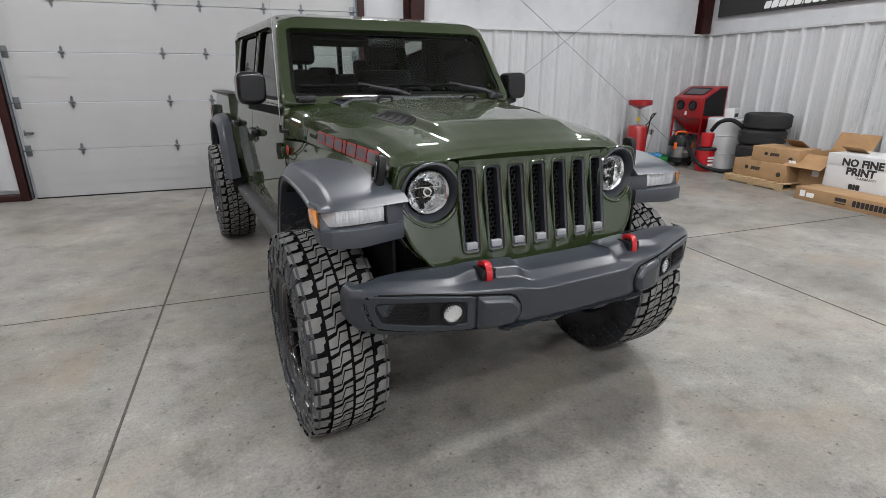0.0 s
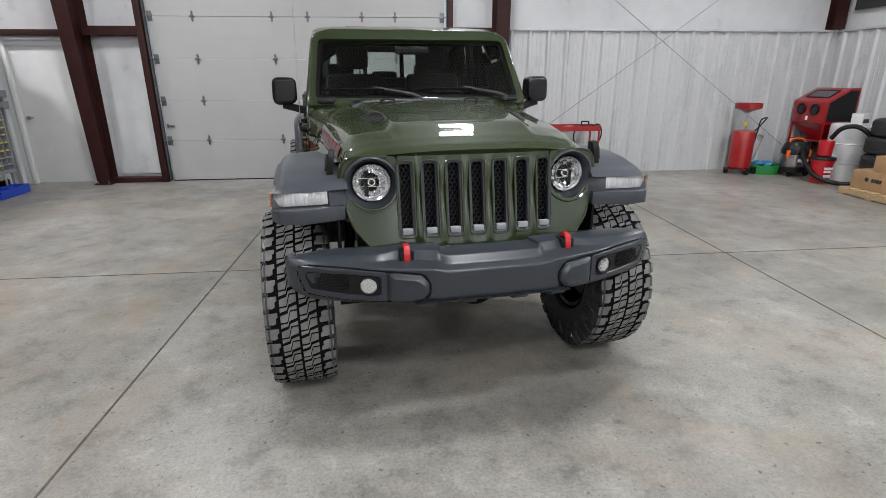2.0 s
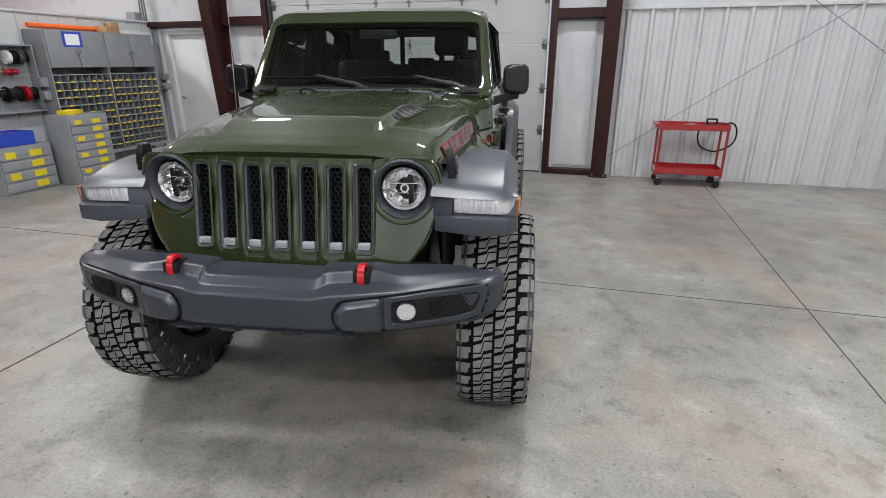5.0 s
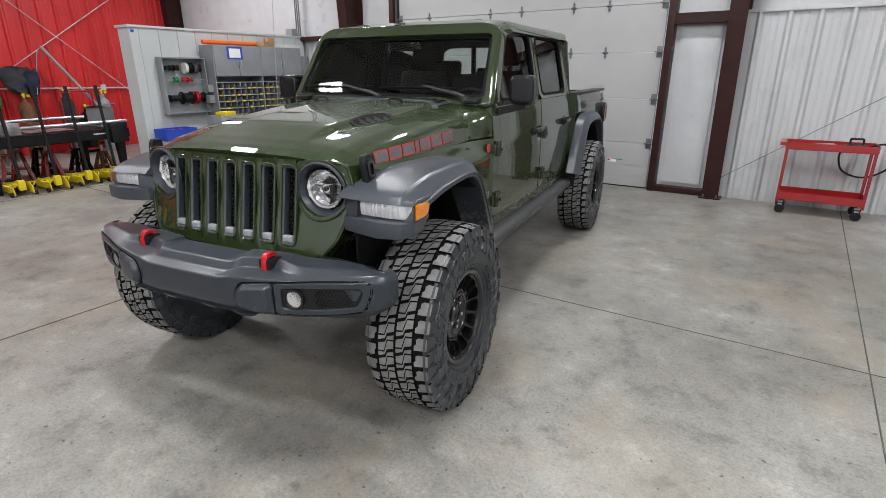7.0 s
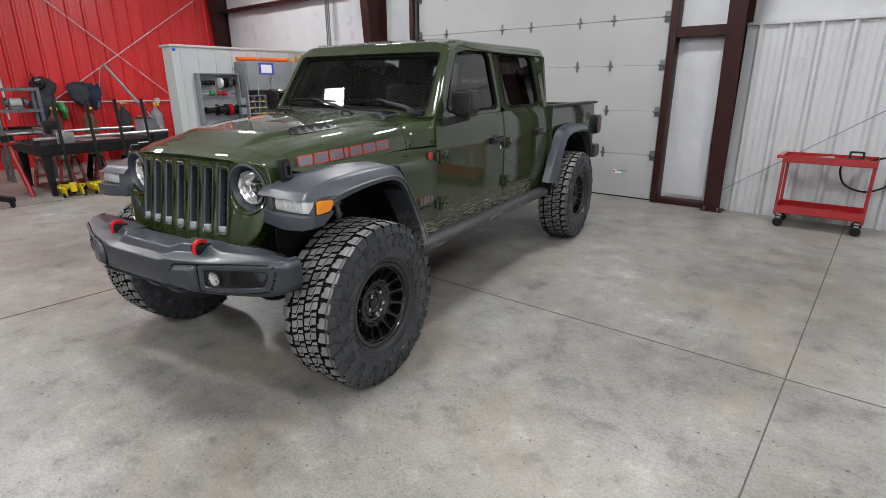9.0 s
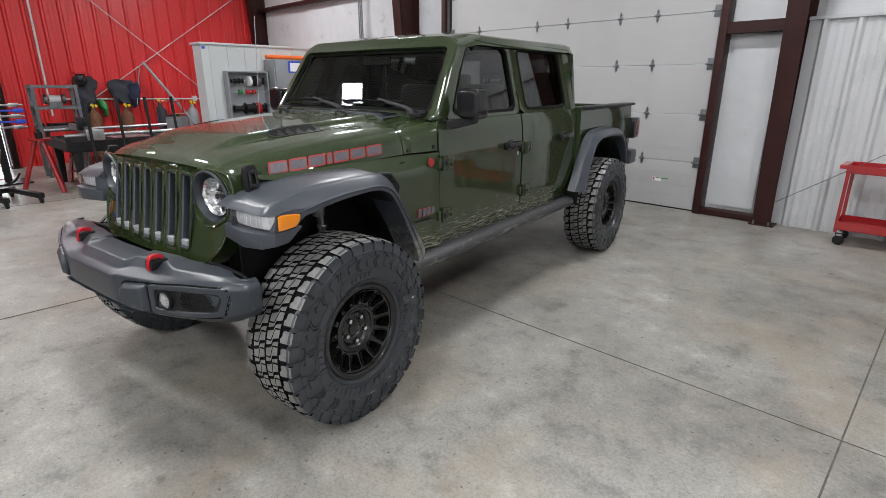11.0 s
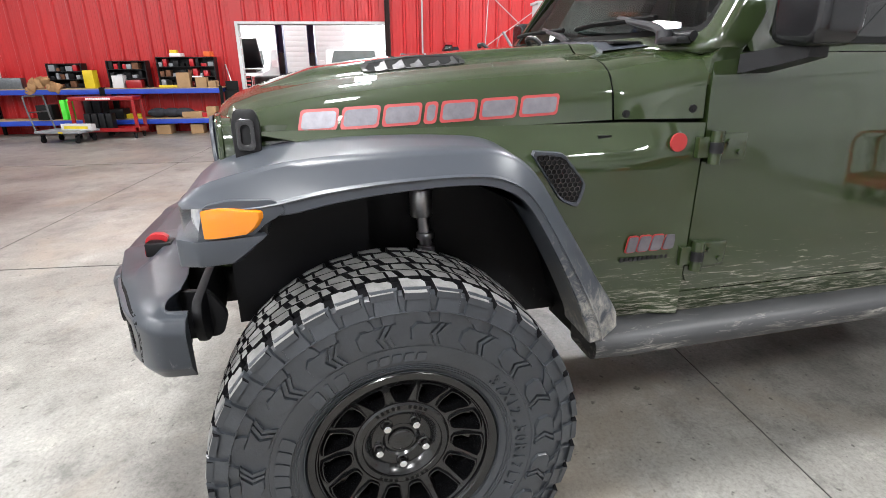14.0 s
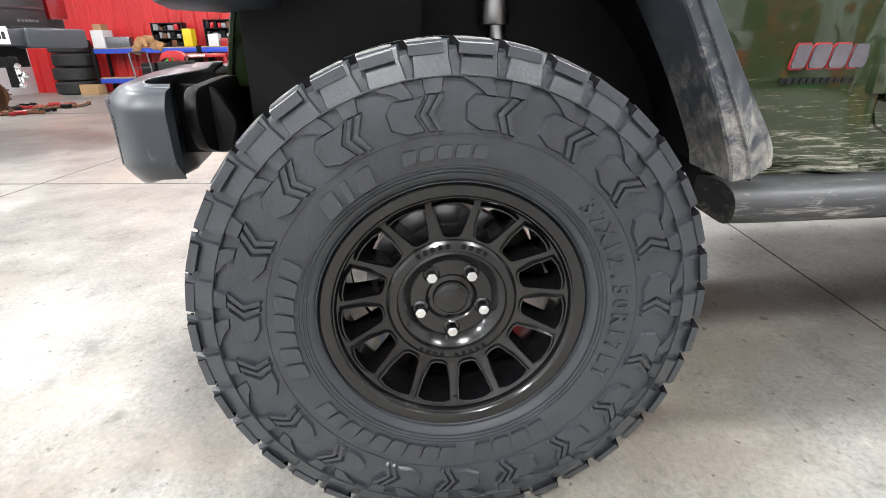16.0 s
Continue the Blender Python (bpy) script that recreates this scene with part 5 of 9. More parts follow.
# side vents behind the flares
for s in (-1, 1):
    k = Matrix.Identity(4) if s > 0 else MIR
    vo = soften([(0.40, 1.175), (0.50, 1.165), (0.575, 1.075), (0.555, 1.005), (0.50, 1.03)], 0.015)
    vm = part("side_vent", moved(loft([[(sx(y, z) + 0.002, y, z), (sx(y, z) + 0.010, *p), (sx(y, z) + 0.008, *q), (sx(y, z) + 0.003, *q)] for (y, z), p, q in zip(even(vo, 30), even(inset(vo, 0.004), 30), even(inset(vo, 0.014), 30))], True, False, True), k), "flare", truck, "dark honeycomb side vent")
    bm = bmesh.new()
    bm.faces.new([bm.verts.new((sx(*p) + 0.004, *p)) for p in even(inset(vo, 0.012), 30)])
    part("vent_mesh", moved(bm, k), "black", vm)
    # trail badge and name plates, drawn as plain shapes
    part("round_badge", moved(join(cyl(0.026, 0.006, (sx(0.84, 1.18) + 0.002, 0.84, 1.18), "x", 24)), k), "decal_red", truck, "round red badge")
    nb = moved(bars([0.030, 0.036, 0.036, 0.036], 0.045, 0.007, 0.006, 0.2), pose(0, 0, 0, 90, 0, 90))
    pl = part("name_plate", moved(moved(nb, pose(sx(0.80, 0.885) + 0.004, 0.80, 0.885)), k), "decal_grey", truck, "small silver name plate edged in red")
    nb = moved(bars([0.034, 0.040, 0.040, 0.040], 0.052, 0.003, 0.004, 0.2), pose(0, 0, 0, 90, 0, 90))
    part("plate_edge", moved(moved(nb, pose(sx(0.80, 0.885) + 0.001, 0.80, 0.885)), k), "decal_red", pl)
    nb = moved(bars([0.011] * 12, 0.012, 0.004, 0.004, 0.2), pose(0, 0, 0, 90, 0, 90))
    tagged(part("model_plate", moved(moved(nb, pose(sx(0.79, 0.838) + 0.002, 0.79, 0.838)), k), "black", truck, "small dark model plate"), kind="stuff")
    # hood side decal: seven slanted blocks with a red edge
    hw = [0.104, 0.104, 0.106, 0.040, 0.104, 0.108, 0.114]
    x = -0.175
    for w in hw:
        y0, y1 = x, x + w - 0.013
        for off, wide, high, mt in ((0.0012, y1 - y0 + 0.008, 0.055, "decal_red"), (0.0024, y1 - y0 - 0.005, 0.041, "decal_grey")):
            q = []
            for (yy, zz) in rounded(wide, high, min(0.009, high * 0.3), 3, (y0 + y1) / 2, 0, 0.22):
                v = (yy + 0.415) / 1.085
                z = 1.253 + 0.036 * (yy + 0.18) / 0.79 + zz
                low, c = 1.204 + 0.036 * v, hood_c(v)
                top = c + HOOD_S[-1][1]
                xx = hood_w(v) + 0.012 * max(0, min(1, (top - z) / (top - low)))
                if z > top:
                    for a, b in zip(HOOD_S[::-1], HOOD_S[-2::-1]):
                        if z <= c + b[1]:
                            f = (z - c - a[1]) / (b[1] - a[1])
                            xx = hood_w(v) * (a[0] + (b[0] - a[0]) * f)
                            break
                q.append((xx + off, yy, z))
            bm = bmesh.new()
            bm.faces.new([bm.verts.new(p) for p in q])
            part("side_decal", moved(bm, k), mt, hood, "silver decal block edged in red")
        x += w + 0.003

# grille
HL = (0.4885, 1.138)


def gy(x, z):
    return -0.432 + 0.055 * (abs(x) / 0.62) ** 2.2 + 0.05 * max(0, z - 1.16) - 0.27 * max(0, 1.10 - z)


SLOTX = [-0.3375 + 0.1125 * k for k in range(7)]
gp = bmesh.new()


def strip(x0, x1, z0, z1, bulge=0.0):
    def at(i, j):
        x, z = x0 + (x1 - x0) * i / 6, z0 + (z1 - z0) * j / 16
        k = bulge * (1 - (i / 3 - 1) ** 2) * step(0.86, 0.93, z) * (1 - step(1.20, 1.25, z))
        return (x, gy(x, z) - k, z)
    return loft([[at(i, j) for i in range(7)] for j in range(17)], False, False)


ZS0, ZS1, GZ0, GZ1 = 0.899, 1.232, 0.842, 1.262
edges = [-0.3700]
for x in SLOTX:
    edges += [x - 0.0325, x + 0.0325]
edges += [0.3700]
for i, (a, b) in enumerate(zip(edges, edges[1:])):
    if i % 2 == 0:
        gp = join(gp, strip(a, b, GZ0, GZ1, 0.012 if 0 < i < len(edges) - 2 else 0.0))
    else:
        gp = join(gp, strip(a, b, GZ0, ZS0), strip(a, b, ZS1, GZ1))
for s in (-1, 1):
    outline = soften([(0.37, GZ0), (0.505, 0.848), (0.575, 0.93), (0.625, 1.06), (0.636, 1.17), (0.61, 1.25), (0.55, GZ1), (0.37, GZ1)], 0.03)
    out = even(outline, 64)
    circ = []
    for p in out:
        a = math.atan2(p[1] - HL[1], p[0] - HL[0])
        circ.append((HL[0] + 0.113 * math.cos(a), HL[1] + 0.113 * math.sin(a)))
    rings = []
    for t in (0, 0.33, 0.66, 1):
        rings.append([(s * (o[0] + (c[0] - o[0]) * t), gy(o[0] + (c[0] - o[0]) * t, o[1] + (c[1] - o[1]) * t), o[1] + (c[1] - o[1]) * t) for o, c in zip(out, circ)])
    gp = join(gp, loft(rings, True, False))
bmesh.ops.remove_doubles(gp, verts=gp.verts, dist=0.0008)
bmesh.ops.recalc_face_normals(gp, faces=gp.faces)
geo = bmesh.ops.extrude_face_region(gp, geom=list(gp.faces))
for v in geo["geom"]:
    if isinstance(v, bmesh.types.BMVert):
        v.co.y += 0.03
bmesh.ops.recalc_face_normals(gp, faces=gp.faces)
grille = part("grille", gp, "paint", truck, "olive green seven-slot grille", angle=40)
for sxx in (-1, 1):
    part("grille_side", loft([[(sxx * x, gy(x, z) + 0.012, z), (sxx * (x + 0.012), gy(x, z) + 0.05, z), (sxx * (x + 0.004), gy(x, z) + 0.20, z)] for x, z in ((0.50, 0.835), (0.565, 0.92), (0.618, 1.05), (0.63, 1.16), (0.608, 1.245))], False, False), "paint", grille)


def honeycomb(w, h, r, t=0.0016, depth=0.008, keep=None):
    out = bmesh.new()
    dx, dz = r * math.sqrt(3), r * 1.5
    for j in range(-int(h / dz / 2) - 1, int(h / dz / 2) + 2):
        for i in range(-9, 10):
            cx, cz = i * dx + (dx / 2 if j % 2 else 0), j * dz
            if abs(cx) > w / 2 or abs(cz) > h / 2 or (keep and not keep(cx, cz)):
                continue
            o = [(cx + r * math.sin(math.pi / 3 * k), cz + r * math.cos(math.pi / 3 * k)) for k in range(6)]
            n = [(cx + (r - t) * math.sin(math.pi / 3 * k), cz + (r - t) * math.cos(math.pi / 3 * k)) for k in range(6)]
            out = join(out, framed(o, n, "y", 0, depth))
    return out


def inside(poly, x, y):
    hit = False
    for (x0, y0), (x1, y1) in zip(poly, poly[1:] + poly[:1]):
        if (y0 > y) != (y1 > y) and x < x0 + (x1 - x0) * (y - y0) / (y1 - y0):
            hit = not hit
    return hit


# honeycomb in the side vents
core = inset(vo, 0.016)
vent_comb = mesh_of("vent_comb", moved(honeycomb(0.2, 0.2, 0.0085, 0.0015, 0.005, lambda a, b: inside(core, 0.488 + a, 1.088 + b)), pose(0, 0, 0, 0, 0, 90)), "gloss_black")
for v in [c for c in truck.children if c.name.startswith("side_vent")]:
    ob = new("vent_comb", vent_comb)
    x = sx(0.488, 1.088) + 0.010
    ob.parent, ob.matrix_basis = v, pose(x if v.data.vertices[0].co.x > 0 else -x + 0.005, 0.488, 1.088)
hc = mesh_of("slot_mesh", honeycomb(0.06, 0.33, 0.0125, 0.0019), "black")
for x in SLOTX:
    zc = (ZS0 + ZS1) / 2
    o, n = rounded(0.071, 0.341, 0.016, 4), rounded(0.054, 0.322, 0.014, 4)
    rings = [[(x + a, gy(x, zc + b) - 0.004, zc + b), (x + c, gy(x, zc + d) + 0.001, zc + d), (x + c * 0.97, gy(x, zc + d) + 0.032, zc + d * 0.995), (x + a, gy(x, zc + b) + 0.032, zc + b)] for (a, b), (c, d) in zip(o, n)]
    rim = [(x + a, gy(x + a, zc + b) - 0.003, zc + b) for a, b in rounded(0.077, 0.348, 0.02, 4)]
    part("slot_rim", tube(rim + rim[:1], 0.0052, 6), "paint", grille)
    bz = part("slot_bezel", loft(rings, True, False, True), "flare", grille, "grey slot surround")
    part("slot_sill", span(x - 0.025, x + 0.025, gy(x, ZS0) - 0.003, gy(x, ZS0) + 0.02, ZS0 + 0.008, ZS0 + 0.036, 0.005), "slot_foot", bz, "pale grey slot foot")
    ob = new("slot_mesh", hc)
    ob.parent, ob.matrix_basis = bz, pose(x, (gy(x, ZS0) + gy(x, ZS1)) / 2 + 0.028, zc, -9, 0, 0)
for s in (-1, 1):
    ring = [(s * HL[0] + 0.127 * math.cos(a), HL[1] + 0.127 * math.sin(a)) for a in [2 * math.pi * k / 48 for k in range(48)]]
    part("lamp_rim", tube([(x, gy(x, z) - 0.001, z) for x, z in ring + ring[:1]], 0.006, 6), "paint", grille)
    edge = soften([(0.40, 0.8425), (0.505, 0.848), (0.575, 0.93), (0.625, 1.06), (0.636, 1.17), (0.61, 1.25), (0.55, 1.262), (0.40, 1.262)], 0.03)
    half = [p for p in edge if p[0] > 0.41]
    part("grille_edge", tube([(s * x, gy(x, z) + 0.002, z) for x, z in half], 0.007, 6), "paint", grille)
part("radiator", span(-0.56, 0.56, -0.345, -0.31, 0.80, 1.25), "seal", truck)

# headlights
for s in (-1, 1):
    c = Matrix.Translation((s * HL[0], gy(HL[0], HL[1]) + 0.002, HL[1])) @ pose(0, 0, 0, 3, 0, 5 * s)
    hl = part("headlight", moved(lathe([(0.126, 0.000), (0.125, 0.008), (0.119, 0.010), (0.113, 0.004), (0.092, -0.040), (0.088, -0.090)], 56, "y"), Matrix.Diagonal((1, -1, 1, 1))), "flare", truck, "round headlight in a grey surround", c)
    back = Matrix.Translation((0, 0.026, 0)) @ Matrix.Scale(0.9, 4)
    part("reflector", moved(lathe([(0.0, -0.062), (0.03, -0.060), (0.06, -0.048), (0.085, -0.026), (0.0975, -0.004)], 48, "y"), Matrix.Diagonal((1, -1, 1, 1))), "lamp_silver", hl, "silver reflector bowl", m=back)
    random.seed(4)
    rows = []
    for r, d in ((0.020, 0.040), (0.036, 0.036), (0.052, 0.026), (0.068, 0.015), (0.082, 0.004), (0.096, -0.008)):
        rows.append([(r * math.cos(2 * math.pi * k / 30), d + random.uniform(-0.0030, 0.0030), r * math.sin(2 * math.pi * k / 30)) for k in range(30)])
    part("facet_bowl", loft(rows, True, False), "lamp_silver", hl, "faceted silver reflector", m=back, angle=2)
    part("bulb_shield", join(cyl(0.020, 0.04, (0, 0.030, 0.0), "y", 20, 0.026), span(-0.092, 0.092, 0.010, 0.022, 0.020, 0.023), span(-0.092, 0.092, 0.010, 0.022, -0.024, -0.021)), "mirror_chrome", hl, m=back)
    part("bulb_cap", cyl(0.0125, 0.012, (0, 0.006, 0), "y", 16, bev=0.003), "gloss_black", hl, m=back)
    ln = part("lamp_lens", outward(moved(lathe([(0.0, 0.014), (0.05, 0.010), (0.085, 0.0), (0.099, -0.012)], 48, "y"), Matrix.Diagonal((1, -1, 1, 1))), (0, -1, 0)), "clear", hl, m=back)
    ln.visible_shadow = False

# front bumper
PLAN = smooth_path([(0, -0.775, 0), (0.215, -0.772, 0), (0.30, -0.757, 0), (0.50, -0.706, 0), (0.70, -0.638, 0), (0.80, -0.600, 0), (0.858, -0.562, 0), (0.888, -0.522, 0), (0.897, -0.464, 0)], 5)
# by plan x: height of the back edge, of the front crease, of the foot, depth, then depth and height of the step in the top
BZ = [(0, 0.872, 0.830, 0.674, 0.215, 0.05, 0.838), (0.215, 0.872, 0.830, 0.674, 0.215, 0.05, 0.838), (0.275, 0.886, 0.842, 0.668, 0.215, 0.085, 0.848), (0.45, 0.886, 0.844, 0.664, 0.20, 0.085, 0.850),
      (0.53, 0.876, 0.842, 0.664, 0.19, 0.04, 0.852), (0.70, 0.876, 0.842, 0.668, 0.155, 0.03, 0.855), (0.80, 0.874, 0.842, 0.675, 0.12, 0.024, 0.858), (0.86, 0.870, 0.838, 0.685, 0.065, 0.018, 0.858), (0.897, 0.864, 0.828, 0.698, 0.032, 0.014, 0.852)]


def plan_at(x):
    """The bumper's outline in plan at half-width x: the point and the way inwards."""
    i = next((i for i in range(len(PLAN) - 2) if PLAN[i + 1].x >= x), len(PLAN) - 2)
    a, b = PLAN[i], PLAN[i + 1]
    t = min(1, max(0, (x - a.x) / max(1e-6, b.x - a.x)))
    d = (PLAN[min(i + 2, len(PLAN) - 1)] - PLAN[max(i - 1, 0)]).normalized()
    return a.lerp(b, t), Vector((-d.y, d.x, 0))


def section(x):
    zk, zc, zb, deep, md, mz = lerp(BZ, x)
    return [(deep, zk), (md + 0.035, zk - 0.004), (md, mz), (0.0, zc - 0.006), (0.003, zb + 0.036), (0.03, zb), (deep * 0.85, zb + 0.006), (deep * 0.85, zk - 0.022)]


def bring(p, n, mirror):
    prof = soften(section(p.x), 0.009, 3)
    return [((-1 if mirror else 1) * (p.x + n.x * d), p.y + n.y * d, z) for d, z in prof]


def plan_rings(mirror):
    out = []
    for i, p in enumerate(PLAN):
        d = (PLAN[min(i + 1, len(PLAN) - 1)] - PLAN[max(i - 1, 0)]).normalized() if i else Vector((1, 0, 0))
        out.append(bring(p, Vector((-d.y, d.x, 0)), mirror))
    return out


bumper = part("front_bumper", loft(plan_rings(True)[:0:-1] + plan_rings(False)), "bumper", truck, "scuffed grey-black front bumper with red tow hooks", angle=40)
part("skid_lip", prism([(-0.765, 0.684), (-0.728, 0.664), (-0.56, 0.655), (-0.56, 0.69)], "x", -0.36, 0.36, 0.006), "bumper", bumper)
for x in (-0.3, -0.12, 0.12, 0.3):
    part("lip_tooth", prism([(-0.768, 0.686), (-0.742, 0.660), (-0.70, 0.644), (-0.70, 0.69)], "x", x - 0.035, x + 0.035, 0.006), "bumper", bumper)


def bface(x, z, off=0.0):
    """A point of the bumper's front face at plan x and height z, pushed out by off."""
    p, n = plan_at(x)
    zk, zc, zb, deep, md, mz = lerp(BZ, x)
    d = lerp([(zb, 0.03), (zb + 0.036, 0.003), (zc - 0.006, 0.0), (mz, md)], z)[0]
    q = p + n * (d - off)
    return (q.x, q.y, z)


for s in (-1, 1):
    def sh(p, off):
        x, y, z = bface(p[0], p[1], off * (1 - 0.92 * step(0.70, 0.83, p[0])) if off > 0 else off * (1 - 0.5 * step(0.76, 0.84, p[0])))
        return (s * x, y, z)

    def stack(poly, steps):
        """Rings of one outline, each pulled in and pushed out by a step."""
        return [[sh(q, off) for q in even(inset(poly, d), 56)] for d, off in steps]

    pod = soften([(0.285, 0.765), (0.315, 0.818), (0.42, 0.826), (0.63, 0.840), (0.838, 0.846), (0.848, 0.80), (0.820, 0.708), (0.63, 0.680), (0.37, 0.676), (0.297, 0.702)], 0.02)
    blk = soften([(0.462, 0.686), (0.462, 0.822), (0.42, 0.820), (0.33, 0.811), (0.297, 0.775), (0.297, 0.730), (0.322, 0.697), (0.38, 0.686)], 0.012)
    frm = soften([(0.468, 0.688), (0.468, 0.823), (0.63, 0.834), (0.830, 0.840), (0.838, 0.80), (0.812, 0.716), (0.63, 0.690)], 0.014)
    part("pod_groove", loft(stack(pod, ((0, -0.004), (0.001, 0.0015), (0.012, 0.002), (0.020, -0.003))), True, False), "seal", bumper)
    bm = loft(stack(blk, ((0, -0.004), (0.001, 0.010), (0.004, 0.015), (0.018, 0.026), (0.022, 0.028), (0.05, 0.029))), True, True)
    bz = part("bumper_pod", bm, "bumper", bumper, "grey-black raised bumper pod", angle=25)
    bz = part("lamp_bezel", loft(stack(frm, ((0, -0.004), (0.001, 0.008), (0.004, 0.011), (0.026, 0.010), (0.029, 0.007), (0.037, -0.030), (0.041, -0.036))), True, False), "bumper", bumper, "grey-black fog lamp surround", angle=25)
    bm = bmesh.new()
    bm.faces.new([bm.verts.new(sh(b, 0.0025)) for b in even(inset(frm, 0.031), 56)])
    part("bezel_back", bm, "black", bz)
    ob = new("insert_mesh", mesh_of("insert_mesh", honeycomb(0.150, 0.056, 0.0088, 0.0014, 0.006), "black"))
    p = sh((0.70, 0.768), 0.006)
    ob.parent, ob.matrix_basis = bz, Matrix.Translation(p) @ pose(0, 0, 0, 0, 0, s * 22)
    c = Matrix.Translation(sh((0.548, 0.762), 0.002)) @ pose(0, 0, 0, 0, 0, s * 12) @ Matrix.Scale(0.84, 4)
    fg = part("fog_lamp", moved(lathe([(0.052, -0.004), (0.051, 0.014), (0.043, 0.016), (0.041, 0.004)], 32, "y"), Matrix.Diagonal((1, -1, 1, 1))), "black", bumper, "round fog lamp", c)
    rows = [[(r * math.cos(2 * math.pi * k / 18), d + random.uniform(-0.0022, 0.0022), r * math.sin(2 * math.pi * k / 18)) for k in range(18)] for r, d in ((0.006, 0.016), (0.018, 0.011), (0.030, 0.003), (0.041, -0.007))]
    part("fog_bowl", loft(rows, True, True), "lamp_silver", fg, angle=2)
    fgl = part("fog_lens", outward(moved(lathe([(0.0, 0.018), (0.025, 0.015), (0.043, 0.009)], 28, "y"), Matrix.Diagonal((1, -1, 1, 1))), (0, -1, 0)), "clear", fg)
    fgl.visible_shadow = False
    # tow hook
    hp = smooth_path([(0, -0.012, -0.030), (0, -0.016, 0.0), (0, -0.010, 0.030), (0, 0.012, 0.044), (0, 0.045, 0.042), (0, 0.062, 0.03)], 5)
    th = bevelled(loft([[(dx, p.y + dy * 0.5, p.z + dz) for dx, dy, dz in ((-0.0145, 0, -0.009), (0.0145, 0, -0.009), (0.0145, 0.012, 0.009), (-0.0145, 0.012, 0.009))] for p in hp]), 0.004)
    part("tow_hook", th, "red_plastic", bumper, "red tow hook", pose(s * 0.376, -0.655, 0.866) @ Matrix.Diagonal((0.9, 0.82, 0.9, 1)))
    part("hook_slot", span(s * 0.376 - 0.030, s * 0.376 + 0.030, -0.662, -0.59, 0.850, 0.8895, 0.003), "black", bumper)
    # bumper bracket and frame horn behind
    part("frame_horn", span(min(s * 0.36, s * 0.46), max(s * 0.36, s * 0.46), -0.64, -0.2, 0.70, 0.84, 0.01), "frame_black", truck)
    part("bumper_stay", moved(prism(soften([(0.46, 0.70), (0.46, 0.86), (0.60, 0.862), (0.79, 0.850), (0.81, 0.80), (0.78, 0.735), (0.62, 0.70)], 0.03), "y", -0.47, -0.445, 0.008), Matrix.Identity(4) if s > 0 else MIR), "liner", truck, "scuffed black bumper end stay")
    part("stay_web", moved(prism(soften([(-0.60, 0.72), (-0.60, 0.86), (-0.44, 0.85), (-0.40, 0.78), (-0.42, 0.72)], 0.02), "x", 0.70, 0.72, 0.004), Matrix.Identity(4) if s > 0 else MIR), "liner", truck)

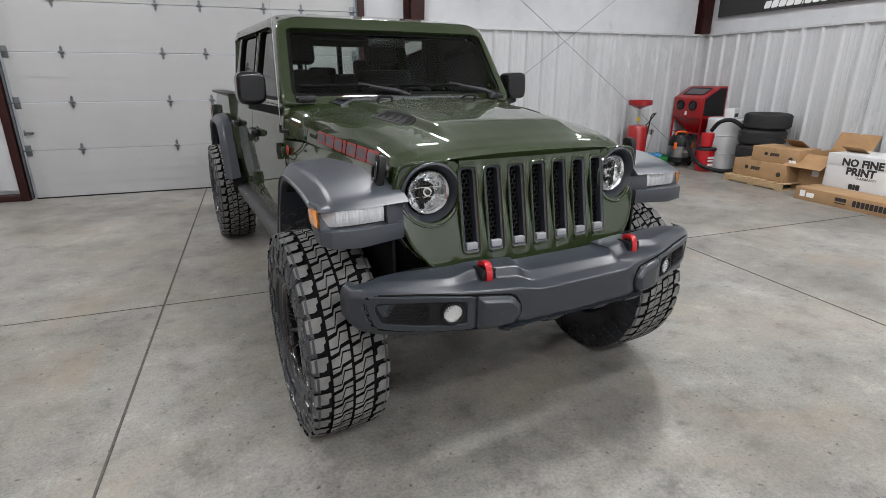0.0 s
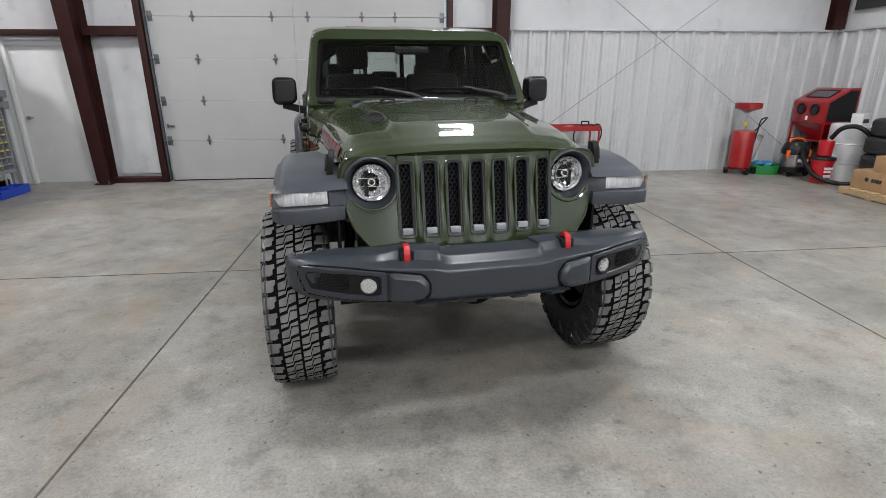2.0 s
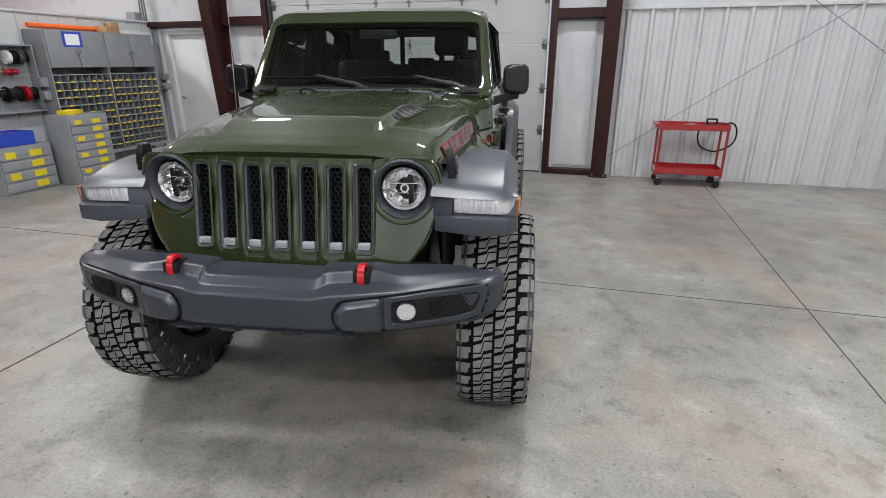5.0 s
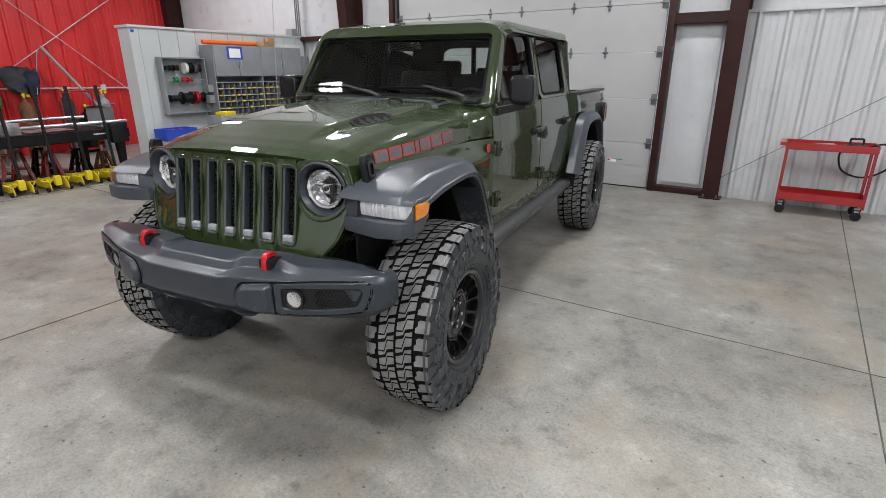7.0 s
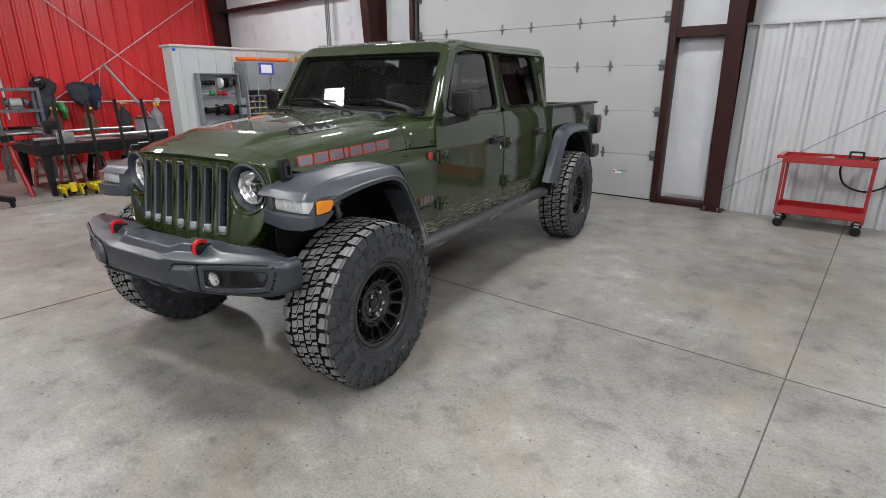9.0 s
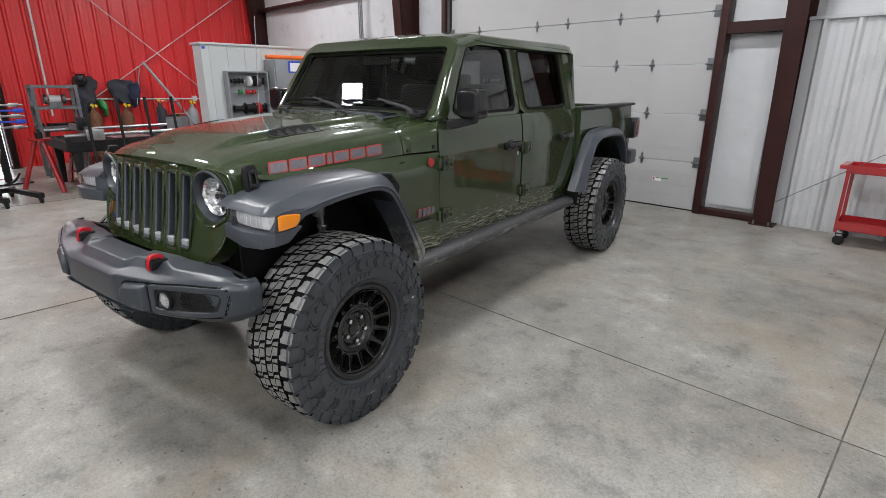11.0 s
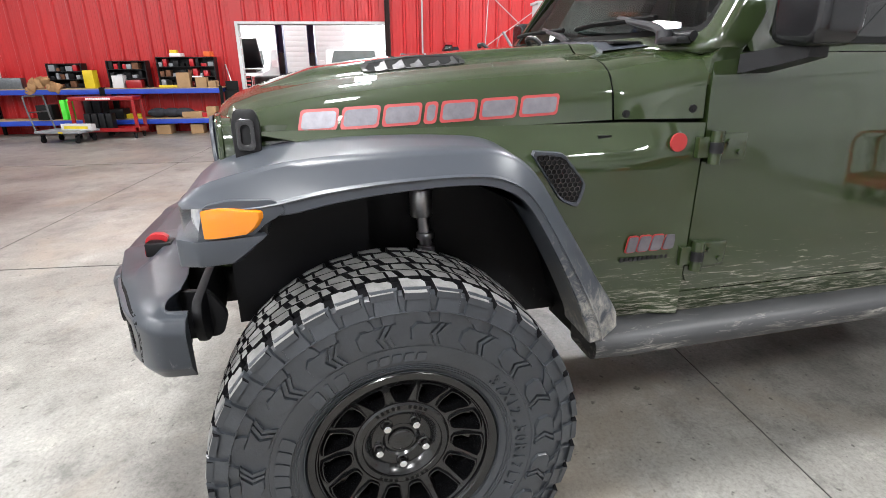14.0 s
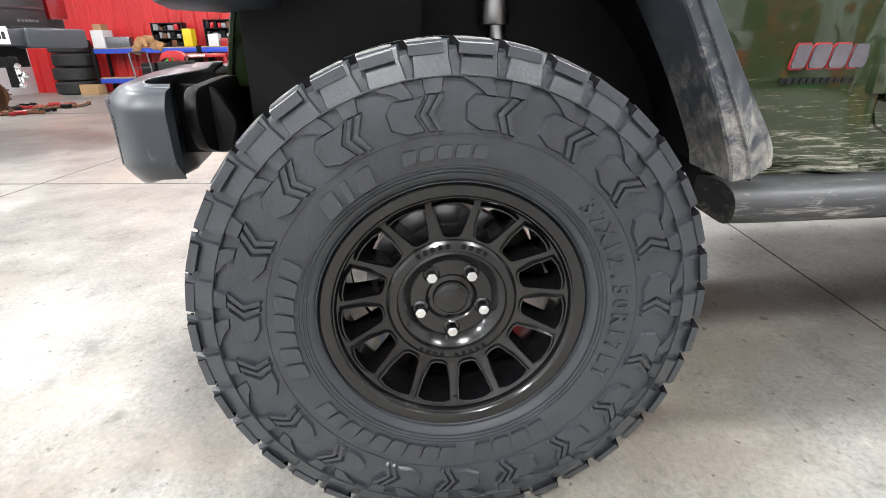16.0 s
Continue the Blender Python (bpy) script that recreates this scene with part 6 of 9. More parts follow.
# chassis, axles and wheel housings
for s in (-1, 1):
    part("frame_rail", span(min(s * 0.36, s * 0.46), max(s * 0.36, s * 0.46), -0.2, 4.5, 0.62, 0.76, 0.01), "frame_black", truck)
    part("front_liner", span(min(s * 0.64, s * 0.652), max(s * 0.64, s * 0.652), -0.385, -0.02, 0.72, 1.12), "liner", truck)
    part("inner_fender", join(span(min(s * 0.50, s * 0.52), max(s * 0.50, s * 0.52), -0.36, 0.66, 0.58, 1.22), span(min(s * 0.50, s * 0.73), max(s * 0.50, s * 0.73), 0.62, 0.66, 0.56, 1.20)), "liner", truck, "black plastic wheel housing")
    arch = [(0.0 + 0.60 * math.cos(a), 0.56 + 0.60 * math.sin(a)) for a in [radians(10 + 112 * k / 16) for k in range(17)]]
    part("arch_liner", loft([[(s * 0.50, y, z) for y, z in arch], [(s * 0.90, y, z) for y, z in arch]], False, False), "liner", truck)
    arch = [(3.487 + 0.62 * math.cos(a), 0.52 + 0.62 * math.sin(a)) for a in [radians(5 + 170 * k / 16) for k in range(17)]]
    part("arch_liner", loft([[(s * 0.50, y, z) for y, z in arch], [(s * 0.90, y, z) for y, z in arch]], False, False), "liner", truck)
    part("inner_bed_wall", span(min(s * 0.49, s * 0.51), max(s * 0.49, s * 0.51), 2.85, 4.2, 0.62, 1.1), "liner", truck)
    for yw in (0.0, 3.487):
        sh = part("shock_absorber", join(tube([(s * 0.60, yw + 0.20, 0.44), (s * 0.57, yw + 0.165, 0.80)], 0.030, 14), cyl(0.034, 0.02, (s * 0.569, yw + 0.164, 0.81), "z", 16)), "frame_black", truck, "black shock absorber with a bright rod")
        part("shock_rod", join(tube([(s * 0.57, yw + 0.165, 0.80), (s * 0.556, yw + 0.152, 0.98)], 0.019, 12), *[cyl(0.027, 0.022, (s * (0.568 - 0.05 * (z - 0.82)), yw + 0.163 - 0.05 * (z - 0.82), z), "z", 16, bev=0.005) for z in (0.82, 0.86, 0.90)], cyl(0.034, 0.085, (s * 0.553, yw + 0.150, 1.0), "z", 18, bev=0.008), cyl(0.022, 0.06, (s * 0.552, yw + 0.149, 1.07), "z", 12)), "steel", sh)
        hel = [(s * 0.47 + 0.06 * math.cos(a), yw - 0.05 + 0.06 * math.sin(a), 0.55 + 0.4 * a / (12 * math.pi)) for a in [k * math.pi / 8 for k in range(97)]]
        part("coil_spring", tube(hel, 0.009, 6), "frame_black", truck)
    rail = [(0.70, 0.560), (0.70, 0.634), (0.80, 0.640), (0.850, 0.628), (0.868, 0.600), (0.860, 0.566), (0.83, 0.552)]
    part("rock_rail", moved(loft([[(x * k + (1 - k) * 0.74, y, z) for x, z in soften(rail, 0.018, 3)] for y, k in ((0.60, 0.95), (0.68, 1.0), (2.66, 1.03), (2.90, 1.0))]), Matrix.Identity(4) if s > 0 else MIR), "sill", truck, "muddy black rock rail")
    part("rail_foot", span(min(s * 0.46, s * 0.82), max(s * 0.46, s * 0.82), 0.90, 0.96, 0.56, 0.60), "frame_black", truck)
    part("rail_foot", span(min(s * 0.46, s * 0.82), max(s * 0.46, s * 0.82), 2.2, 2.26, 0.56, 0.60), "frame_black", truck)
for yw in (0.0, 3.487):
    part("axle", join(tube([(-0.74, yw, 0.462), (0.74, yw, 0.462)], 0.042, 14), ball(0.15, (0.12 if yw == 0 else 0.0, yw, 0.462), (1, 1, 1), 18)), "frame_black", truck)
part("tie_rod", tube([(-0.66, -0.16, 0.47), (0.66, -0.16, 0.47)], 0.02, 10), "frame_black", truck)
part("underbody", span(-0.72, 0.72, 0.70, 4.45, 0.64, 0.70), "frame_black", truck)
part("engine_block", span(-0.38, 0.38, -0.25, 0.65, 0.62, 1.15, 0.05), "frame_black", truck)
part("transfer_case", span(-0.2, 0.25, 0.9, 1.8, 0.50, 0.64, 0.05), "frame_black", truck)
part("exhaust_muffler", cyl(0.1, 0.6, (0.0, 4.3, 0.62), "x", 20, bev=0.02), "steel", truck)



# ---- wheels ----
TR, TW, PITCHES = 0.468, 0.157, 38


def tread_r(w):
    return TR - 0.012 * (abs(w) / TW) ** 4


def wheel_pt(w, arc, r):
    a = arc / TR
    return (w, r * math.sin(a), r * math.cos(a))


def lug(poly, depth=0.0135, n=1):
    """A tread block from (across, along) points in metres."""
    top = [wheel_pt(w, s, tread_r(w)) for w, s in poly]
    cx, cs = sum(p[0] for p in poly) / len(poly), sum(p[1] for p in poly) / len(poly)
    low = [wheel_pt(cx + (w - cx) * 1.06, cs + (s - cs) * 1.06, tread_r(w) - depth) for w, s in poly]
    bm = bmesh.new()
    t, l = [bm.verts.new(p) for p in top], [bm.verts.new(p) for p in low]
    bm.faces.new(t)
    k = len(t)
    for i in range(k):
        f = bm.faces.new((t[i], l[i], l[(i + 1) % k], t[(i + 1) % k]))
        # inner side walls take the painted groove shade, outer ends stay plain rubber
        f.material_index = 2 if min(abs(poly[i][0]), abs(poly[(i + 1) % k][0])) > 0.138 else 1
    bmesh.ops.recalc_face_normals(bm, faces=bm.faces)
    return bm


P0 = 2 * math.pi * TR / PITCHES


def spun(meshes, n, k0=0):
    """Copies of one small mesh round the axle, joined by plain vertex lists."""
    vs, fs, mi = [], [], []
    for k in range(n):
        src = meshes[k % len(meshes)]
        m = Matrix.Rotation(-2 * math.pi * k / n, 4, "X")
        base = len(vs)
        src.verts.ensure_lookup_table()
        src.verts.index_update()
        vs += [tuple(m @ v.co) for v in src.verts]
        for f in src.faces:
            fs.append([base + v.index for v in f.verts])
            mi.append(f.material_index)
    me = bpy.data.meshes.new("spun")
    me.from_pydata(vs, [], fs)
    me.polygons.foreach_set("material_index", mi)
    out = bmesh.new()
    out.from_mesh(me)
    bpy.data.meshes.remove(me)
    return out


def shrink(poly, g):
    """A closed outline with every side moved in by g."""
    n, out = len(poly), []
    area = sum(poly[i][0] * poly[(i + 1) % n][1] - poly[(i + 1) % n][0] * poly[i][1] for i in range(n))
    sg = 1 if area > 0 else -1
    for i in range(n):
        a, b, c = (Vector((*poly[(i + d) % n], 0)) for d in (-1, 0, 1))
        u, v = (b - a).normalized(), (c - b).normalized()
        n1, n2 = Vector((-u.y, u.x, 0)) * sg, Vector((-v.y, v.x, 0)) * sg
        m = n1 + n2
        q = b + m * (g / max(0.35, 1 + n1.dot(n2)))
        out.append((q.x, q.y))
    return out


ZIG = [(0.0, 0.52), (0.40, 0.22), (0.58, 0.78), (1.0, 0.48)]
FOOT = [(0.0, 0.10), (0.46, -0.12), (0.56, 0.12), (1.0, -0.10)]


def centre_blocks(w0, w1, phase, slope):
    """Two tread blocks of one pitch, slanting across a column and parted by a Z-shaped slit."""
    def run(line, add):
        return [(w0 + (w1 - w0) * t, (phase + slope * t + v + add) * P0) for t, v in line]
    out = bmesh.new()
    for low, high in ((run(FOOT, 0.080), run(ZIG, -0.026)), (run(ZIG, 0.026), run(FOOT, 0.920))):
        out = join(out, lug(shrink(low + high[::-1], 0.0016), 0.0145))
    return out


def shoulder_block(side, phase, odd):
    """One large shoulder lug with a stepped inner edge."""
    outer = 0.1575 if not odd else 0.1515
    q = [(0.092, 0.10), (0.092, 0.40), (0.101, 0.50), (0.101, 0.78), (0.114, 0.89), (outer, 0.87), (outer, 0.15), (0.112, 0.11)]
    return lug(shrink([(side * w, (phase + side * (u - 0.5)) * P0) for w, u in q], 0.0016), 0.0145)


def tread_pitch(odd):
    bm = join(centre_blocks(-0.084, -0.004, 0.0, 0.85), centre_blocks(0.004, 0.084, 0.42, 0.85))
    return join(bm, shoulder_block(1, 0.42, odd), shoulder_block(-1, 0.5, not odd))


def side_pt(r, arc_deg, off=0.0):
    """A point on the tyre's outer side."""
    w = lerp([(0.235, 0.128), (0.26, 0.146), (0.30, 0.157), (0.34, 0.160), (0.38, 0.157), (0.42, 0.150), (0.445, 0.142), (0.458, 0.136)], r)[0] + off
    a = radians(arc_deg)
    return (w, r * math.sin(a), r * math.cos(a))


def raised(poly, off=0.005):
    """A raised shape on the sidewall from (radius, degrees) points."""
    bm = bmesh.new()
    c = (sum(p[0] for p in poly) / len(poly), sum(p[1] for p in poly) / len(poly))
    t = [bm.verts.new(side_pt(*p, off)) for p in poly]
    l = [bm.verts.new(side_pt(c[0] + (p[0] - c[0]) * 1.13, c[1] + (p[1] - c[1]) * 1.13, -0.001)) for p in poly]
    bm.faces.new(t)
    for i in range(len(t)):
        bm.faces.new((t[i], l[i], l[(i + 1) % len(t)], t[(i + 1) % len(t)]))
    bmesh.ops.recalc_face_normals(bm, faces=bm.faces)
    return bm


def shoulder_pitch(odd):
    """Raised sidewall shapes: a lug under every shoulder block, then a tooth or a blade, and a notched plate with two chevrons every second pitch."""
    d = 360 / PITCHES

    def shape(pts, off):
        return raised([(r, u * d) for r, u in pts], off)

    bm = shape(((0.460, 0.13), (0.460, 0.87), (0.440, 0.86), (0.413, 0.92), (0.413, 0.12), (0.440, 0.16)), 0.0080)
    if odd:
        bm = join(bm, shape(((0.4105, 0.28), (0.4105, 0.74), (0.389, 0.66), (0.389, 0.30)), 0.0070))
    else:
        bm = join(bm, shape(((0.4105, 0.14), (0.4105, 0.80), (0.399, 0.92), (0.386, 0.98), (0.386, 0.74), (0.397, 0.52)), 0.0070))
        bm = join(bm, shape(((0.384, 0.50), (0.384, 1.24), (0.360, 0.94), (0.336, 1.14), (0.336, 0.66), (0.348, 0.30), (0.372, 0.30)), 0.0075))
        for o in (0.13, 0.36):
            bm = join(bm, shape(((0.386, 1.25 + o), (0.386, 1.38 + o), (0.360, 1.08 + o), (0.334, 1.28 + o), (0.334, 1.15 + o), (0.360, 0.95 + o)), 0.0075))
    return bm


def arc_text(bm, r, start, step_deg, chars, h, flip=False):
    """Raised characters, or plain bars where chars is a list of widths, round the sidewall."""
    a = start
    for ch in chars:
        if isinstance(ch, str):
            b = letters(ch, h * 1.35, 0.008, 0.0008) if ch != " " else None
        else:
            b = prism(rounded(ch, h, min(ch, h) * 0.18, 2, 0, 0, 0.2), "z", -0.004, 0.004)
        if b is not None:
            # stand the glyph on the sidewall: its x along the arc, its y outwards from the axle
            turn = Matrix(((0, 0, 1, 0), (1, 0, 0, 0), (0, 1, 0, 0), (0, 0, 0, 1))) if not flip else Matrix(((0, 0, 1, 0), (-1, 0, 0, 0), (0, -1, 0, 0), (0, 0, 0, 1)))
            w = side_pt(r, 0)[0]
            moved(b, Matrix.Rotation(-radians(a), 4, "X") @ Matrix.Translation((w + 0.001, 0, r)) @ turn)
            bm = join(bm, b)
        a += step_deg
    return bm


def build_wheel():
    w = new("wheel")
    prof = [(0.2405, -0.128), (0.255, -0.145), (0.30, -0.157), (0.34, -0.160), (0.38, -0.157), (0.42, -0.150), (0.446, -0.143), (0.453, -0.13), (0.4555, -0.06), (0.4565, 0.0), (0.4555, 0.06), (0.453, 0.13), (0.446, 0.143), (0.42, 0.150), (0.38, 0.157), (0.34, 0.160), (0.30, 0.157), (0.265, 0.147), (0.2445, 0.131), (0.2400, 0.115)]
    carcass = lathe(prof, 96, "x")
    # carcass between the lugs is coloured shade-black too
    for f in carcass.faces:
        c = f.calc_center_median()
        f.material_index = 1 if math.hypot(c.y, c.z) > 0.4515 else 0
    ty = part("tyre", carcass, ["rubber", "groove_shade"], w, "knobbly black off-road tyre")
    tagged(part("tread", spun([tread_pitch(0), tread_pitch(1)], PITCHES), ["tread", "groove_shade", "rubber"], ty, "pale dusty tread blocks", angle=20), kind="stuff")
    tagged(part("shoulder", spun([shoulder_pitch(0), shoulder_pitch(1)], PITCHES), "rubber", ty, angle=25), kind="stuff")
    mirror_side = spun([shoulder_pitch(0), shoulder_pitch(1)], PITCHES)
    moved(mirror_side, MIR)
    bmesh.ops.reverse_faces(mirror_side, faces=mirror_side.faces)
    tagged(part("inner_shoulder", mirror_side, "rubber", ty, angle=25), kind="stuff")
    rings = bmesh.new()
    for r in (0.326, 0.262, 0.268, 0.274, 0.246):
        x = side_pt(r, 0)[0]
        rings = join(rings, lathe([(r - 0.0015, x - 0.002), (r - 0.0007, x + 0.0018), (r + 0.0007, x + 0.0018), (r + 0.0015, x - 0.002)], 96, "x"))
    rings = join(rings, lathe([(0.4095, 0.154), (0.4108, 0.1612), (0.4122, 0.1612), (0.4135, 0.154)], 96, "x"))
    tagged(part("sidewall_ring", rings, "rubber", ty), kind="stuff")
    tx = arc_text(bmesh.new(), 0.296, 124 - 76, 5.6, list("37X12.50R17LT"), 0.031)
    tagged(part("size_marking", tx, "rubber", ty, "raised tyre size lettering"), kind="stuff")
    tb = arc_text(bmesh.new(), 0.296, -143, 6.0, [0.026, 0.026, 0.026, 0.026], 0.03, False)
    tb = arc_text(tb, 0.296, -106, 6.4, [0.028] * 7, 0.034)
    tb = arc_text(tb, 0.296, -42, 6.6, [0.030, 0.012, 0.030], 0.034)
    tb = arc_text(tb, 0.300, -14, 5.4, [0.022] * 5, 0.02)
    tb = arc_text(tb, 0.296, 148, 7.4, [0.032] * 4, 0.036, True)
    tb = arc_text(tb, 0.296, 184, 6.6, [0.030] * 5, 0.036, True)
    tagged(part("brand_marking", tb, "rubber", ty, "raised plain name bars"), kind="stuff")
    # alloy rim
    rm = part("rim", lathe([(0.205, -0.12), (0.225, -0.128), (0.232, -0.12), (0.205, -0.10), (0.200, 0.02), (0.2055, 0.080), (0.214, 0.121), (0.219, 0.130), (0.222, 0.133), (0.239, 0.1355), (0.2420, 0.133), (0.2425, 0.124), (0.236, 0.116)], 80, "x"), "rim", w, "satin black alloy rim")
    part("bead_ring", lathe([(0.214, 0.1235), (0.216, 0.1275), (0.222, 0.131), (0.220, 0.125)], 80, "x"), "rim", rm)
    face = lathe([(0.0, 0.070), (0.034, 0.070), (0.036, 0.062), (0.044, 0.060), (0.050, 0.066), (0.078, 0.066), (0.086, 0.078), (0.098, 0.086), (0.103, 0.084), (0.105, 0.087), (0.118, 0.087), (0.124, 0.083), (0.126, 0.03), (0.05, 0.02), (0.0, 0.02)], 80, "x")
    disc = part("hub_disc", face, "rim", rm)
    # face plate in fifteen pieces, each with its deep rounded window
    def face_x(r):
        return lerp([(0.12, 0.083), (0.15, 0.090), (0.18, 0.101), (0.20, 0.112), (0.213, 0.122)], r)[0]

    half = 12.0
    sector = [(0.122, -half), (0.122, -half / 2), (0.122, 0), (0.122, half / 2), (0.122, half), (0.168, half), (0.2125, half), (0.2125, half / 2), (0.2125, 0), (0.2125, -half / 2), (0.2125, -half), (0.168, -half)]
    hole = [(0.139, -6.4), (0.1345, -3.6), (0.134, 0), (0.1345, 3.6), (0.139, 6.4), (0.168, 8.5), (0.1980, 9.1), (0.2015, 4.9), (0.202, 0), (0.2015, -4.9), (0.1980, -9.1), (0.168, -8.5)]

    def polar(r, deg, x):
        return (x, r * math.sin(radians(deg)), r * math.cos(radians(deg)))

    mid = (0.169, 0)
    rows = []
    for t, dx in ((None, -0.003), (1.15, -0.003), (1.115, 0.004), (1.05, 0.0045), (1.01, 0.0), (0.97, -0.016), (0.88, -0.060)):
        ring = []
        for (ro, ao), (rh, ah) in zip(sector, hole):
            r, a = (ro, ao) if t is None else (mid[0] + (rh - mid[0]) * t, ah * t)
            ring.append(polar(min(r, 0.2125), max(-half, min(half, a)), face_x(min(r, 0.2125)) + dx))
        rows.append(ring)
    sm = mesh_of("spoke_window", loft(rows, True, False), "rim", 38)
    for k in range(15):
        ob = new("spoke_window", sm)
        ob.parent, ob.matrix_basis = rm, Matrix.Rotation(2 * math.pi * k / 15, 4, "X")
    cap = part("centre_cap", lathe([(0.0, 0.074), (0.026, 0.074), (0.031, 0.071), (0.0315, 0.060)], 40, "x"), "rim", rm)
    nut = join(cyl(0.0105, 0.03, (0.072, 0, 0), "x", 6, bev=0.001), cyl(0.0075, 0.034, (0.072, 0, 0), "x", 12))
    nm = mesh_of("lug_nut", nut, "chrome")
    pock = mesh_of("nut_pocket", lathe([(0.0118, 0.054), (0.0135, 0.070), (0.0165, 0.0675)], 20, "x"), "rim")
    for k in range(5):
        a = radians(180 + 72 * k)
        for me, nme in ((nm, "lug_nut"), (pock, "nut_pocket")):
            ob = new(nme, me)
            ob.parent, ob.matrix_basis = rm, pose(0, 0.0635 * math.sin(a), 0.0635 * math.cos(a))
    nb = bmesh.new()
    for base in (0, 180):
        for k in range(10):
            if k == 5:
                continue
            b = prism(rounded(0.008, 0.010, 0.0015, 2), "z", -0.001, 0.001)
            a = base + (k - 4.5) * 7.2
            moved(b, Matrix.Rotation(-radians(a), 4, "X") @ Matrix.Translation((0.0876, 0, 0.1145)) @ Matrix(((0, 0, 1, 0), (-1, 0, 0, 0), (0, 1, 0, 0), (0, 0, 0, 1))))
            nb = join(nb, b)
    tagged(part("rim_marking", nb, "frame_black", rm, "plain name bars on the rim"), kind="stuff")
    part("valve", cyl(0.004, 0.03, (0.095, 0.0, -0.198), "x", 8), "black", rm)
    bd = part("brake_disc", join(cyl(0.165, 0.012, (-0.010, 0, 0), "x", 48), cyl(0.165, 0.010, (-0.030, 0, 0), "x", 48), cyl(0.09, 0.06, (0.0, 0, 0), "x", 32)), "steel", w, "bare steel brake disc")
    part("brake_caliper", moved(span(-0.065, 0.028, -0.075, 0.075, 0.115, 0.187, 0.015), Matrix.Rotation(radians(-62), 4, "X")), "frame_black", bd)
    return w


first = build_wheel()
first.parent = truck
first.matrix_basis = pose(0.862, 0.008, 0.464)
tagged(first, "big black alloy wheel with a knobbly tyre")
for x, y, turn, spin in ((0.865, 3.487, 0, 40), (-0.862, 0, 180, 75), (-0.865, 3.487, 180, 10)):
    again(first, pose(x, y, 0.464, 0, 0, turn) @ Matrix.Rotation(radians(spin), 4, "X"), truck)



# ---- along the north wall ----
def caster(parent, x, y, z=0.0, r=0.05, mat="black", w=0.03):
    part("caster", join(cyl(r, w, (x, y, z + r), "y", 18, bev=0.006), span(x - 0.03, x + 0.03, y - w / 2 - 0.008, y - w / 2 - 0.003, z + r, z + 2 * r + 0.03), span(x - 0.03, x + 0.03, y + w / 2 + 0.003, y + w / 2 + 0.008, z + r, z + 2 * r + 0.03),
                        span(x - 0.035, x + 0.035, y - 0.03, y + 0.03, z + 2 * r + 0.02, z + 2 * r + 0.032)), mat, parent)


def tray(x0, x1, y0, y1, z0, z1, t=0.004):
    return join(span(x0, x1, y0, y1, z0, z0 + t), span(x0, x0 + t, y0, y1, z0, z1), span(x1 - t, x1, y0, y1, z0, z1), span(x0 + t, x1 - t, y0, y0 + t, z0, z1), span(x0 + t, x1 - t, y1 - t, y1, z0, z1))


cart = thing("service_cart", "red two-shelf steel service cart against the white wall", "cart", pose(3.97, 8.26, 0))
part("top_tray", tray(-0.43, 0.43, -0.2, 0.2, 0.76, 0.84), "red_tool", cart)
part("bottom_tray", tray(-0.42, 0.42, -0.2, 0.2, 0.17, 0.26), "red_tool", cart)
part("push_handle", join(span(-0.49, -0.43, -0.2, 0.2, 0.80, 0.84, 0.006)), "red_tool", cart)
for x in (-0.41, 0.41):
    for y in (-0.19, 0.19):
        part("leg", join(span(x - 0.016, x + 0.016, y - 0.004, y + 0.004, 0.14, 0.80), span(x - 0.004, x + 0.004, y - 0.016, y + 0.016, 0.14, 0.80)), "red_tool", cart)
        caster(cart, x * 0.9, y * 0.85, 0, 0.052)
        part("caster_fork", box(0.05, 0.05, 0.05, (x * 0.9, y * 0.85, 0.125), 0.006), "steel", cart)
solid("tool_pouch", moved(span(-0.19, 0.19, -0.09, 0.09, 0, 0.05, 0.02, 3), pose(3.83, 8.24, 0.764, 0, -6, 8)), "grey_paint", "folded grey tool pouch lying in the cart tray", "tool bag")
ch = thing("battery_charger", "black battery charger with a handle on the cart", "charger", pose(4.20, 8.24, 0.764))
part("case", span(-0.1, 0.1, -0.07, 0.07, 0, 0.07, 0.015, 3), "black", ch)
part("handle", framed(rounded(0.14, 0.09, 0.02, 4, 0, 0.1), rounded(0.10, 0.05, 0.015, 4, 0, 0.1), "y", -0.01, 0.015, 0.003), "black", ch)
solid("air_hose", tube(smooth_path([(4.1, 8.34, 0.80), (4.08, 8.40, 0.66), (4.15, 8.46, 0.50), (4.35, 8.48, 0.44), (4.54, 8.46, 0.55), (4.57, 8.44, 0.72), (4.48, 8.37, 0.84), (4.3, 8.32, 0.80)], 8), 0.011, 8), "black", "black hose looped over the cart", "hose")

drain = thing("oil_drain", "red wheeled oil drain tank with a catch pan", "oil drain", pose(6.98, 8.22, 0))
part("tank", lathe([(0, 0.10), (0.165, 0.10), (0.178, 0.12), (0.178, 0.68), (0.165, 0.715), (0.06, 0.735), (0, 0.735)], 32), "red_tool", drain)
part("base", join(span(-0.24, 0.24, -0.03, 0.03, 0.07, 0.10), span(-0.03, 0.03, -0.24, 0.2, 0.07, 0.10)), "red_tool", drain)
part("stem", cyl(0.022, 0.34, (0, 0, 0.89)), "steel", drain)
part("valve", cyl(0.03, 0.07, (0, 0, 0.83), seg=12), "yellow", drain, "brass valve body")
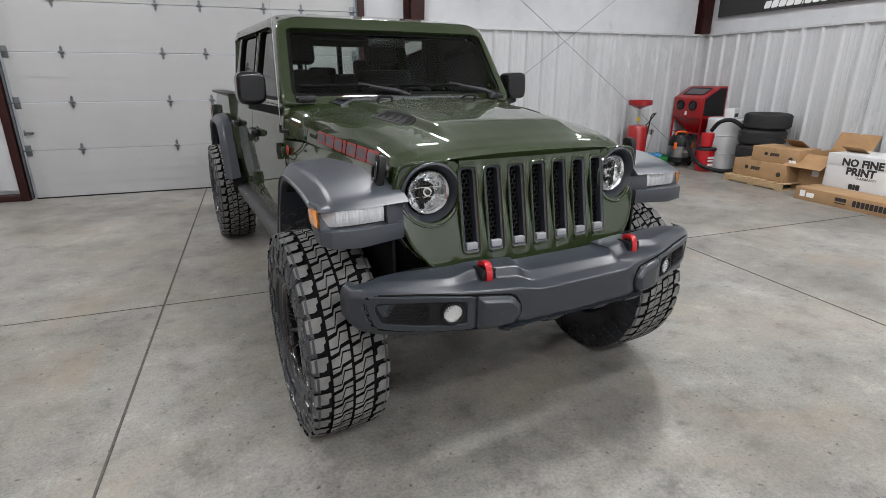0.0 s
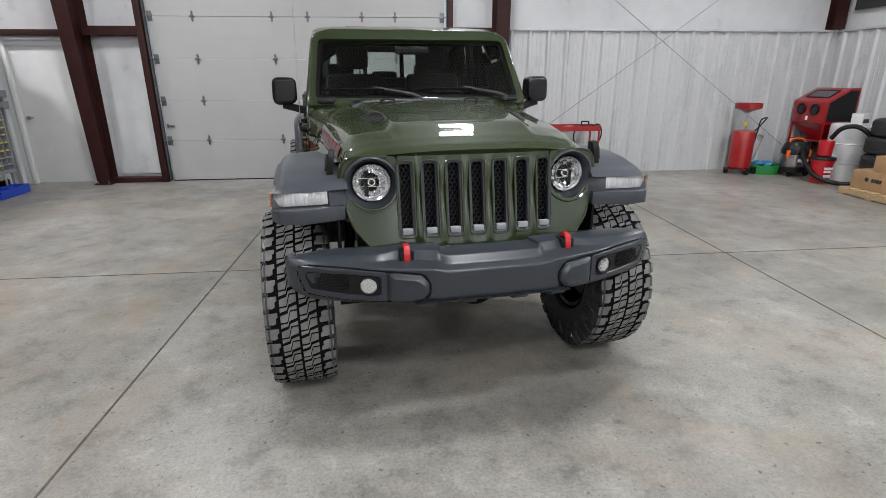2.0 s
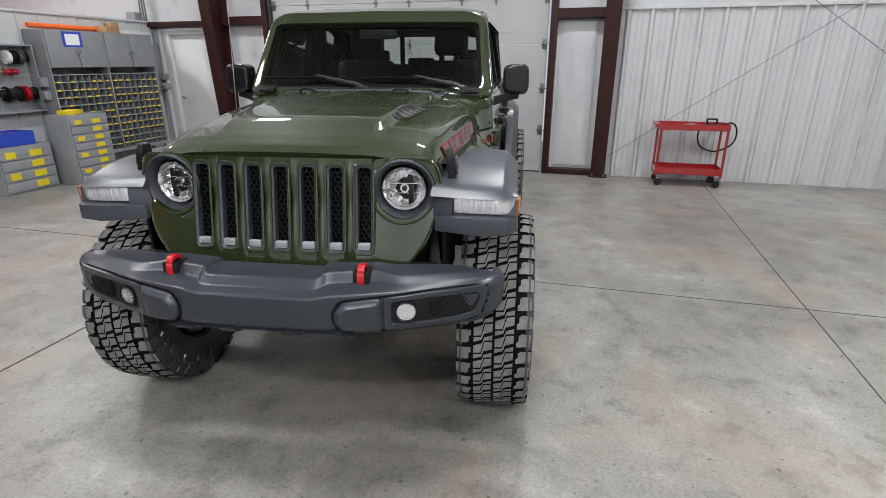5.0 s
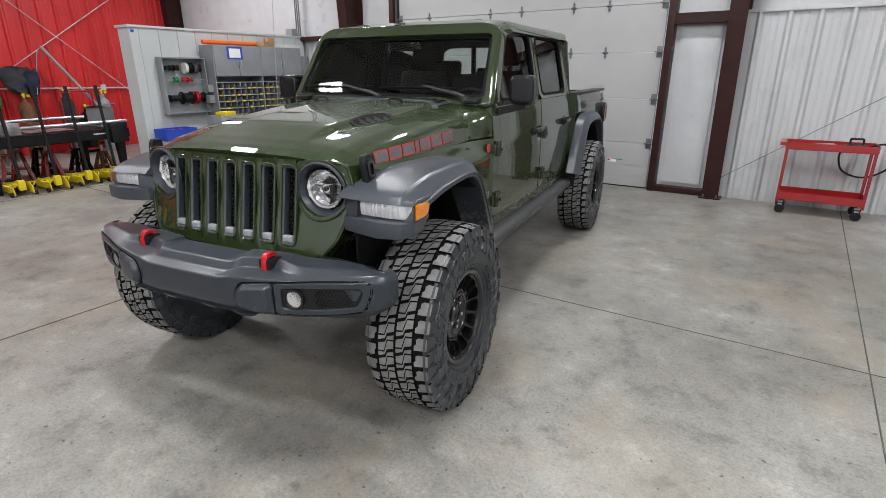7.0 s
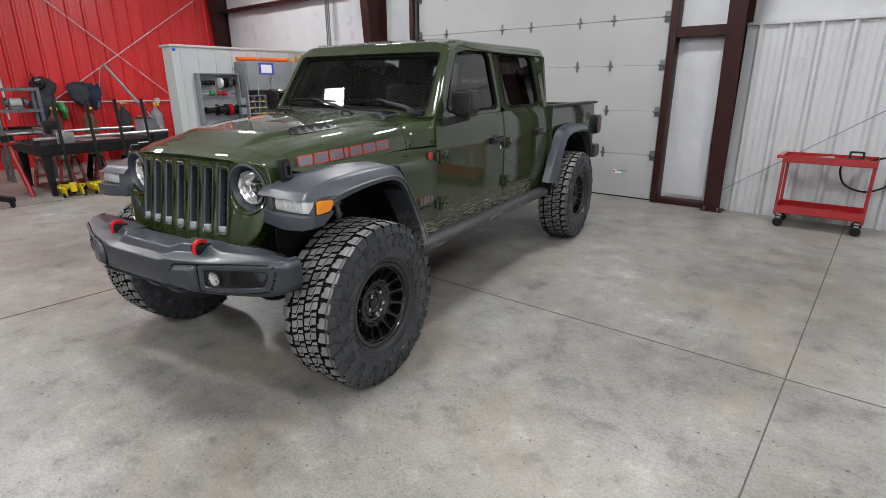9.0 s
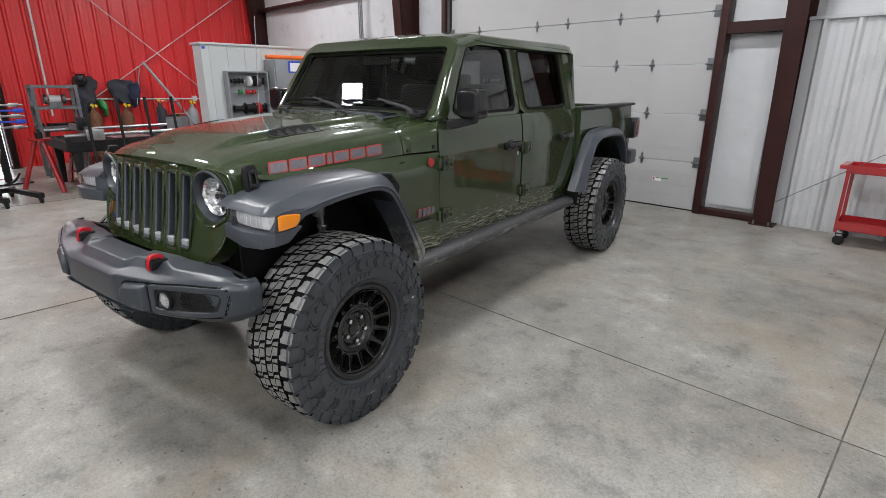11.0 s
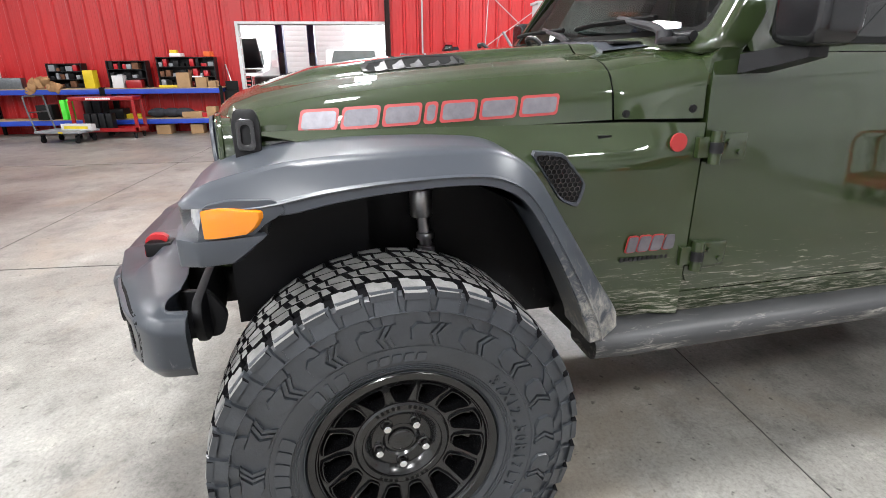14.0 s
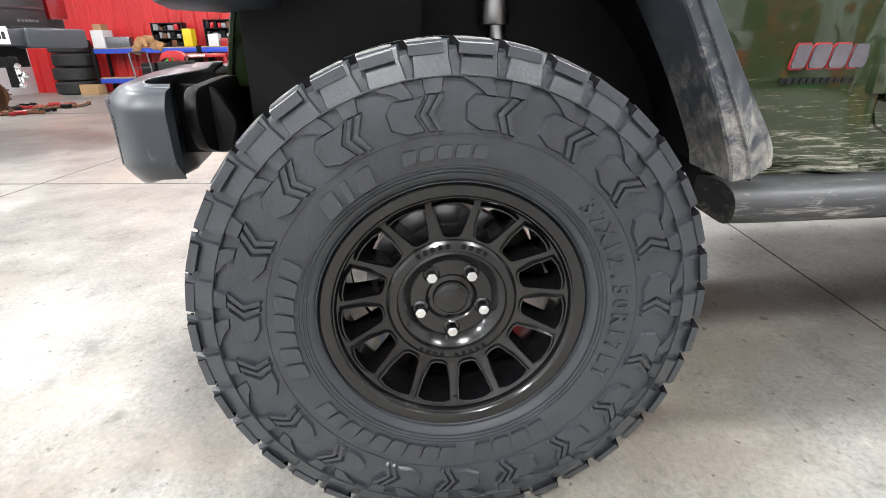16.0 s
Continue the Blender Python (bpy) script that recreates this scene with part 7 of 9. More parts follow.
part("catch_pan", lathe([(0.02, 1.02), (0.06, 1.04), (0.19, 1.085), (0.20, 1.09), (0.20, 1.165), (0.205, 1.165), (0.205, 1.085), (0.06, 1.03), (0.02, 1.01)], 28), "red_tool", drain)
part("push_handle", tube(smooth_path([(0.12, -0.12, 0.52), (0.14, -0.13, 0.72), (0.18, -0.12, 0.90), (0.30, -0.08, 0.93), (0.34, -0.02, 0.91), (0.28, 0.06, 0.75), (0.2, 0.1, 0.66)], 5), 0.011, 8), "black", drain)
part("drain_hose", tube(smooth_path([(0.15, -0.1, 0.62), (0.2, -0.14, 0.66), (0.24, -0.13, 0.58), (0.2, -0.12, 0.4), (0.16, -0.1, 0.2)], 5), 0.012, 8), "steel", drain)
part("gauge", cyl(0.05, 0.03, (0.27, -0.05, 0.60), "y", 20), "clear", drain)
for x, y in ((-0.22, 0), (0.2, -0.12), (0.2, 0.12), (0.0, -0.23)):
    caster(drain, x, y, 0, 0.036 if y == 0 else 0.045)

pan = thing("drain_pan", "green plastic pan full of blue rags", "pan", pose(7.45, 8.24, 0))
part("basin", lathe([(0, 0.01), (0.25, 0.01), (0.285, 0.15), (0.30, 0.15), (0.30, 0.14), (0.262, 0.0), (0, 0.0)], 30), "green_plastic", pan)
rg = bmesh.new()
random.seed(8)
for k in range(16):
    a, r = random.uniform(0, 6.3), random.uniform(0, 0.19)
    rg = join(rg, moved(ball(0.07, (0, 0, 0), (1, 1, 0.45), 10), pose(r * math.cos(a), r * math.sin(a), random.uniform(0.11, 0.17), random.uniform(-30, 30), random.uniform(-30, 30), 0)))
for v in rg.verts:
    v.co += Vector((noise.noise(v.co * 25), noise.noise(v.co * 25 + Vector((5, 5, 5))), noise.noise(v.co * 25 + Vector((9, 0, 0))))) * 0.02
tagged(part("rag_heap", rg, "rag", pan, "crumpled blue shop rags"), kind="stuff")

vac = thing("shop_vacuum", "black and steel shop vacuum with orange clips", "vacuum", pose(7.74, 7.93, 0))
part("drum", lathe([(0, 0.09), (0.18, 0.09), (0.19, 0.11), (0.185, 0.36), (0, 0.36)], 28), "steel", vac)
part("lower_band", lathe([(0.17, 0.06), (0.215, 0.07), (0.215, 0.15), (0.19, 0.16)], 28), "black", vac)
part("motor_head", lathe([(0.2, 0.36), (0.2, 0.42), (0.17, 0.52), (0.13, 0.56), (0, 0.57)], 28), "black", vac)
part("carry_handle", tube(smooth_path([(-0.13, 0, 0.53), (-0.1, 0, 0.6), (0.1, 0, 0.6), (0.13, 0, 0.53)], 5), 0.016, 8), "orange", vac)
for a in (0.4, 2.7):
    part("clip", box(0.05, 0.04, 0.12, (0.21 * math.cos(a), -0.21 * math.sin(a), 0.37), 0.01), "orange", vac)
part("front_print", moved(bars([0.03] * 5, 0.05, 0.006, 0.004), pose(0.0, -0.205, 0.27, 90, 0, 0)), "print_white", vac, "plain white bars of lettering")
for a in (0.8, 2.3, 3.9, 5.5):
    caster(vac, 0.2 * math.cos(a), 0.2 * math.sin(a), 0, 0.028)

bk = thing("dust_bucket", "red plastic bucket with a cyclone lid and grey print", "bucket", pose(7.72, 7.30, 0))
part("pail", lathe([(0, 0.004), (0.13, 0.004), (0.152, 0.36), (0.158, 0.36), (0.158, 0.33), (0.162, 0.33), (0.162, 0.37), (0, 0.37)], 28), "red_plastic", bk)
part("lid", lathe([(0, 0.42), (0.16, 0.40), (0.168, 0.385), (0.168, 0.36)], 28), "black", bk)
part("cyclone", lathe([(0, 0.66), (0.10, 0.65), (0.105, 0.60), (0.09, 0.42), (0, 0.42)], 24), "red_plastic", bk)
part("bucket_print", join(moved(bars([0.02] * 6, 0.035, 0.004, 0.003, 0), pose(-0.02, -0.1585, 0.24, 90, 0, 0)), moved(bars([0.02] * 5, 0.035, 0.004, 0.003, 0), pose(-0.03, -0.156, 0.19, 90, 0, 0)), moved(bars([0.12], 0.04, 0.0, 0.003, 0), pose(-0.02, -0.152, 0.12, 90, 0, 0))), "print_white", bk, "plain white bars of lettering")
solid("vacuum_hose", tube(smooth_path([(7.70, 7.72, 0.42), (7.58, 7.50, 0.30), (7.56, 7.22, 0.12), (7.70, 7.00, 0.05), (7.88, 6.86, 0.06), (8.04, 6.78, 0.20), (8.11, 6.78, 0.46), (8.05, 6.88, 0.72), (7.92, 7.02, 0.87), (7.79, 7.16, 0.84), (7.74, 7.27, 0.68)], 8), 0.034, 12), "black", "thick black vacuum hose in a big loop", "hose")
drum = thing("plastic_drum", "white plastic drum standing by the east wall", "drum", pose(8.20, 7.42, 0))
part("body", lathe([(0, 0.0), (0.26, 0.0), (0.285, 0.03), (0.29, 0.28), (0.297, 0.29), (0.29, 0.30), (0.29, 0.58), (0.297, 0.59), (0.29, 0.60), (0.285, 0.85), (0.265, 0.88), (0.25, 0.86), (0, 0.86)], 36), "drum", drum)
jb = thing("parts_box", "small white box with dark print on the drum", "box", pose(8.25, 7.36, 0.882, 0, 0, 20))
part("carton", span(-0.11, 0.11, -0.08, 0.08, 0, 0.16, 0.004), "white", jb)
part("box_print", span(-0.09, 0.06, -0.082, -0.079, 0.02, 0.08), "print_black", jb)

bl = thing("blast_cabinet", "red sandblast cabinet with glove ports and a window", "blast cabinet", pose(8.06, 8.20, 0, 0, 0, -90))
prof = [(0.0, 0.84), (0.0, 1.19), (0.02, 1.205), (0.36, 1.40), (0.53, 1.40), (0.53, 0.84)]
part("cabinet", prism(prof, "x", -0.36, 0.36, 0.006), "red_tool", bl)
part("side_panel", prism([(0.03, 0.88), (0.03, 1.17), (0.36, 1.365), (0.50, 1.365), (0.50, 0.88)], "x", 0.361, 0.365), "black", bl, "black side panel")
part("side_panel", prism([(0.03, 0.88), (0.03, 1.17), (0.36, 1.365), (0.50, 1.365), (0.50, 0.88)], "x", -0.365, -0.361), "black", bl, "black side panel")
wn = moved(framed(rounded(0.5, 0.24, 0.02), rounded(0.45, 0.19, 0.015), "z", 0, 0.012), pose(0, 0.19, 1.302, 29.8, 0, 0))
part("window_frame", wn, "black", bl)
part("window_pane", moved(span(-0.23, 0.23, -0.1, 0.1, 0.003, 0.006), pose(0, 0.19, 1.302, 29.8, 0, 0)), "decal_grey", bl, "dull grey window pane")
for x in (-0.17, 0.13):
    part("glove_port", lathe([(0.062, 0.0), (0.09, 0.0), (0.092, 0.02), (0.07, 0.026), (0.06, 0.015)], 28, "y"), "black", bl, "", pose(x, -0.002, 1.06) @ Matrix.Diagonal((1, -1, 1, 1)))
    part("port_cloth", cyl(0.066, 0.006, (x, -0.006, 1.06), "y", 24), "cloth_dark", bl)
part("port_label", span(-0.05, 0.0, -0.004, -0.001, 0.88, 0.95), "print_white", bl)
part("hopper", loft([[(-0.36, 0.0, 0.838), (0.36, 0.0, 0.838), (0.36, 0.53, 0.838), (-0.36, 0.53, 0.838)], [(-0.05, 0.22, 0.52), (0.05, 0.22, 0.52), (0.05, 0.32, 0.52), (-0.05, 0.32, 0.52)]]), "red_tool", bl)
for x in (-0.345, 0.345):
    for y in (0.02, 0.51):
        part("leg", join(span(x - 0.02, x + 0.02, y - 0.003, y + 0.003, 0, 0.84), span(x - 0.003, x + 0.003, y - 0.02, y + 0.02, 0, 0.84)), "red_tool", bl)
part("shelf", span(-0.34, 0.34, 0.02, 0.51, 0.55, 0.565), "red_tool", bl)


# ---- loose tyres ----
def plain_tyre(r, w, rim_r, name="tyre"):
    t = new(name)
    hw = w / 2
    part("carcass", lathe([(rim_r, -hw * 0.8), (rim_r + 0.02, -hw * 0.95), ((r + rim_r) / 2, -hw), (r - 0.03, -hw * 0.92), (r - 0.008, -hw * 0.82), (r, -hw * 0.6), (r, hw * 0.6), (r - 0.008, hw * 0.82), (r - 0.03, hw * 0.92), ((r + rim_r) / 2, hw), (rim_r + 0.02, hw * 0.95), (rim_r, hw * 0.8), (rim_r, -hw * 0.8)], 44), "rubber_old", t)
    for j, z in enumerate((-0.56, -0.28, 0.0, 0.28, 0.56)):
        part("tread_rib", lathe([(r - 0.004, (z - 0.105) * hw), (r + 0.010, (z - 0.10) * hw), (r + 0.010, (z + 0.10) * hw), (r - 0.004, (z + 0.105) * hw)], 44), "rubber_old", t)
    return t


ty = plain_tyre(0.335, 0.25, 0.20)
tagged(ty, "worn black tyre lying in a stack by the wall", "tyre", "tyres stacked by the east wall")
ty.matrix_basis = pose(8.22, 6.66, 0.127)
random.seed(3)
for k in range(1, 4):
    copy_thing(ty, pose(8.22 + random.uniform(-0.03, 0.03), 6.66 + random.uniform(-0.03, 0.03), 0.127 + 0.254 * k, 0, 0, 40 * k))


# ---- boxes on the pallet ----
def carton(name, label, w, d, h, m, mat="card", tape=True):
    c = thing(name, label, "box", m)
    part("shell", span(-w / 2, w / 2, -d / 2, d / 2, 0, h, 0.004), mat, c)
    if tape:
        part("tape", span(-w / 2 - 0.001, w / 2 + 0.001, -0.03, 0.03, h - 0.06, h + 0.001), "card_in", c)
    return c


pal = thing("pallet", "pale wooden pallet under cardboard boxes", "pallet", pose(7.98, 6.05, 0))
for k in range(7):
    part("deck_board", span(-0.60, 0.60, -0.50 + 0.15 * k, -0.40 + 0.15 * k, 0.085, 0.102, 0.002), "wood", pal)
for x in (-0.58, 0.0, 0.58):
    part("stringer", span(x - 0.02, x + 0.02, -0.50, 0.50, 0.016, 0.085, 0.002), "wood", pal)
for y in (-0.45, 0.0, 0.45):
    part("bottom_board", span(-0.60, 0.60, y - 0.05, y + 0.05, 0, 0.016), "wood", pal)
b1 = carton("cardboard_box", "wide brown cardboard box on the pallet", 0.86, 0.88, 0.25, pose(7.93, 6.06, 0.103))
part("box_print", join(moved(bars([0.035, 0.035, 0.035, 0.03], 0.05, 0.006, 0.002, 0.2), pose(-0.433, 0.05, 0.14, 90, 0, -90)), moved(cyl(0.03, 0.002), pose(-0.433, 0.2, 0.14, 90, 0, -90)), moved(cyl(0.035, 0.002), pose(-0.433, -0.34, 0.10, 90, 0, -90))), "print_black", b1, "plain dark bars of print")
b2 = carton("cardboard_box", "brown cardboard box stacked on another", 0.50, 0.70, 0.22, pose(7.80, 5.90, 0.354, 0, 0, 6))
part("box_print", join(moved(bars([0.03, 0.03, 0.03, 0.025], 0.045, 0.005, 0.002, 0.2), pose(-0.253, 0.0, 0.12, 90, 0, -90)), moved(cyl(0.026, 0.002), pose(-0.253, 0.13, 0.12, 90, 0, -90)), moved(cyl(0.03, 0.002), pose(-0.253, -0.24, 0.08, 90, 0, -90))), "print_black", b2, "plain dark bars of print")
part("shipping_label", span(-0.254, -0.251, -0.32, -0.22, 0.02, 0.07), "print_white", b2)
ob = thing("open_box", "open brown cardboard box with raised flaps", "box", pose(8.12, 5.42, 0.0, 0, 0, 0))
part("carton_wall", join(span(-0.35, -0.344, -0.28, 0.28, 0, 0.52), span(0.344, 0.35, -0.28, 0.28, 0, 0.52), span(-0.344, 0.344, -0.28, -0.274, 0, 0.52), span(-0.344, 0.344, 0.274, 0.28, 0, 0.52), span(-0.344, 0.344, -0.274, 0.274, 0, 0.006)), "card", ob)
for m, w, d in ((pose(-0.35, 0, 0.52, 0, -35, 0), 0.30, 0.55), (pose(0, 0.28, 0.52, 28, 0, 90), 0.28, 0.68), (pose(0, -0.28, 0.52, -28, 0, -90), 0.28, 0.68), (pose(0.35, 0, 0.52, 0, -60, 0), 0.30, 0.55)):
    part("flap", moved(span(0, w, -d / 2, d / 2, -0.002, 0.002), m @ pose(0, 0, 0, 0, 0, 0) if m.translation.x >= 0 else m @ pose(0, 0, 0, 0, 0, 180)), "card_in", ob)
part("shipping_label", span(-0.353, -0.350, -0.1, 0.0, 0.22, 0.3), "print_white", ob)
lg = carton("long_box", "long flat brown cardboard box on the floor", 0.42, 1.85, 0.165, pose(7.38, 4.26, 0, 0, 0, 0), tape=False)
part("box_print", join(moved(bars([0.04] * 8, 0.075, 0.010, 0.002, 0), pose(-0.2115, -0.02, 0.085, 90, 0, -90)), moved(bars([0.14], 0.045, 0, 0.002, 0), pose(-0.2115, 0.32, 0.10, 90, 0, -90)), moved(bars([0.14], 0.012, 0, 0.002, 0), pose(-0.2115, 0.32, 0.055, 90, 0, -90))), "print_black", lg, "plain dark bars of print")
part("shipping_label", join(span(-0.2115, -0.209, 0.78, 0.85, 0.05, 0.13), span(-0.2115, -0.209, 0.66, 0.76, 0.05, 0.11)), "print_white", lg)
wb = carton("white_carton", "white carton printed with black lettering", 0.62, 0.86, 0.44, pose(7.93, 4.72, 0.0), "white", False)
wb.matrix_basis = pose(7.93, 4.72, 0.0)
part("carton_riser", span(-0.31, 0.31, -0.43, 0.43, 0.44, 0.60, 0.004), "white", wb)
txt = join(moved(letters("NO FINE", 0.13, 0.002, 0.006), pose(0, 0.07, 0)), moved(letters("PRINT", 0.13, 0.002, 0.006), pose(0.0, -0.04, 0)), moved(letters("WARRANTY", 0.045, 0.002), pose(0.08, -0.115, 0)))
part("carton_lettering", moved(txt, pose(-0.3115, -0.02, 0.43, 90, 0, -90)), "print_black", wb, "black words printed on the carton")
part("carton_emblem", moved(bars([0.05, 0.03, 0.05], 0.07, 0.004, 0.002, 0), pose(-0.3115, 0.02, 0.20, 90, 0, -90)), "print_black", wb)

bn = thing("wall_banner", "black hanging banner with white print on the east wall", "banner", pose(XE - 0.045, 6.4, 2.60))
for y in (-1.9, -0.6, 0.7, 1.9):
    part("banner_eyelet", cyl(0.012, 0.14, (0.06, y, 0.58), "x", 10), "galv", bn)
part("cloth", loft([[(0.006 * math.sin(7 * y + z * 3), y, z) for y in [-1.95 + 3.9 * i / 30 for i in range(31)]] for z in (0, 0.3, 0.62)], False, False), "print_black", bn)
part("banner_print", join(moved(bars([0.115] * 5 + [0.02] + [0.11] * 8 + [0.02] + [0.11, 0.05, 0.11], 0.11, 0.018, 0.004, 0.25), pose(-0.012, -0.05, 0.10, 90, 0, -90)), moved(bars([1.1], 0.16, 0, 0.004, 0.3), pose(-0.012, 1.1, 0.38, 90, 0, -90))), "print_white", bn, "plain white bars of print")

# ---- the partition and its cabinets ----
PX = -4.88
part_wall = thing("partition", "pale grey sheet-clad partition wall with a cap", "partition")
tagged(part_wall, kind="structure")
part("core", span(-5.2, PX, 5.17, 8.55, 0, 2.25), "partition", part_wall)
for k in range(11):
    part("sheet_rib", span(PX, PX + 0.012, 5.30 + 0.305 * k, 5.33 + 0.305 * k, 0, 2.25), "partition", part_wall)
part("cap", span(-5.23, PX + 0.03, 5.14, 8.55, 2.25, 2.285, 0.004), "partition", part_wall)
part("tape_patch", span(PX + 0.0, PX + 0.003, 5.19, 5.24, 2.18, 2.22), "blue", part_wall, "scrap of blue tape")

rc = thing("reel_cabinet", "grey wall cabinet with spools of wire and hose", "cabinet", pose(PX, 5.86, 0.98))
part("back_panel", span(0, 0.02, -0.37, 0.37, 0, 0.86), "grey_paint", rc)
for y in (-0.37, 0.35):
    part("side_panel", span(0.02, 0.16, y, y + 0.02, 0, 0.86), "grey_paint", rc)
for z in (0, 0.84):
    part("end_panel", span(0.02, 0.16, -0.35, 0.35, z, z + 0.02), "grey_paint", rc)
for z in (0.30, 0.52, 0.70):
    part("rod", cyl(0.006, 0.70, (0.09, 0, z), "y", 8), "steel", rc)


def spool(y, z, r, w, mat, label):
    s = thing("wire_spool", label, "spool", pose(PX + 0.09, 5.86 + y, 0.98 + z))
    part("winding", cyl(r * 0.75, w, (0, 0, 0), "y", 20), mat, s)
    for d in (-1, 1):
        part("flange", cyl(r, 0.006, (0, d * w / 2, 0), "y", 24), "print_white" if r > 0.07 and mat == "print_white" else mat, s)


for y, r, w, mt in ((-0.26, 0.035, 0.05, "black"), (-0.19, 0.04, 0.05, "black"), (-0.11, 0.045, 0.06, "black"), (0.04, 0.085, 0.04, "print_white"), (0.12, 0.085, 0.05, "black"), (0.2, 0.085, 0.05, "decal_grey"), (0.27, 0.06, 0.05, "black")):
    spool(y, 0.70, r, w, mt, "spool of wire on a rod")
for y, r, w, mt in ((-0.14, 0.045, 0.05, "green_plastic"), (0.0, 0.04, 0.06, "red_plastic"), (0.1, 0.04, 0.05, "red_plastic")):
    spool(y, 0.52, r, w, mt, "small coloured wire spool")
for y, r, w, mt in ((-0.2, 0.06, 0.16, "black"), (0.0, 0.10, 0.16, "black"), (0.16, 0.10, 0.05, "red_plastic"), (0.25, 0.085, 0.10, "black")):
    spool(y, 0.24, r, w, mt, "thick coil of cable or hose")

bins = thing("bin_cabinet", "grey steel parts cabinet with pigeonholes and yellow labels", "cabinet", pose(PX + 0.012, 6.25, 0))
D = 0.34
part("back_panel", span(0, 0.02, 0, 1.88, 0.28, 2.04), "grey_paint", bins)
for y in (0, 0.94, 1.86):
    part("side_panel", span(0.02, D, y, y + 0.02, 0.28, 2.04), "grey_paint", bins)
for z0, z1 in ((2.02, 2.04), (0.28, 0.32)):
    part("end_panel", span(0.02, D, 0.02, 1.86, z0, z1), "grey_paint", bins)
for k in range(4):
    y0 = 0.025 + 0.463 * k + (0.008 if k > 1 else 0)
    dr = part("cabinet_door", span(D, D + 0.012, y0, y0 + 0.452, 1.55, 2.035, 0.003), "grey_paint", bins)
    part("door_latch", join(cyl(0.014, 0.02, (D + 0.02, y0 + (0.42 if k % 2 == 0 else 0.03), 1.78), "x", 12), tube([(D + 0.03, y0 + (0.42 if k % 2 == 0 else 0.03), 1.80), (D + 0.03, y0 + (0.42 if k % 2 == 0 else 0.03), 1.72)], 0.007, 6)), "steel", dr)
rows = [1.45, 1.35, 1.24, 1.14, 1.03, 0.92, 0.82, 0.71, 0.60, 0.50, 0.40, 0.32]
sh = None
for z in rows:
    for y in (0.48, 1.41):
        m = pose(0.02, y, z)
        sh = part("pigeonhole_shelf", span(0, D - 0.025, -0.458, 0.448, -0.006, 0.006), "grey_paint", bins, "", m) if sh is None else again(sh, m)
dv = None
for half in (0.02, 0.96):
    for k in range(1, 8):
        m = pose(0.02, half + 0.114 * k, 0.32)
        dv = part("divider", span(0, D - 0.028, -0.003, 0.003, 0, 1.13), "grey_paint", bins, "", m) if dv is None else again(dv, m)
random.seed(21)
lab = mesh_of("yellow_label", span(0, 0.003, -0.028, 0.028, -0.011, 0.011), "yellow")
for z in rows[1:-1]:
    for half in (0.02, 0.96):
        for k in range(8):
            if random.random() < 0.62:
                o = new("yellow_label", lab)
                o.parent, o.matrix_basis = bins, pose(D - 0.004, half + 0.114 * k + 0.057 + random.uniform(-0.015, 0.015), z + 0.004)
part("paper_notice", span(D + 0.0125, D + 0.014, 0.27, 0.57, 1.82, 2.02), "blue", bins, "notice held by blue tape")
part("notice_sheet", span(D + 0.0145, D + 0.016, 0.31, 0.53, 1.845, 1.99), "print_white", bins)
part("stand_frame", join(span(0.02, D - 0.02, 0.02, 1.86, 0, 0.03), span(0.02, 0.06, 0.02, 0.06, 0.03, 0.28), span(D - 0.06, D - 0.02, 0.02, 0.06, 0.03, 0.28), span(0.02, 0.06, 1.82, 1.86, 0.03, 0.28), span(D - 0.06, D - 0.02, 1.82, 1.86, 0.03, 0.28)), "grey_paint", bins)
for y in (0.9, 1.3, 1.6):
    solid("parts_bin", moved(tray(-0.11, 0.11, -0.15, 0.15, 0, 0.12), pose(PX + 0.45, 6.25 + y, 0.0)), "blue", "small blue plastic bin on the floor", "bin", group="blue bins")
for y in (0.0, 0.34):
    part("side_tray", span(0.16, 0.26, -0.10, -0.002, 1.30 - y * 0.5, 1.42 - y * 0.5, 0.006), "grey_paint", bins)
solid("plastic_tube", tube([(PX + 0.2, 6.2, 2.085), (PX + 0.2, 7.25, 2.085)], 0.035, 14), "orange", "orange plastic tube on the cabinet", "tube")
carton("small_carton", "small brown carton on the cabinet", 0.2, 0.22, 0.09, pose(PX + 0.2, 7.42, 2.042, 0, 0, 12))
carton("small_carton", "small brown carton on the cabinet", 0.16, 0.13, 0.16, pose(PX + 0.12, 7.62, 2.042, 0, 0, -8))
carton("flat_carton", "flat pale carton on the cabinet", 0.24, 0.5, 0.05, pose(PX + 0.2, 7.92, 2.042, 0, 0, 4), "white", False)


def drawer_cabinet(y, w, h, d, n, label, x=PX + 0.015):
    c = thing("drawer_cabinet", label, "drawers", pose(x, y, 0))
    part("case", span(0, d - 0.02, 0, w, 0, h, 0.004), "grey_paint", c)
    for k in range(n):
        z0 = 0.03 + (h - 0.06) * k / n
        z1 = z0 + (h - 0.06) / n - 0.012
        dr = part("drawer", span(d - 0.02, d, 0.02, w - 0.02, z0, z1, 0.004), "grey_paint", c)
        part("drawer_label", span(d, d + 0.003, w * 0.55, w * 0.78, z0 + 0.02, z1 - 0.02), "yellow", dr)
        if k % 2:
            part("drawer_label", span(d, d + 0.003, w * 0.12, w * 0.3, z0 + 0.02, z1 - 0.02), "yellow", dr)
    return c


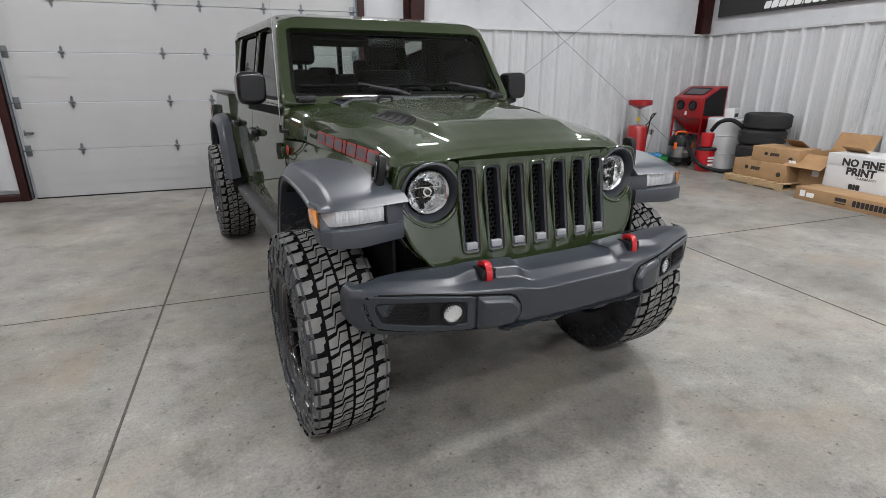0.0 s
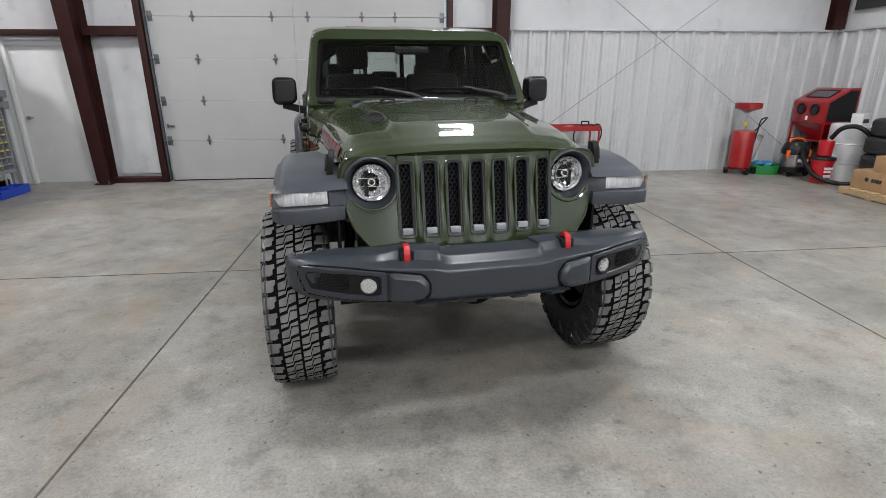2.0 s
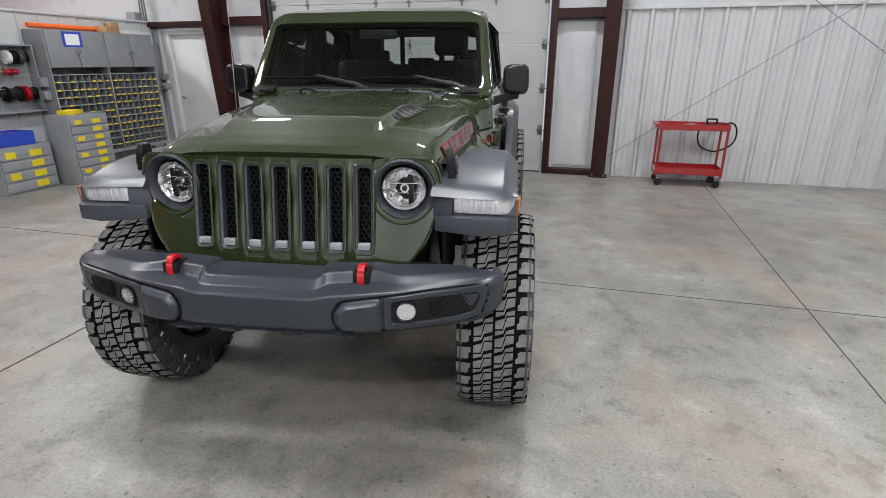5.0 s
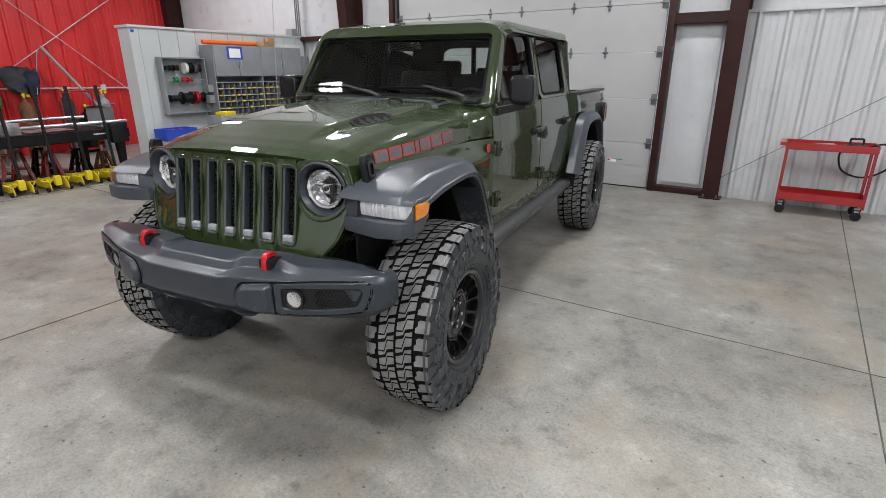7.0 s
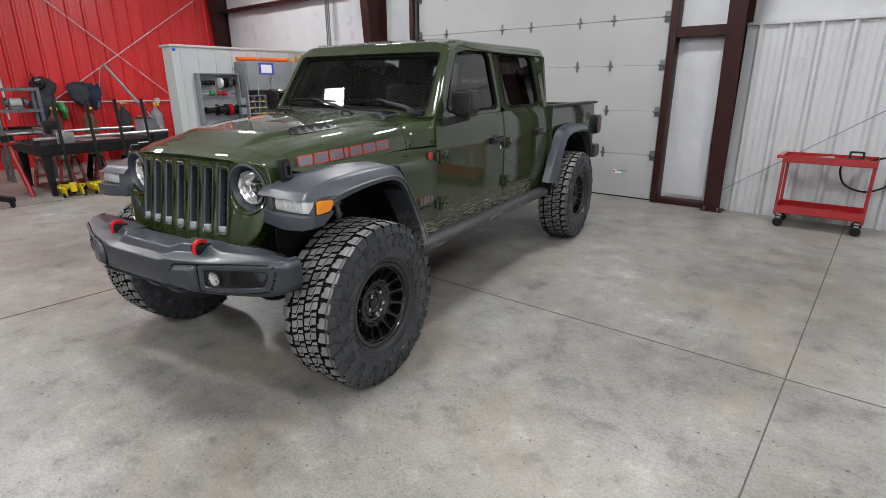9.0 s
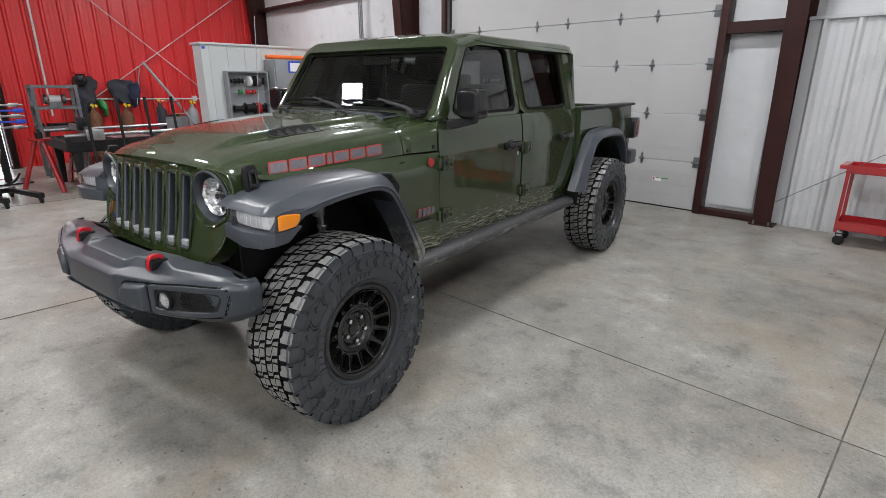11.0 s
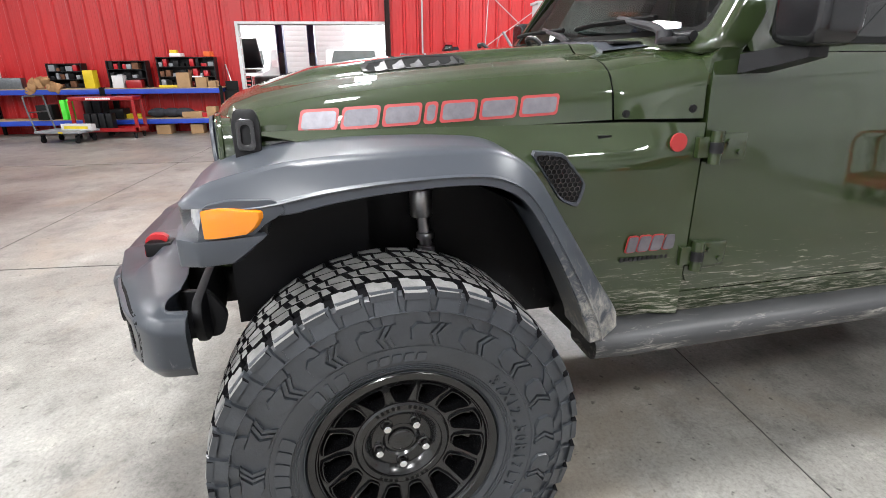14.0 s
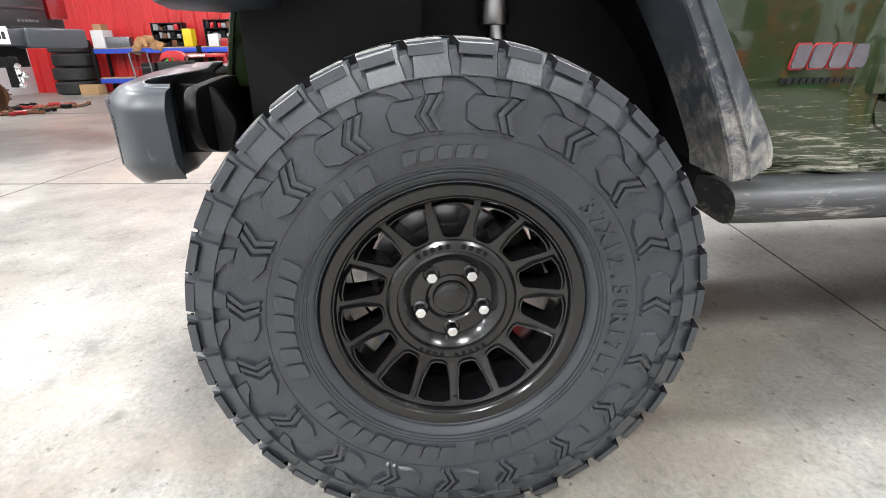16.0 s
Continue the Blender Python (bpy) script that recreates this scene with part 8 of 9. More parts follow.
drawer_cabinet(5.98, 0.62, 0.94, 0.42, 8, "grey drawer cabinet with yellow labels", PX + 0.36)
drawer_cabinet(5.22, 0.72, 0.60, 0.42, 4, "low grey drawer cabinet with yellow labels")
bb = thing("storage_bin", "blue plastic bin on the low cabinet", "bin", pose(PX + 0.24, 5.50, 0.602))
part("shell", tray(-0.17, 0.17, -0.26, 0.26, 0, 0.17, 0.006), "blue", bb)
solid("red_clamps", join(*[moved(box(0.05, 0.16, 0.03, (0, 0, 0), 0.01), pose(PX + 0.24, 5.35 + 0.09 * k, 0.70 + 0.04 * (k % 2), 0, 20, 30 * k)) for k in range(4)]), "red_plastic", "heap of small red parts in the bin", "parts", kind="stuff")
carton("tool_case", "small yellow and black tool case", 0.2, 0.26, 0.06, pose(PX + 0.58, 6.2, 0.942, 0, 0, 20), "yellow", False)

# electrical panel and conduits
ep = thing("electrical_panel", "grey electrical panel with conduits beside the side door", "electrical panel", pose(-5.42, YN - 0.03, 1.15))
ep.matrix_basis = pose(-5.02, YN - 0.06, 1.15)
part("box", span(-0.2, 0.2, -0.14, 0.06, 0, 0.76, 0.006), "grey_paint", ep)
part("panel_door", span(-0.18, 0.18, -0.152, -0.14, 0.02, 0.74, 0.004), "grey_paint", ep)
part("latch", span(-0.15, -0.12, -0.162, -0.152, 0.36, 0.42), "black", ep)
part("junction_box", span(-0.24, -0.06, -0.1, 0.04, 1.16, 1.28, 0.006), "grey_paint", ep)
for k, x in enumerate((-0.16, -0.10, 0.02, 0.07, 0.12)):
    part("conduit", tube([(x, -0.04, 0.76), (x, -0.04, 1.16 if k < 2 else 3.6)], 0.013, 8), "galv", ep)
part("socket_box", join(span(0.22, 0.30, -0.08, 0.06, 0.02, 0.12, 0.006), span(0.22, 0.30, -0.08, 0.06, 0.18, 0.28, 0.006)), "grey_paint", ep)
solid("cable_heap", join(*[tube(smooth_path([(-5.05 + 0.13 * math.cos(a + k), YN - 0.12 - 0.04 * (k % 3), 0.35 + 0.05 * k + 0.2 * math.sin(a)) for a in [0, 1, 2, 3, 4, 5, 6.28]], 4), 0.012, 6) for k in range(6)]), "black", "tangle of black cables hung below the panel", "cables", kind="stuff")
solid("parts_bin", moved(tray(-0.12, 0.12, -0.15, 0.15, 0, 0.12), pose(-5.0, 8.3, 0)), "blue", "small blue plastic bin on the floor", "bin", group="blue bins")

# ---- welding corner by the red wall ----
tb = thing("plasma_table", "black and steel plasma cutting table with slats", "cutting table", pose(-6.1, 4.15, 0))
for x, y in ((-0.65, -0.85), (0.65, -0.85), (-0.65, 0.85), (0.65, 0.85)):
    part("leg", prism([(y - 0.07, 0.72), (y + 0.07, 0.72), (y + 0.03, 0.0), (y - 0.03, 0.0)], "x", x - 0.05, x + 0.05, 0.006), "black", tb)
part("frame", join(span(-0.75, -0.69, -0.98, 0.98, 0.64, 0.78), span(0.69, 0.75, -0.98, 0.98, 0.64, 0.78), span(-0.69, 0.69, -0.98, -0.90, 0.64, 0.78), span(-0.69, 0.69, 0.90, 0.98, 0.64, 0.78)), "black", tb)
part("water_pan", span(-0.69, 0.69, -0.90, 0.90, 0.62, 0.66), "black", tb)
for k in range(22):
    part("slat", span(-0.69, 0.69, -0.86 + 0.082 * k, -0.855 + 0.082 * k, 0.66, 0.775), "steel", tb)
for x in (0.72, -0.72):
    part("gantry_rail", tube([(x, -0.98, 0.88), (x, 0.98, 0.88)], 0.028, 12), "steel", tb)
    for y in (-0.94, 0.94):
        part("rail_post", span(x - 0.02, x + 0.02, y - 0.03, y + 0.03, 0.77, 0.87), "black", tb)
part("cross_rail", join(span(-0.74, 0.74, -0.62, -0.54, 0.88, 0.98, 0.01), span(0.66, 0.78, -0.70, -0.46, 0.80, 0.96, 0.01)), "steel", tb)
part("carriage", span(0.1, 0.28, -0.68, -0.50, 0.92, 1.12, 0.02), "black", tb)
part("end_box", span(0.60, 0.78, 0.70, 0.95, 0.56, 0.86, 0.02), "black", tb)
part("side_lettering", moved(bars([0.02] * 8, 0.02, 0.006, 0.003, 0), pose(0.7515, 0.55, 0.72, 90, 0, 90)), "print_white", tb, "plain pale bars of lettering")
solid("steel_sheet", span(-6.5, -5.7, 3.9, 4.5, 0.777, 0.783), "steel", "sheet of bare steel lying on the table", "steel sheet")


def floor_jack(m, lean):
    j = thing("floor_jack", "yellow trolley jack with its black handle upright", "jack", m, "row of yellow trolley jacks")
    for s in (-1, 1):
        part("side_plate", prism([(-0.34, 0.03), (-0.34, 0.10), (-0.1, 0.15), (0.2, 0.17), (0.3, 0.12), (0.32, 0.03)], "y", s * 0.11 - 0.006, s * 0.11 + 0.006, 0.002), "yellow", j)
        part("front_wheel", cyl(0.045, 0.04, (-0.30, s * 0.14, 0.045), "y", 18), "black", j)
        part("rear_wheel", cyl(0.035, 0.03, (0.28, s * 0.14, 0.035), "y", 16), "black", j)
        part("side_handle", tube([(0.1, s * 0.12, 0.16), (0.18, s * 0.18, 0.16), (0.3, s * 0.12, 0.14)], 0.01, 6), "yellow", j)
    part("lift_arm", prism([(-0.30, 0.09), (-0.30, 0.13), (0.12, 0.16), (0.12, 0.10)], "y", -0.07, 0.07, 0.006), "yellow", j)
    part("saddle", cyl(0.055, 0.03, (-0.27, 0, 0.145), seg=16), "black", j)
    part("pump", cyl(0.04, 0.26, (0.14, 0, 0.09), "x", 14), "black", j)
    part("handle_socket", span(0.22, 0.30, -0.04, 0.04, 0.08, 0.22, 0.01), "yellow", j)
    part("handle", tube([(0.26, 0, 0.15), (0.26 - 0.12 * lean, 0.0, 1.42)], 0.022, 10), "black", j)
    part("handle_grip", tube([(0.26 - 0.10 * lean, 0, 1.2), (0.26 - 0.12 * lean, 0.0, 1.43)], 0.026, 10), "black", j)
    return j


for k, (x, y) in enumerate(((-5.42, 3.50), (-5.40, 3.92), (-5.46, 4.34), (-5.5, 4.76))):
    floor_jack(pose(x, y, 0, 0, 0, random.uniform(-6, 6)), 1.0)


def jack_stand(m, h, mat, label):
    j = thing("jack_stand", label, "jack stand", m)
    for k in range(4):
        a = radians(45 + 90 * k)
        part("leg", loft([[(0.17 * math.cos(a) + dx, 0.17 * math.sin(a) + dy, 0) for dx, dy in ((-0.025, -0.025), (0.025, -0.025), (0.025, 0.025), (-0.025, 0.025))], [(0.05 * math.cos(a) + dx, 0.05 * math.sin(a) + dy, h * 0.72) for dx, dy in ((-0.02, -0.02), (0.02, -0.02), (0.02, 0.02), (-0.02, 0.02))]]), mat, j)
    part("collar", span(-0.06, 0.06, -0.06, 0.06, h * 0.70, h * 0.76, 0.006), mat, j)
    part("post", cyl(0.024, h * 0.5, (0, 0, h * 0.72), seg=14), "steel", j)
    part("saddle", join(span(-0.06, 0.06, -0.03, 0.03, h * 0.96, h, 0.004), span(-0.06, -0.04, -0.03, 0.03, h, h + 0.025), span(0.04, 0.06, -0.03, 0.03, h, h + 0.025)), mat, j)
    part("brace", span(-0.11, 0.11, -0.11, 0.11, h * 0.28, h * 0.30), mat, j)
    return j


for x, y, h, mt in ((-6.15, 3.7, 0.62, "red_tool"), (-6.5, 3.95, 0.62, "red_tool"), (-6.2, 4.25, 0.6, "red_tool"), (-6.7, 4.3, 0.6, "frame_black"), (-6.4, 4.75, 0.55, "frame_black"), (-6.0, 4.95, 0.5, "rust"), (-6.75, 3.5, 0.6, "red_tool")):
    jack_stand(pose(x, y, 0, 0, 0, 20 * y), h, mt, {"red_tool": "red steel jack stand under the table", "frame_black": "black steel jack stand under the table", "rust": "rusty brown jack stand on the floor"}[mt])
# big tripod stand with a vice-like head
tp = thing("tripod_stand", "red steel tripod stand beside the cutting table", "stand", pose(-5.95, 2.95, 0))
for a in (20, 140, 260):
    part("leg", tube([(0.06 * math.cos(radians(a)), 0.06 * math.sin(radians(a)), 0.80), (0.34 * math.cos(radians(a)), 0.34 * math.sin(radians(a)), 0.0)], 0.035, 10), "red_tool", tp)
part("head_plate", cyl(0.15, 0.03, (0, 0, 0.81), seg=20), "red_tool", tp)
part("spacer", cyl(0.05, 0.1, (0, 0, 0.87), seg=16), "black", tp)
# engine hoist foot
eh = thing("shop_crane", "black folding shop crane on casters", "crane", pose(-5.3, 2.35, 0, 0, 0, 15))
part("mast", tube([(-0.35, 0, 0.05), (-0.38, 0, 0.95)], 0.055, 8), "black", eh)
part("base_leg", join(span(-0.5, 0.45, -0.25, -0.17, 0.08, 0.15, 0.006), span(-0.5, 0.45, 0.17, 0.25, 0.08, 0.15, 0.006), span(-0.5, -0.42, -0.17, 0.17, 0.08, 0.15)), "black", eh)
part("ram", tube([(-0.3, 0, 0.2), (-0.1, 0.05, 0.75)], 0.028, 10), "steel", eh)
part("pump_lever", tube(smooth_path([(-0.2, 0.1, 0.25), (0.0, 0.12, 0.30), (0.18, 0.12, 0.42)], 4), 0.014, 8), "black", eh)
part("warning_label", span(-0.445, -0.442, -0.04, 0.04, 0.25, 0.5), "print_white", eh)
for x, y in ((0.42, -0.21), (0.42, 0.21), (-0.46, -0.21), (-0.46, 0.21)):
    caster(eh, x, y, 0, 0.045)
# grey steel rack
rk = thing("steel_rack", "grey steel rack holding small machines by the red wall", "rack", pose(-7.6, 3.55, 0))
for x, y in ((-0.18, -0.32), (0.18, -0.32), (-0.18, 0.32), (0.18, 0.32)):
    part("upright", span(x - 0.025, x + 0.025, y - 0.025, y + 0.025, 0, 1.62), "galv", rk)
for z in (0.85, 1.2, 1.56):
    part("shelf", span(-0.2, 0.2, -0.35, 0.35, z, z + 0.05), "galv", rk)
mc = thing("grinder", "small white bench grinder on the rack", "grinder", pose(-7.58, 3.55, 1.25))
part("motor", cyl(0.07, 0.18, (0, 0, 0.12), "y", 20, bev=0.01), "white", mc)
for s in (-1, 1):
    part("wheel_guard", cyl(0.085, 0.05, (0, s * 0.14, 0.12), "y", 22), "galv", mc)
part("foot", span(-0.07, 0.07, -0.1, 0.1, 0, 0.05, 0.006), "galv", mc)
solid("hand_tools", join(*[moved(box(0.1, 0.05, 0.05, (0, 0, 0), 0.012), pose(-7.6, 3.3 + 0.1 * k, 0.93, 0, 0, 25 * k)) for k in range(6)]), "black", "row of dark hand tools on the rack shelf", "tools", kind="stuff")
# clamps stand
cl = thing("clamp_stand", "stand with blue and grey screw clamps", "clamps", pose(-7.3, 2.6, 0))
part("post", span(-0.05, 0.05, -0.05, 0.05, 0, 1.05), "black", cl)
part("foot", span(-0.3, 0.3, -0.3, 0.3, 0, 0.03), "black", cl)
for k in range(5):
    part("clamp", join(span(0.05, 0.12, -0.2 + 0.02 * k, 0.42, 0.92 + 0.09 * k, 0.95 + 0.09 * k, 0.006), span(0.04, 0.13, 0.22 + 0.05 * (k % 2), 0.36 + 0.05 * (k % 2), 0.90 + 0.09 * k, 0.97 + 0.09 * k, 0.012)), "blue" if k % 2 else "steel", cl, "screw clamp")


def bottle(x, y, r, h, mat, label):
    b = thing("gas_cylinder", label, "gas cylinder", pose(x, y, 0))
    part("vessel", lathe([(0, 0), (r * 0.95, 0), (r, 0.02), (r, h * 0.80), (r * 0.85, h * 0.88), (r * 0.35, h * 0.94), (r * 0.3, h), (0, h)], 24), mat, b)
    part("regulator", join(cyl(0.02, 0.09, (0, 0, h + 0.04), seg=10), cyl(0.028, 0.03, (0.05, -0.03, h + 0.06), "x", 14), cyl(0.028, 0.03, (0.05, 0.05, h + 0.04), "x", 14)), "yellow", b, "brass regulator")


for x, y, r, h, mt, lb in ((-9.0, 4.45, 0.13, 1.15, "rust", "brown gas cylinder by the red wall"), (-8.9, 5.05, 0.13, 1.15, "rust", "brown gas cylinder by the red wall"), (-8.9, 5.75, 0.13, 1.22, "cloth_dark", "dark green gas cylinder on a trolley"), (-8.95, 6.1, 0.11, 0.9, "frame_black", "short dark gas cylinder"), (-8.9, 6.45, 0.13, 1.18, "grey_paint", "grey gas cylinder with brass valves")):
    bottle(x, y, r, h, mt, lb)
tr2 = thing("bottle_trolley", "red tubular gas bottle trolley", "trolley", pose(-8.8, 5.8, 0))
part("tube_frame", join(tube(smooth_path([(0.1, -0.22, 0.1), (0.1, -0.22, 1.18), (0.1, -0.14, 1.25), (0.1, 0.3, 1.25), (0.1, 0.36, 1.18), (0.1, 0.36, 0.1)], 5), 0.017, 8), span(-0.15, 0.15, -0.22, 0.36, 0.08, 0.1)), "red_tool", tr2)


def draped(x, y, z, w, h, seed, mat, label, name="hanging_jacket"):
    rows = []
    for j in range(13):
        v = j / 12
        row = []
        for i in range(17):
            a = 2 * math.pi * i / 16
            half = w / 2 * (0.35 + 0.65 * math.sin(math.pi * min(1, 0.25 + 0.75 * v)) + 0.15 * v)
            q = Vector((0.09 * (0.6 + v) * math.cos(a), half * math.sin(a), -h * v))
            q += Vector((noise.noise((q.y * 9 + seed, q.z * 6, seed)), noise.noise((q.y * 7, q.z * 5 + seed, 2)), noise.noise((seed, q.y * 6, q.z * 6)))) * 0.07 + Vector((noise.noise((q.y * 24 + seed, q.z * 9, 5)), 0, noise.noise((q.y * 19, q.z * 13, seed)))) * 0.035
            row.append((x + q.x, y + q.y, z + q.z))
        rows.append(row)
    bm = loft([r[:-1] for r in rows])
    solid(name, bm, mat, label, "jacket", angle=70)


draped(-9.2, 4.42, 1.82, 0.42, 0.62, 1.3, "cloth_dark", "dark welding jacket hung on the red wall")
draped(-9.15, 4.30, 1.35, 0.36, 0.42, 2.9, "cloth_navy", "dark blue overalls hung on the red wall")
draped(-9.2, 5.12, 1.72, 0.5, 0.5, 4.1, "cloth_dark", "black hood and jacket hung on the red wall")
draped(-9.12, 5.32, 1.66, 0.24, 0.5, 6.6, "cloth_navy", "dark blue cap and cloth on the wall hook")
draped(-9.32, 4.72, 1.3, 0.14, 0.35, 8.2, "green_plastic", "green cloth on a cylinder", "hanging_cloth")
wm = thing("welding_mask", "black welding mask with a red headband on the hook", "welding mask", pose(-9.05, 4.34, 1.72))
part("shell", moved(ball(0.13, (0, 0, 0), (0.8, 0.9, 1.15), 20), pose(0, 0, 0, 0, 10, 0)), "gloss_black", wm)
part("band", cyl(0.12, 0.05, (0.0, 0, 0.13), seg=20), "red_plastic", wm)
solid("wall_conduit", join(tube([(XW + 0.03, 3.78, 1.0), (XW + 0.03, 3.78, 4.9)], 0.02, 8), tube([(XW + 0.03, 3.78, 1.33), (XW + 0.03, 8.3, 1.27)], 0.016, 8), span(XW + 0.0, XW + 0.06, 6.66, 6.76, 1.24, 1.36)), "steel_wall", "pale conduit along the red wall", "conduit", kind="structure")
solid("boom_pole", join(tube([(-9.1, 5.6, 2.10), (-8.6, 6.45, 0.6)], 0.03, 10), tube(smooth_path([(-9.1, 5.6, 2.08), (-9.1, 5.52, 2.0), (-9.08, 5.42, 1.6), (-8.95, 5.3, 1.2)], 5), 0.008, 6)), "grey_paint", "slim grey welding boom leaning by the wall", "boom")
wl = thing("wire_welder", "small grey wire-feed welder on the table end", "welder", pose(-5.9, 5.0, 0.785))
part("case", span(-0.2, 0.2, -0.12, 0.12, 0, 0.3, 0.015), "grey_paint", wl)
part("top_tray", moved(span(-0.25, 0.25, -0.15, 0.15, 0, 0.01), pose(0, 0, 0.32, 4, -6, 0)), "steel", wl)
# stand and shaft jack near the opening
st = thing("workshop_press", "grey and red workshop stand near the opening", "stand", pose(-7.9, 2.35, 0))
part("column", span(-0.06, 0.06, -0.06, 0.06, 0, 0.9), "galv", st)
part("work_head", span(-0.25, 0.25, -0.22, 0.22, 0.85, 0.95, 0.01), "red_tool", st)
part("side_bag", moved(ball(0.24, (0, 0, 0), (0.7, 0.8, 1.5), 18), pose(0.1, -0.2, 0.5)), "cloth_dark", st, "dark bag slung from the stand")
part("base", span(-0.3, 0.3, -0.3, 0.3, 0, 0.04), "red_tool", st)

# ---- west opening and the bay beyond ----
for y0, y1, z0, z1 in ((OPEN0 - 0.06, OPEN0, 0, OPENZ + 0.06), (OPEN1, OPEN1 + 0.06, 0, OPENZ + 0.06), (OPEN0, OPEN1, OPENZ, OPENZ + 0.06)):
    solid("opening_trim", span(XW - 0.21, XW + 0.016, y0, y1, z0, z1, 0.004), "white", "white steel trim round the wide opening", "trim", kind="structure")
solid("wall_bay", span(-22.2, -22.0, -6.0, 8.0, 0, 5), "white", "white wall of the bay beyond", "wall", kind="structure")
for y0, y1 in ((-6.2, -6.0), (8.0, 8.2)):
    solid("wall_bay", span(-22.2, XW - 0.2, y0, y1, 0, 5), "white", "white wall of the bay beyond", "wall", kind="structure")
solid("ceiling_bay", span(-22.2, XW - 0.2, -6.2, 8.2, 5.0, 5.15), "ceiling", "white roof of the bay beyond", "ceiling", kind="structure")
solid("backdrop", span(-21.98, -21.94, 1.2, 7.4, 0.0, 4.2), "daylight", "bright daylight in the bay's open door", "backdrop", kind="structure")
bd = thing("bay_door", "white sectional door beyond the opening", "garage door", pose(-16.5, 0.2, 0))
for k in range(18):
    part("door_slat", span(0, 0.04, -2.6, 1.45, 0.17 * k, 0.17 * k + 0.166, 0.004), "white", bd)
# unseen panels added to brighten the bay, in place of more daylight
for lx, ly in ((-11.4, -1.6), (-11.4, 3.6), (-15.0, -1.6), (-15.0, 3.6)):
    fx = thing("ceiling_light", "added white light panel that brightens the bay, out of view", "ceiling light", pose(lx, ly, TOP - 0.34), "led lights of the bay")
    part("housing", span(-0.31, 0.31, -0.20, 0.20, 0.012, 0.34, 0.01), "white", fx)
    part("diffuser", span(-0.295, 0.295, -0.185, 0.185, 0.0, 0.011), "led", fx, "glowing led panel")
    lamp = bpy.data.lights.new("bay_led", "AREA")
    lamp.shape, lamp.size, lamp.size_y, lamp.energy, lamp.color = "RECTANGLE", 0.59, 0.37, 70, (0.965, 0.985, 1.0)
    new("bay_led", lamp).matrix_basis = pose(lx, ly, TOP - 0.345)
lamp = bpy.data.lights.new("bay_light", "AREA")
lamp.shape, lamp.size, lamp.size_y, lamp.energy, lamp.color = "RECTANGLE", 5.0, 3.6, 110, (0.93, 0.97, 1.0)
new("bay_light", lamp).matrix_basis = Matrix.Translation((-21.9, 4.3, 2.1)) @ pose(0, 0, 0, 0, -90, 0)
for yy in (0.08, 0.92):
    lf = thing("vehicle_lift", "dark blue lift post in the bay", "vehicle lift", pose(-12.5, yy, 0))
    part("column", join(span(-0.14, 0.14, -0.09, -0.08, 0, 3.5), span(-0.14, -0.13, -0.08, 0.08, 0, 3.5), span(-0.14, 0.14, 0.08, 0.09, 0, 3.5)), "navy", lf)
    part("carriage", span(-0.12, 0.16, -0.07, 0.07, 1.2, 1.75, 0.01), "black", lf)
    part("base_plate", span(-0.25, 0.25, -0.22, 0.22, 0, 0.02), "navy", lf)
bt = plain_tyre(0.42, 0.29, 0.22)
tagged(bt, "used black tyre in a stack by the opening", "tyre", "tyres stacked in the bay")
bt.matrix_basis = pose(-10.75, 0.10, 0.147)
for k in range(1, 4):
    copy_thing(bt, pose(-10.75 + random.uniform(-0.03, 0.03), 0.10 + random.uniform(-0.03, 0.03), 0.147 + 0.294 * k, 0, 0, 33 * k))
lw = plain_tyre(0.45, 0.30, 0.25)
tagged(lw, "used wheel with a silver rim leaning against others in the bay", "wheel", "wheels leaning in the bay")
lr = part("rim", lathe([(0.246, -0.115), (0.25, -0.125), (0.235, -0.11), (0.225, 0.0), (0.235, 0.10), (0.252, 0.125), (0.246, 0.115)], 36), "steel", lw, "dull silver rim")
part("hub", cyl(0.07, 0.05, (0, 0, 0.07), seg=20, bev=0.008), "steel", lr)
for k in range(8):
    part("spoke", moved(span(0.05, 0.235, -0.024, 0.024, 0.055, 0.085, 0.006), pose(0, 0, 0, 0, 0, 45 * k)), "steel", lr)
lw.matrix_basis = pose(-11.1, 1.05, 0.42, 68, 0, 60)
for x, y, rx, rz in ((-11.35, 1.5, 62, 66), (-11.65, 1.95, 60, 72)):
    copy_thing(lw, pose(x, y, 0.41, rx, 0, rz))
for k in range(4):
    o = copy_thing(bt, pose(-9.0 + random.uniform(-0.03, 0.03), -6.15 + random.uniform(-0.03, 0.03), 0.147 + 0.294 * k, 0, 0, 51 * k))
    tagged(o, "used black tyre stacked beside the blue shelf")
for k in range(2):
    copy_thing(bt, pose(-12.2, 1.0, 0.6 + 0.294 * k, 0, 0, 20))


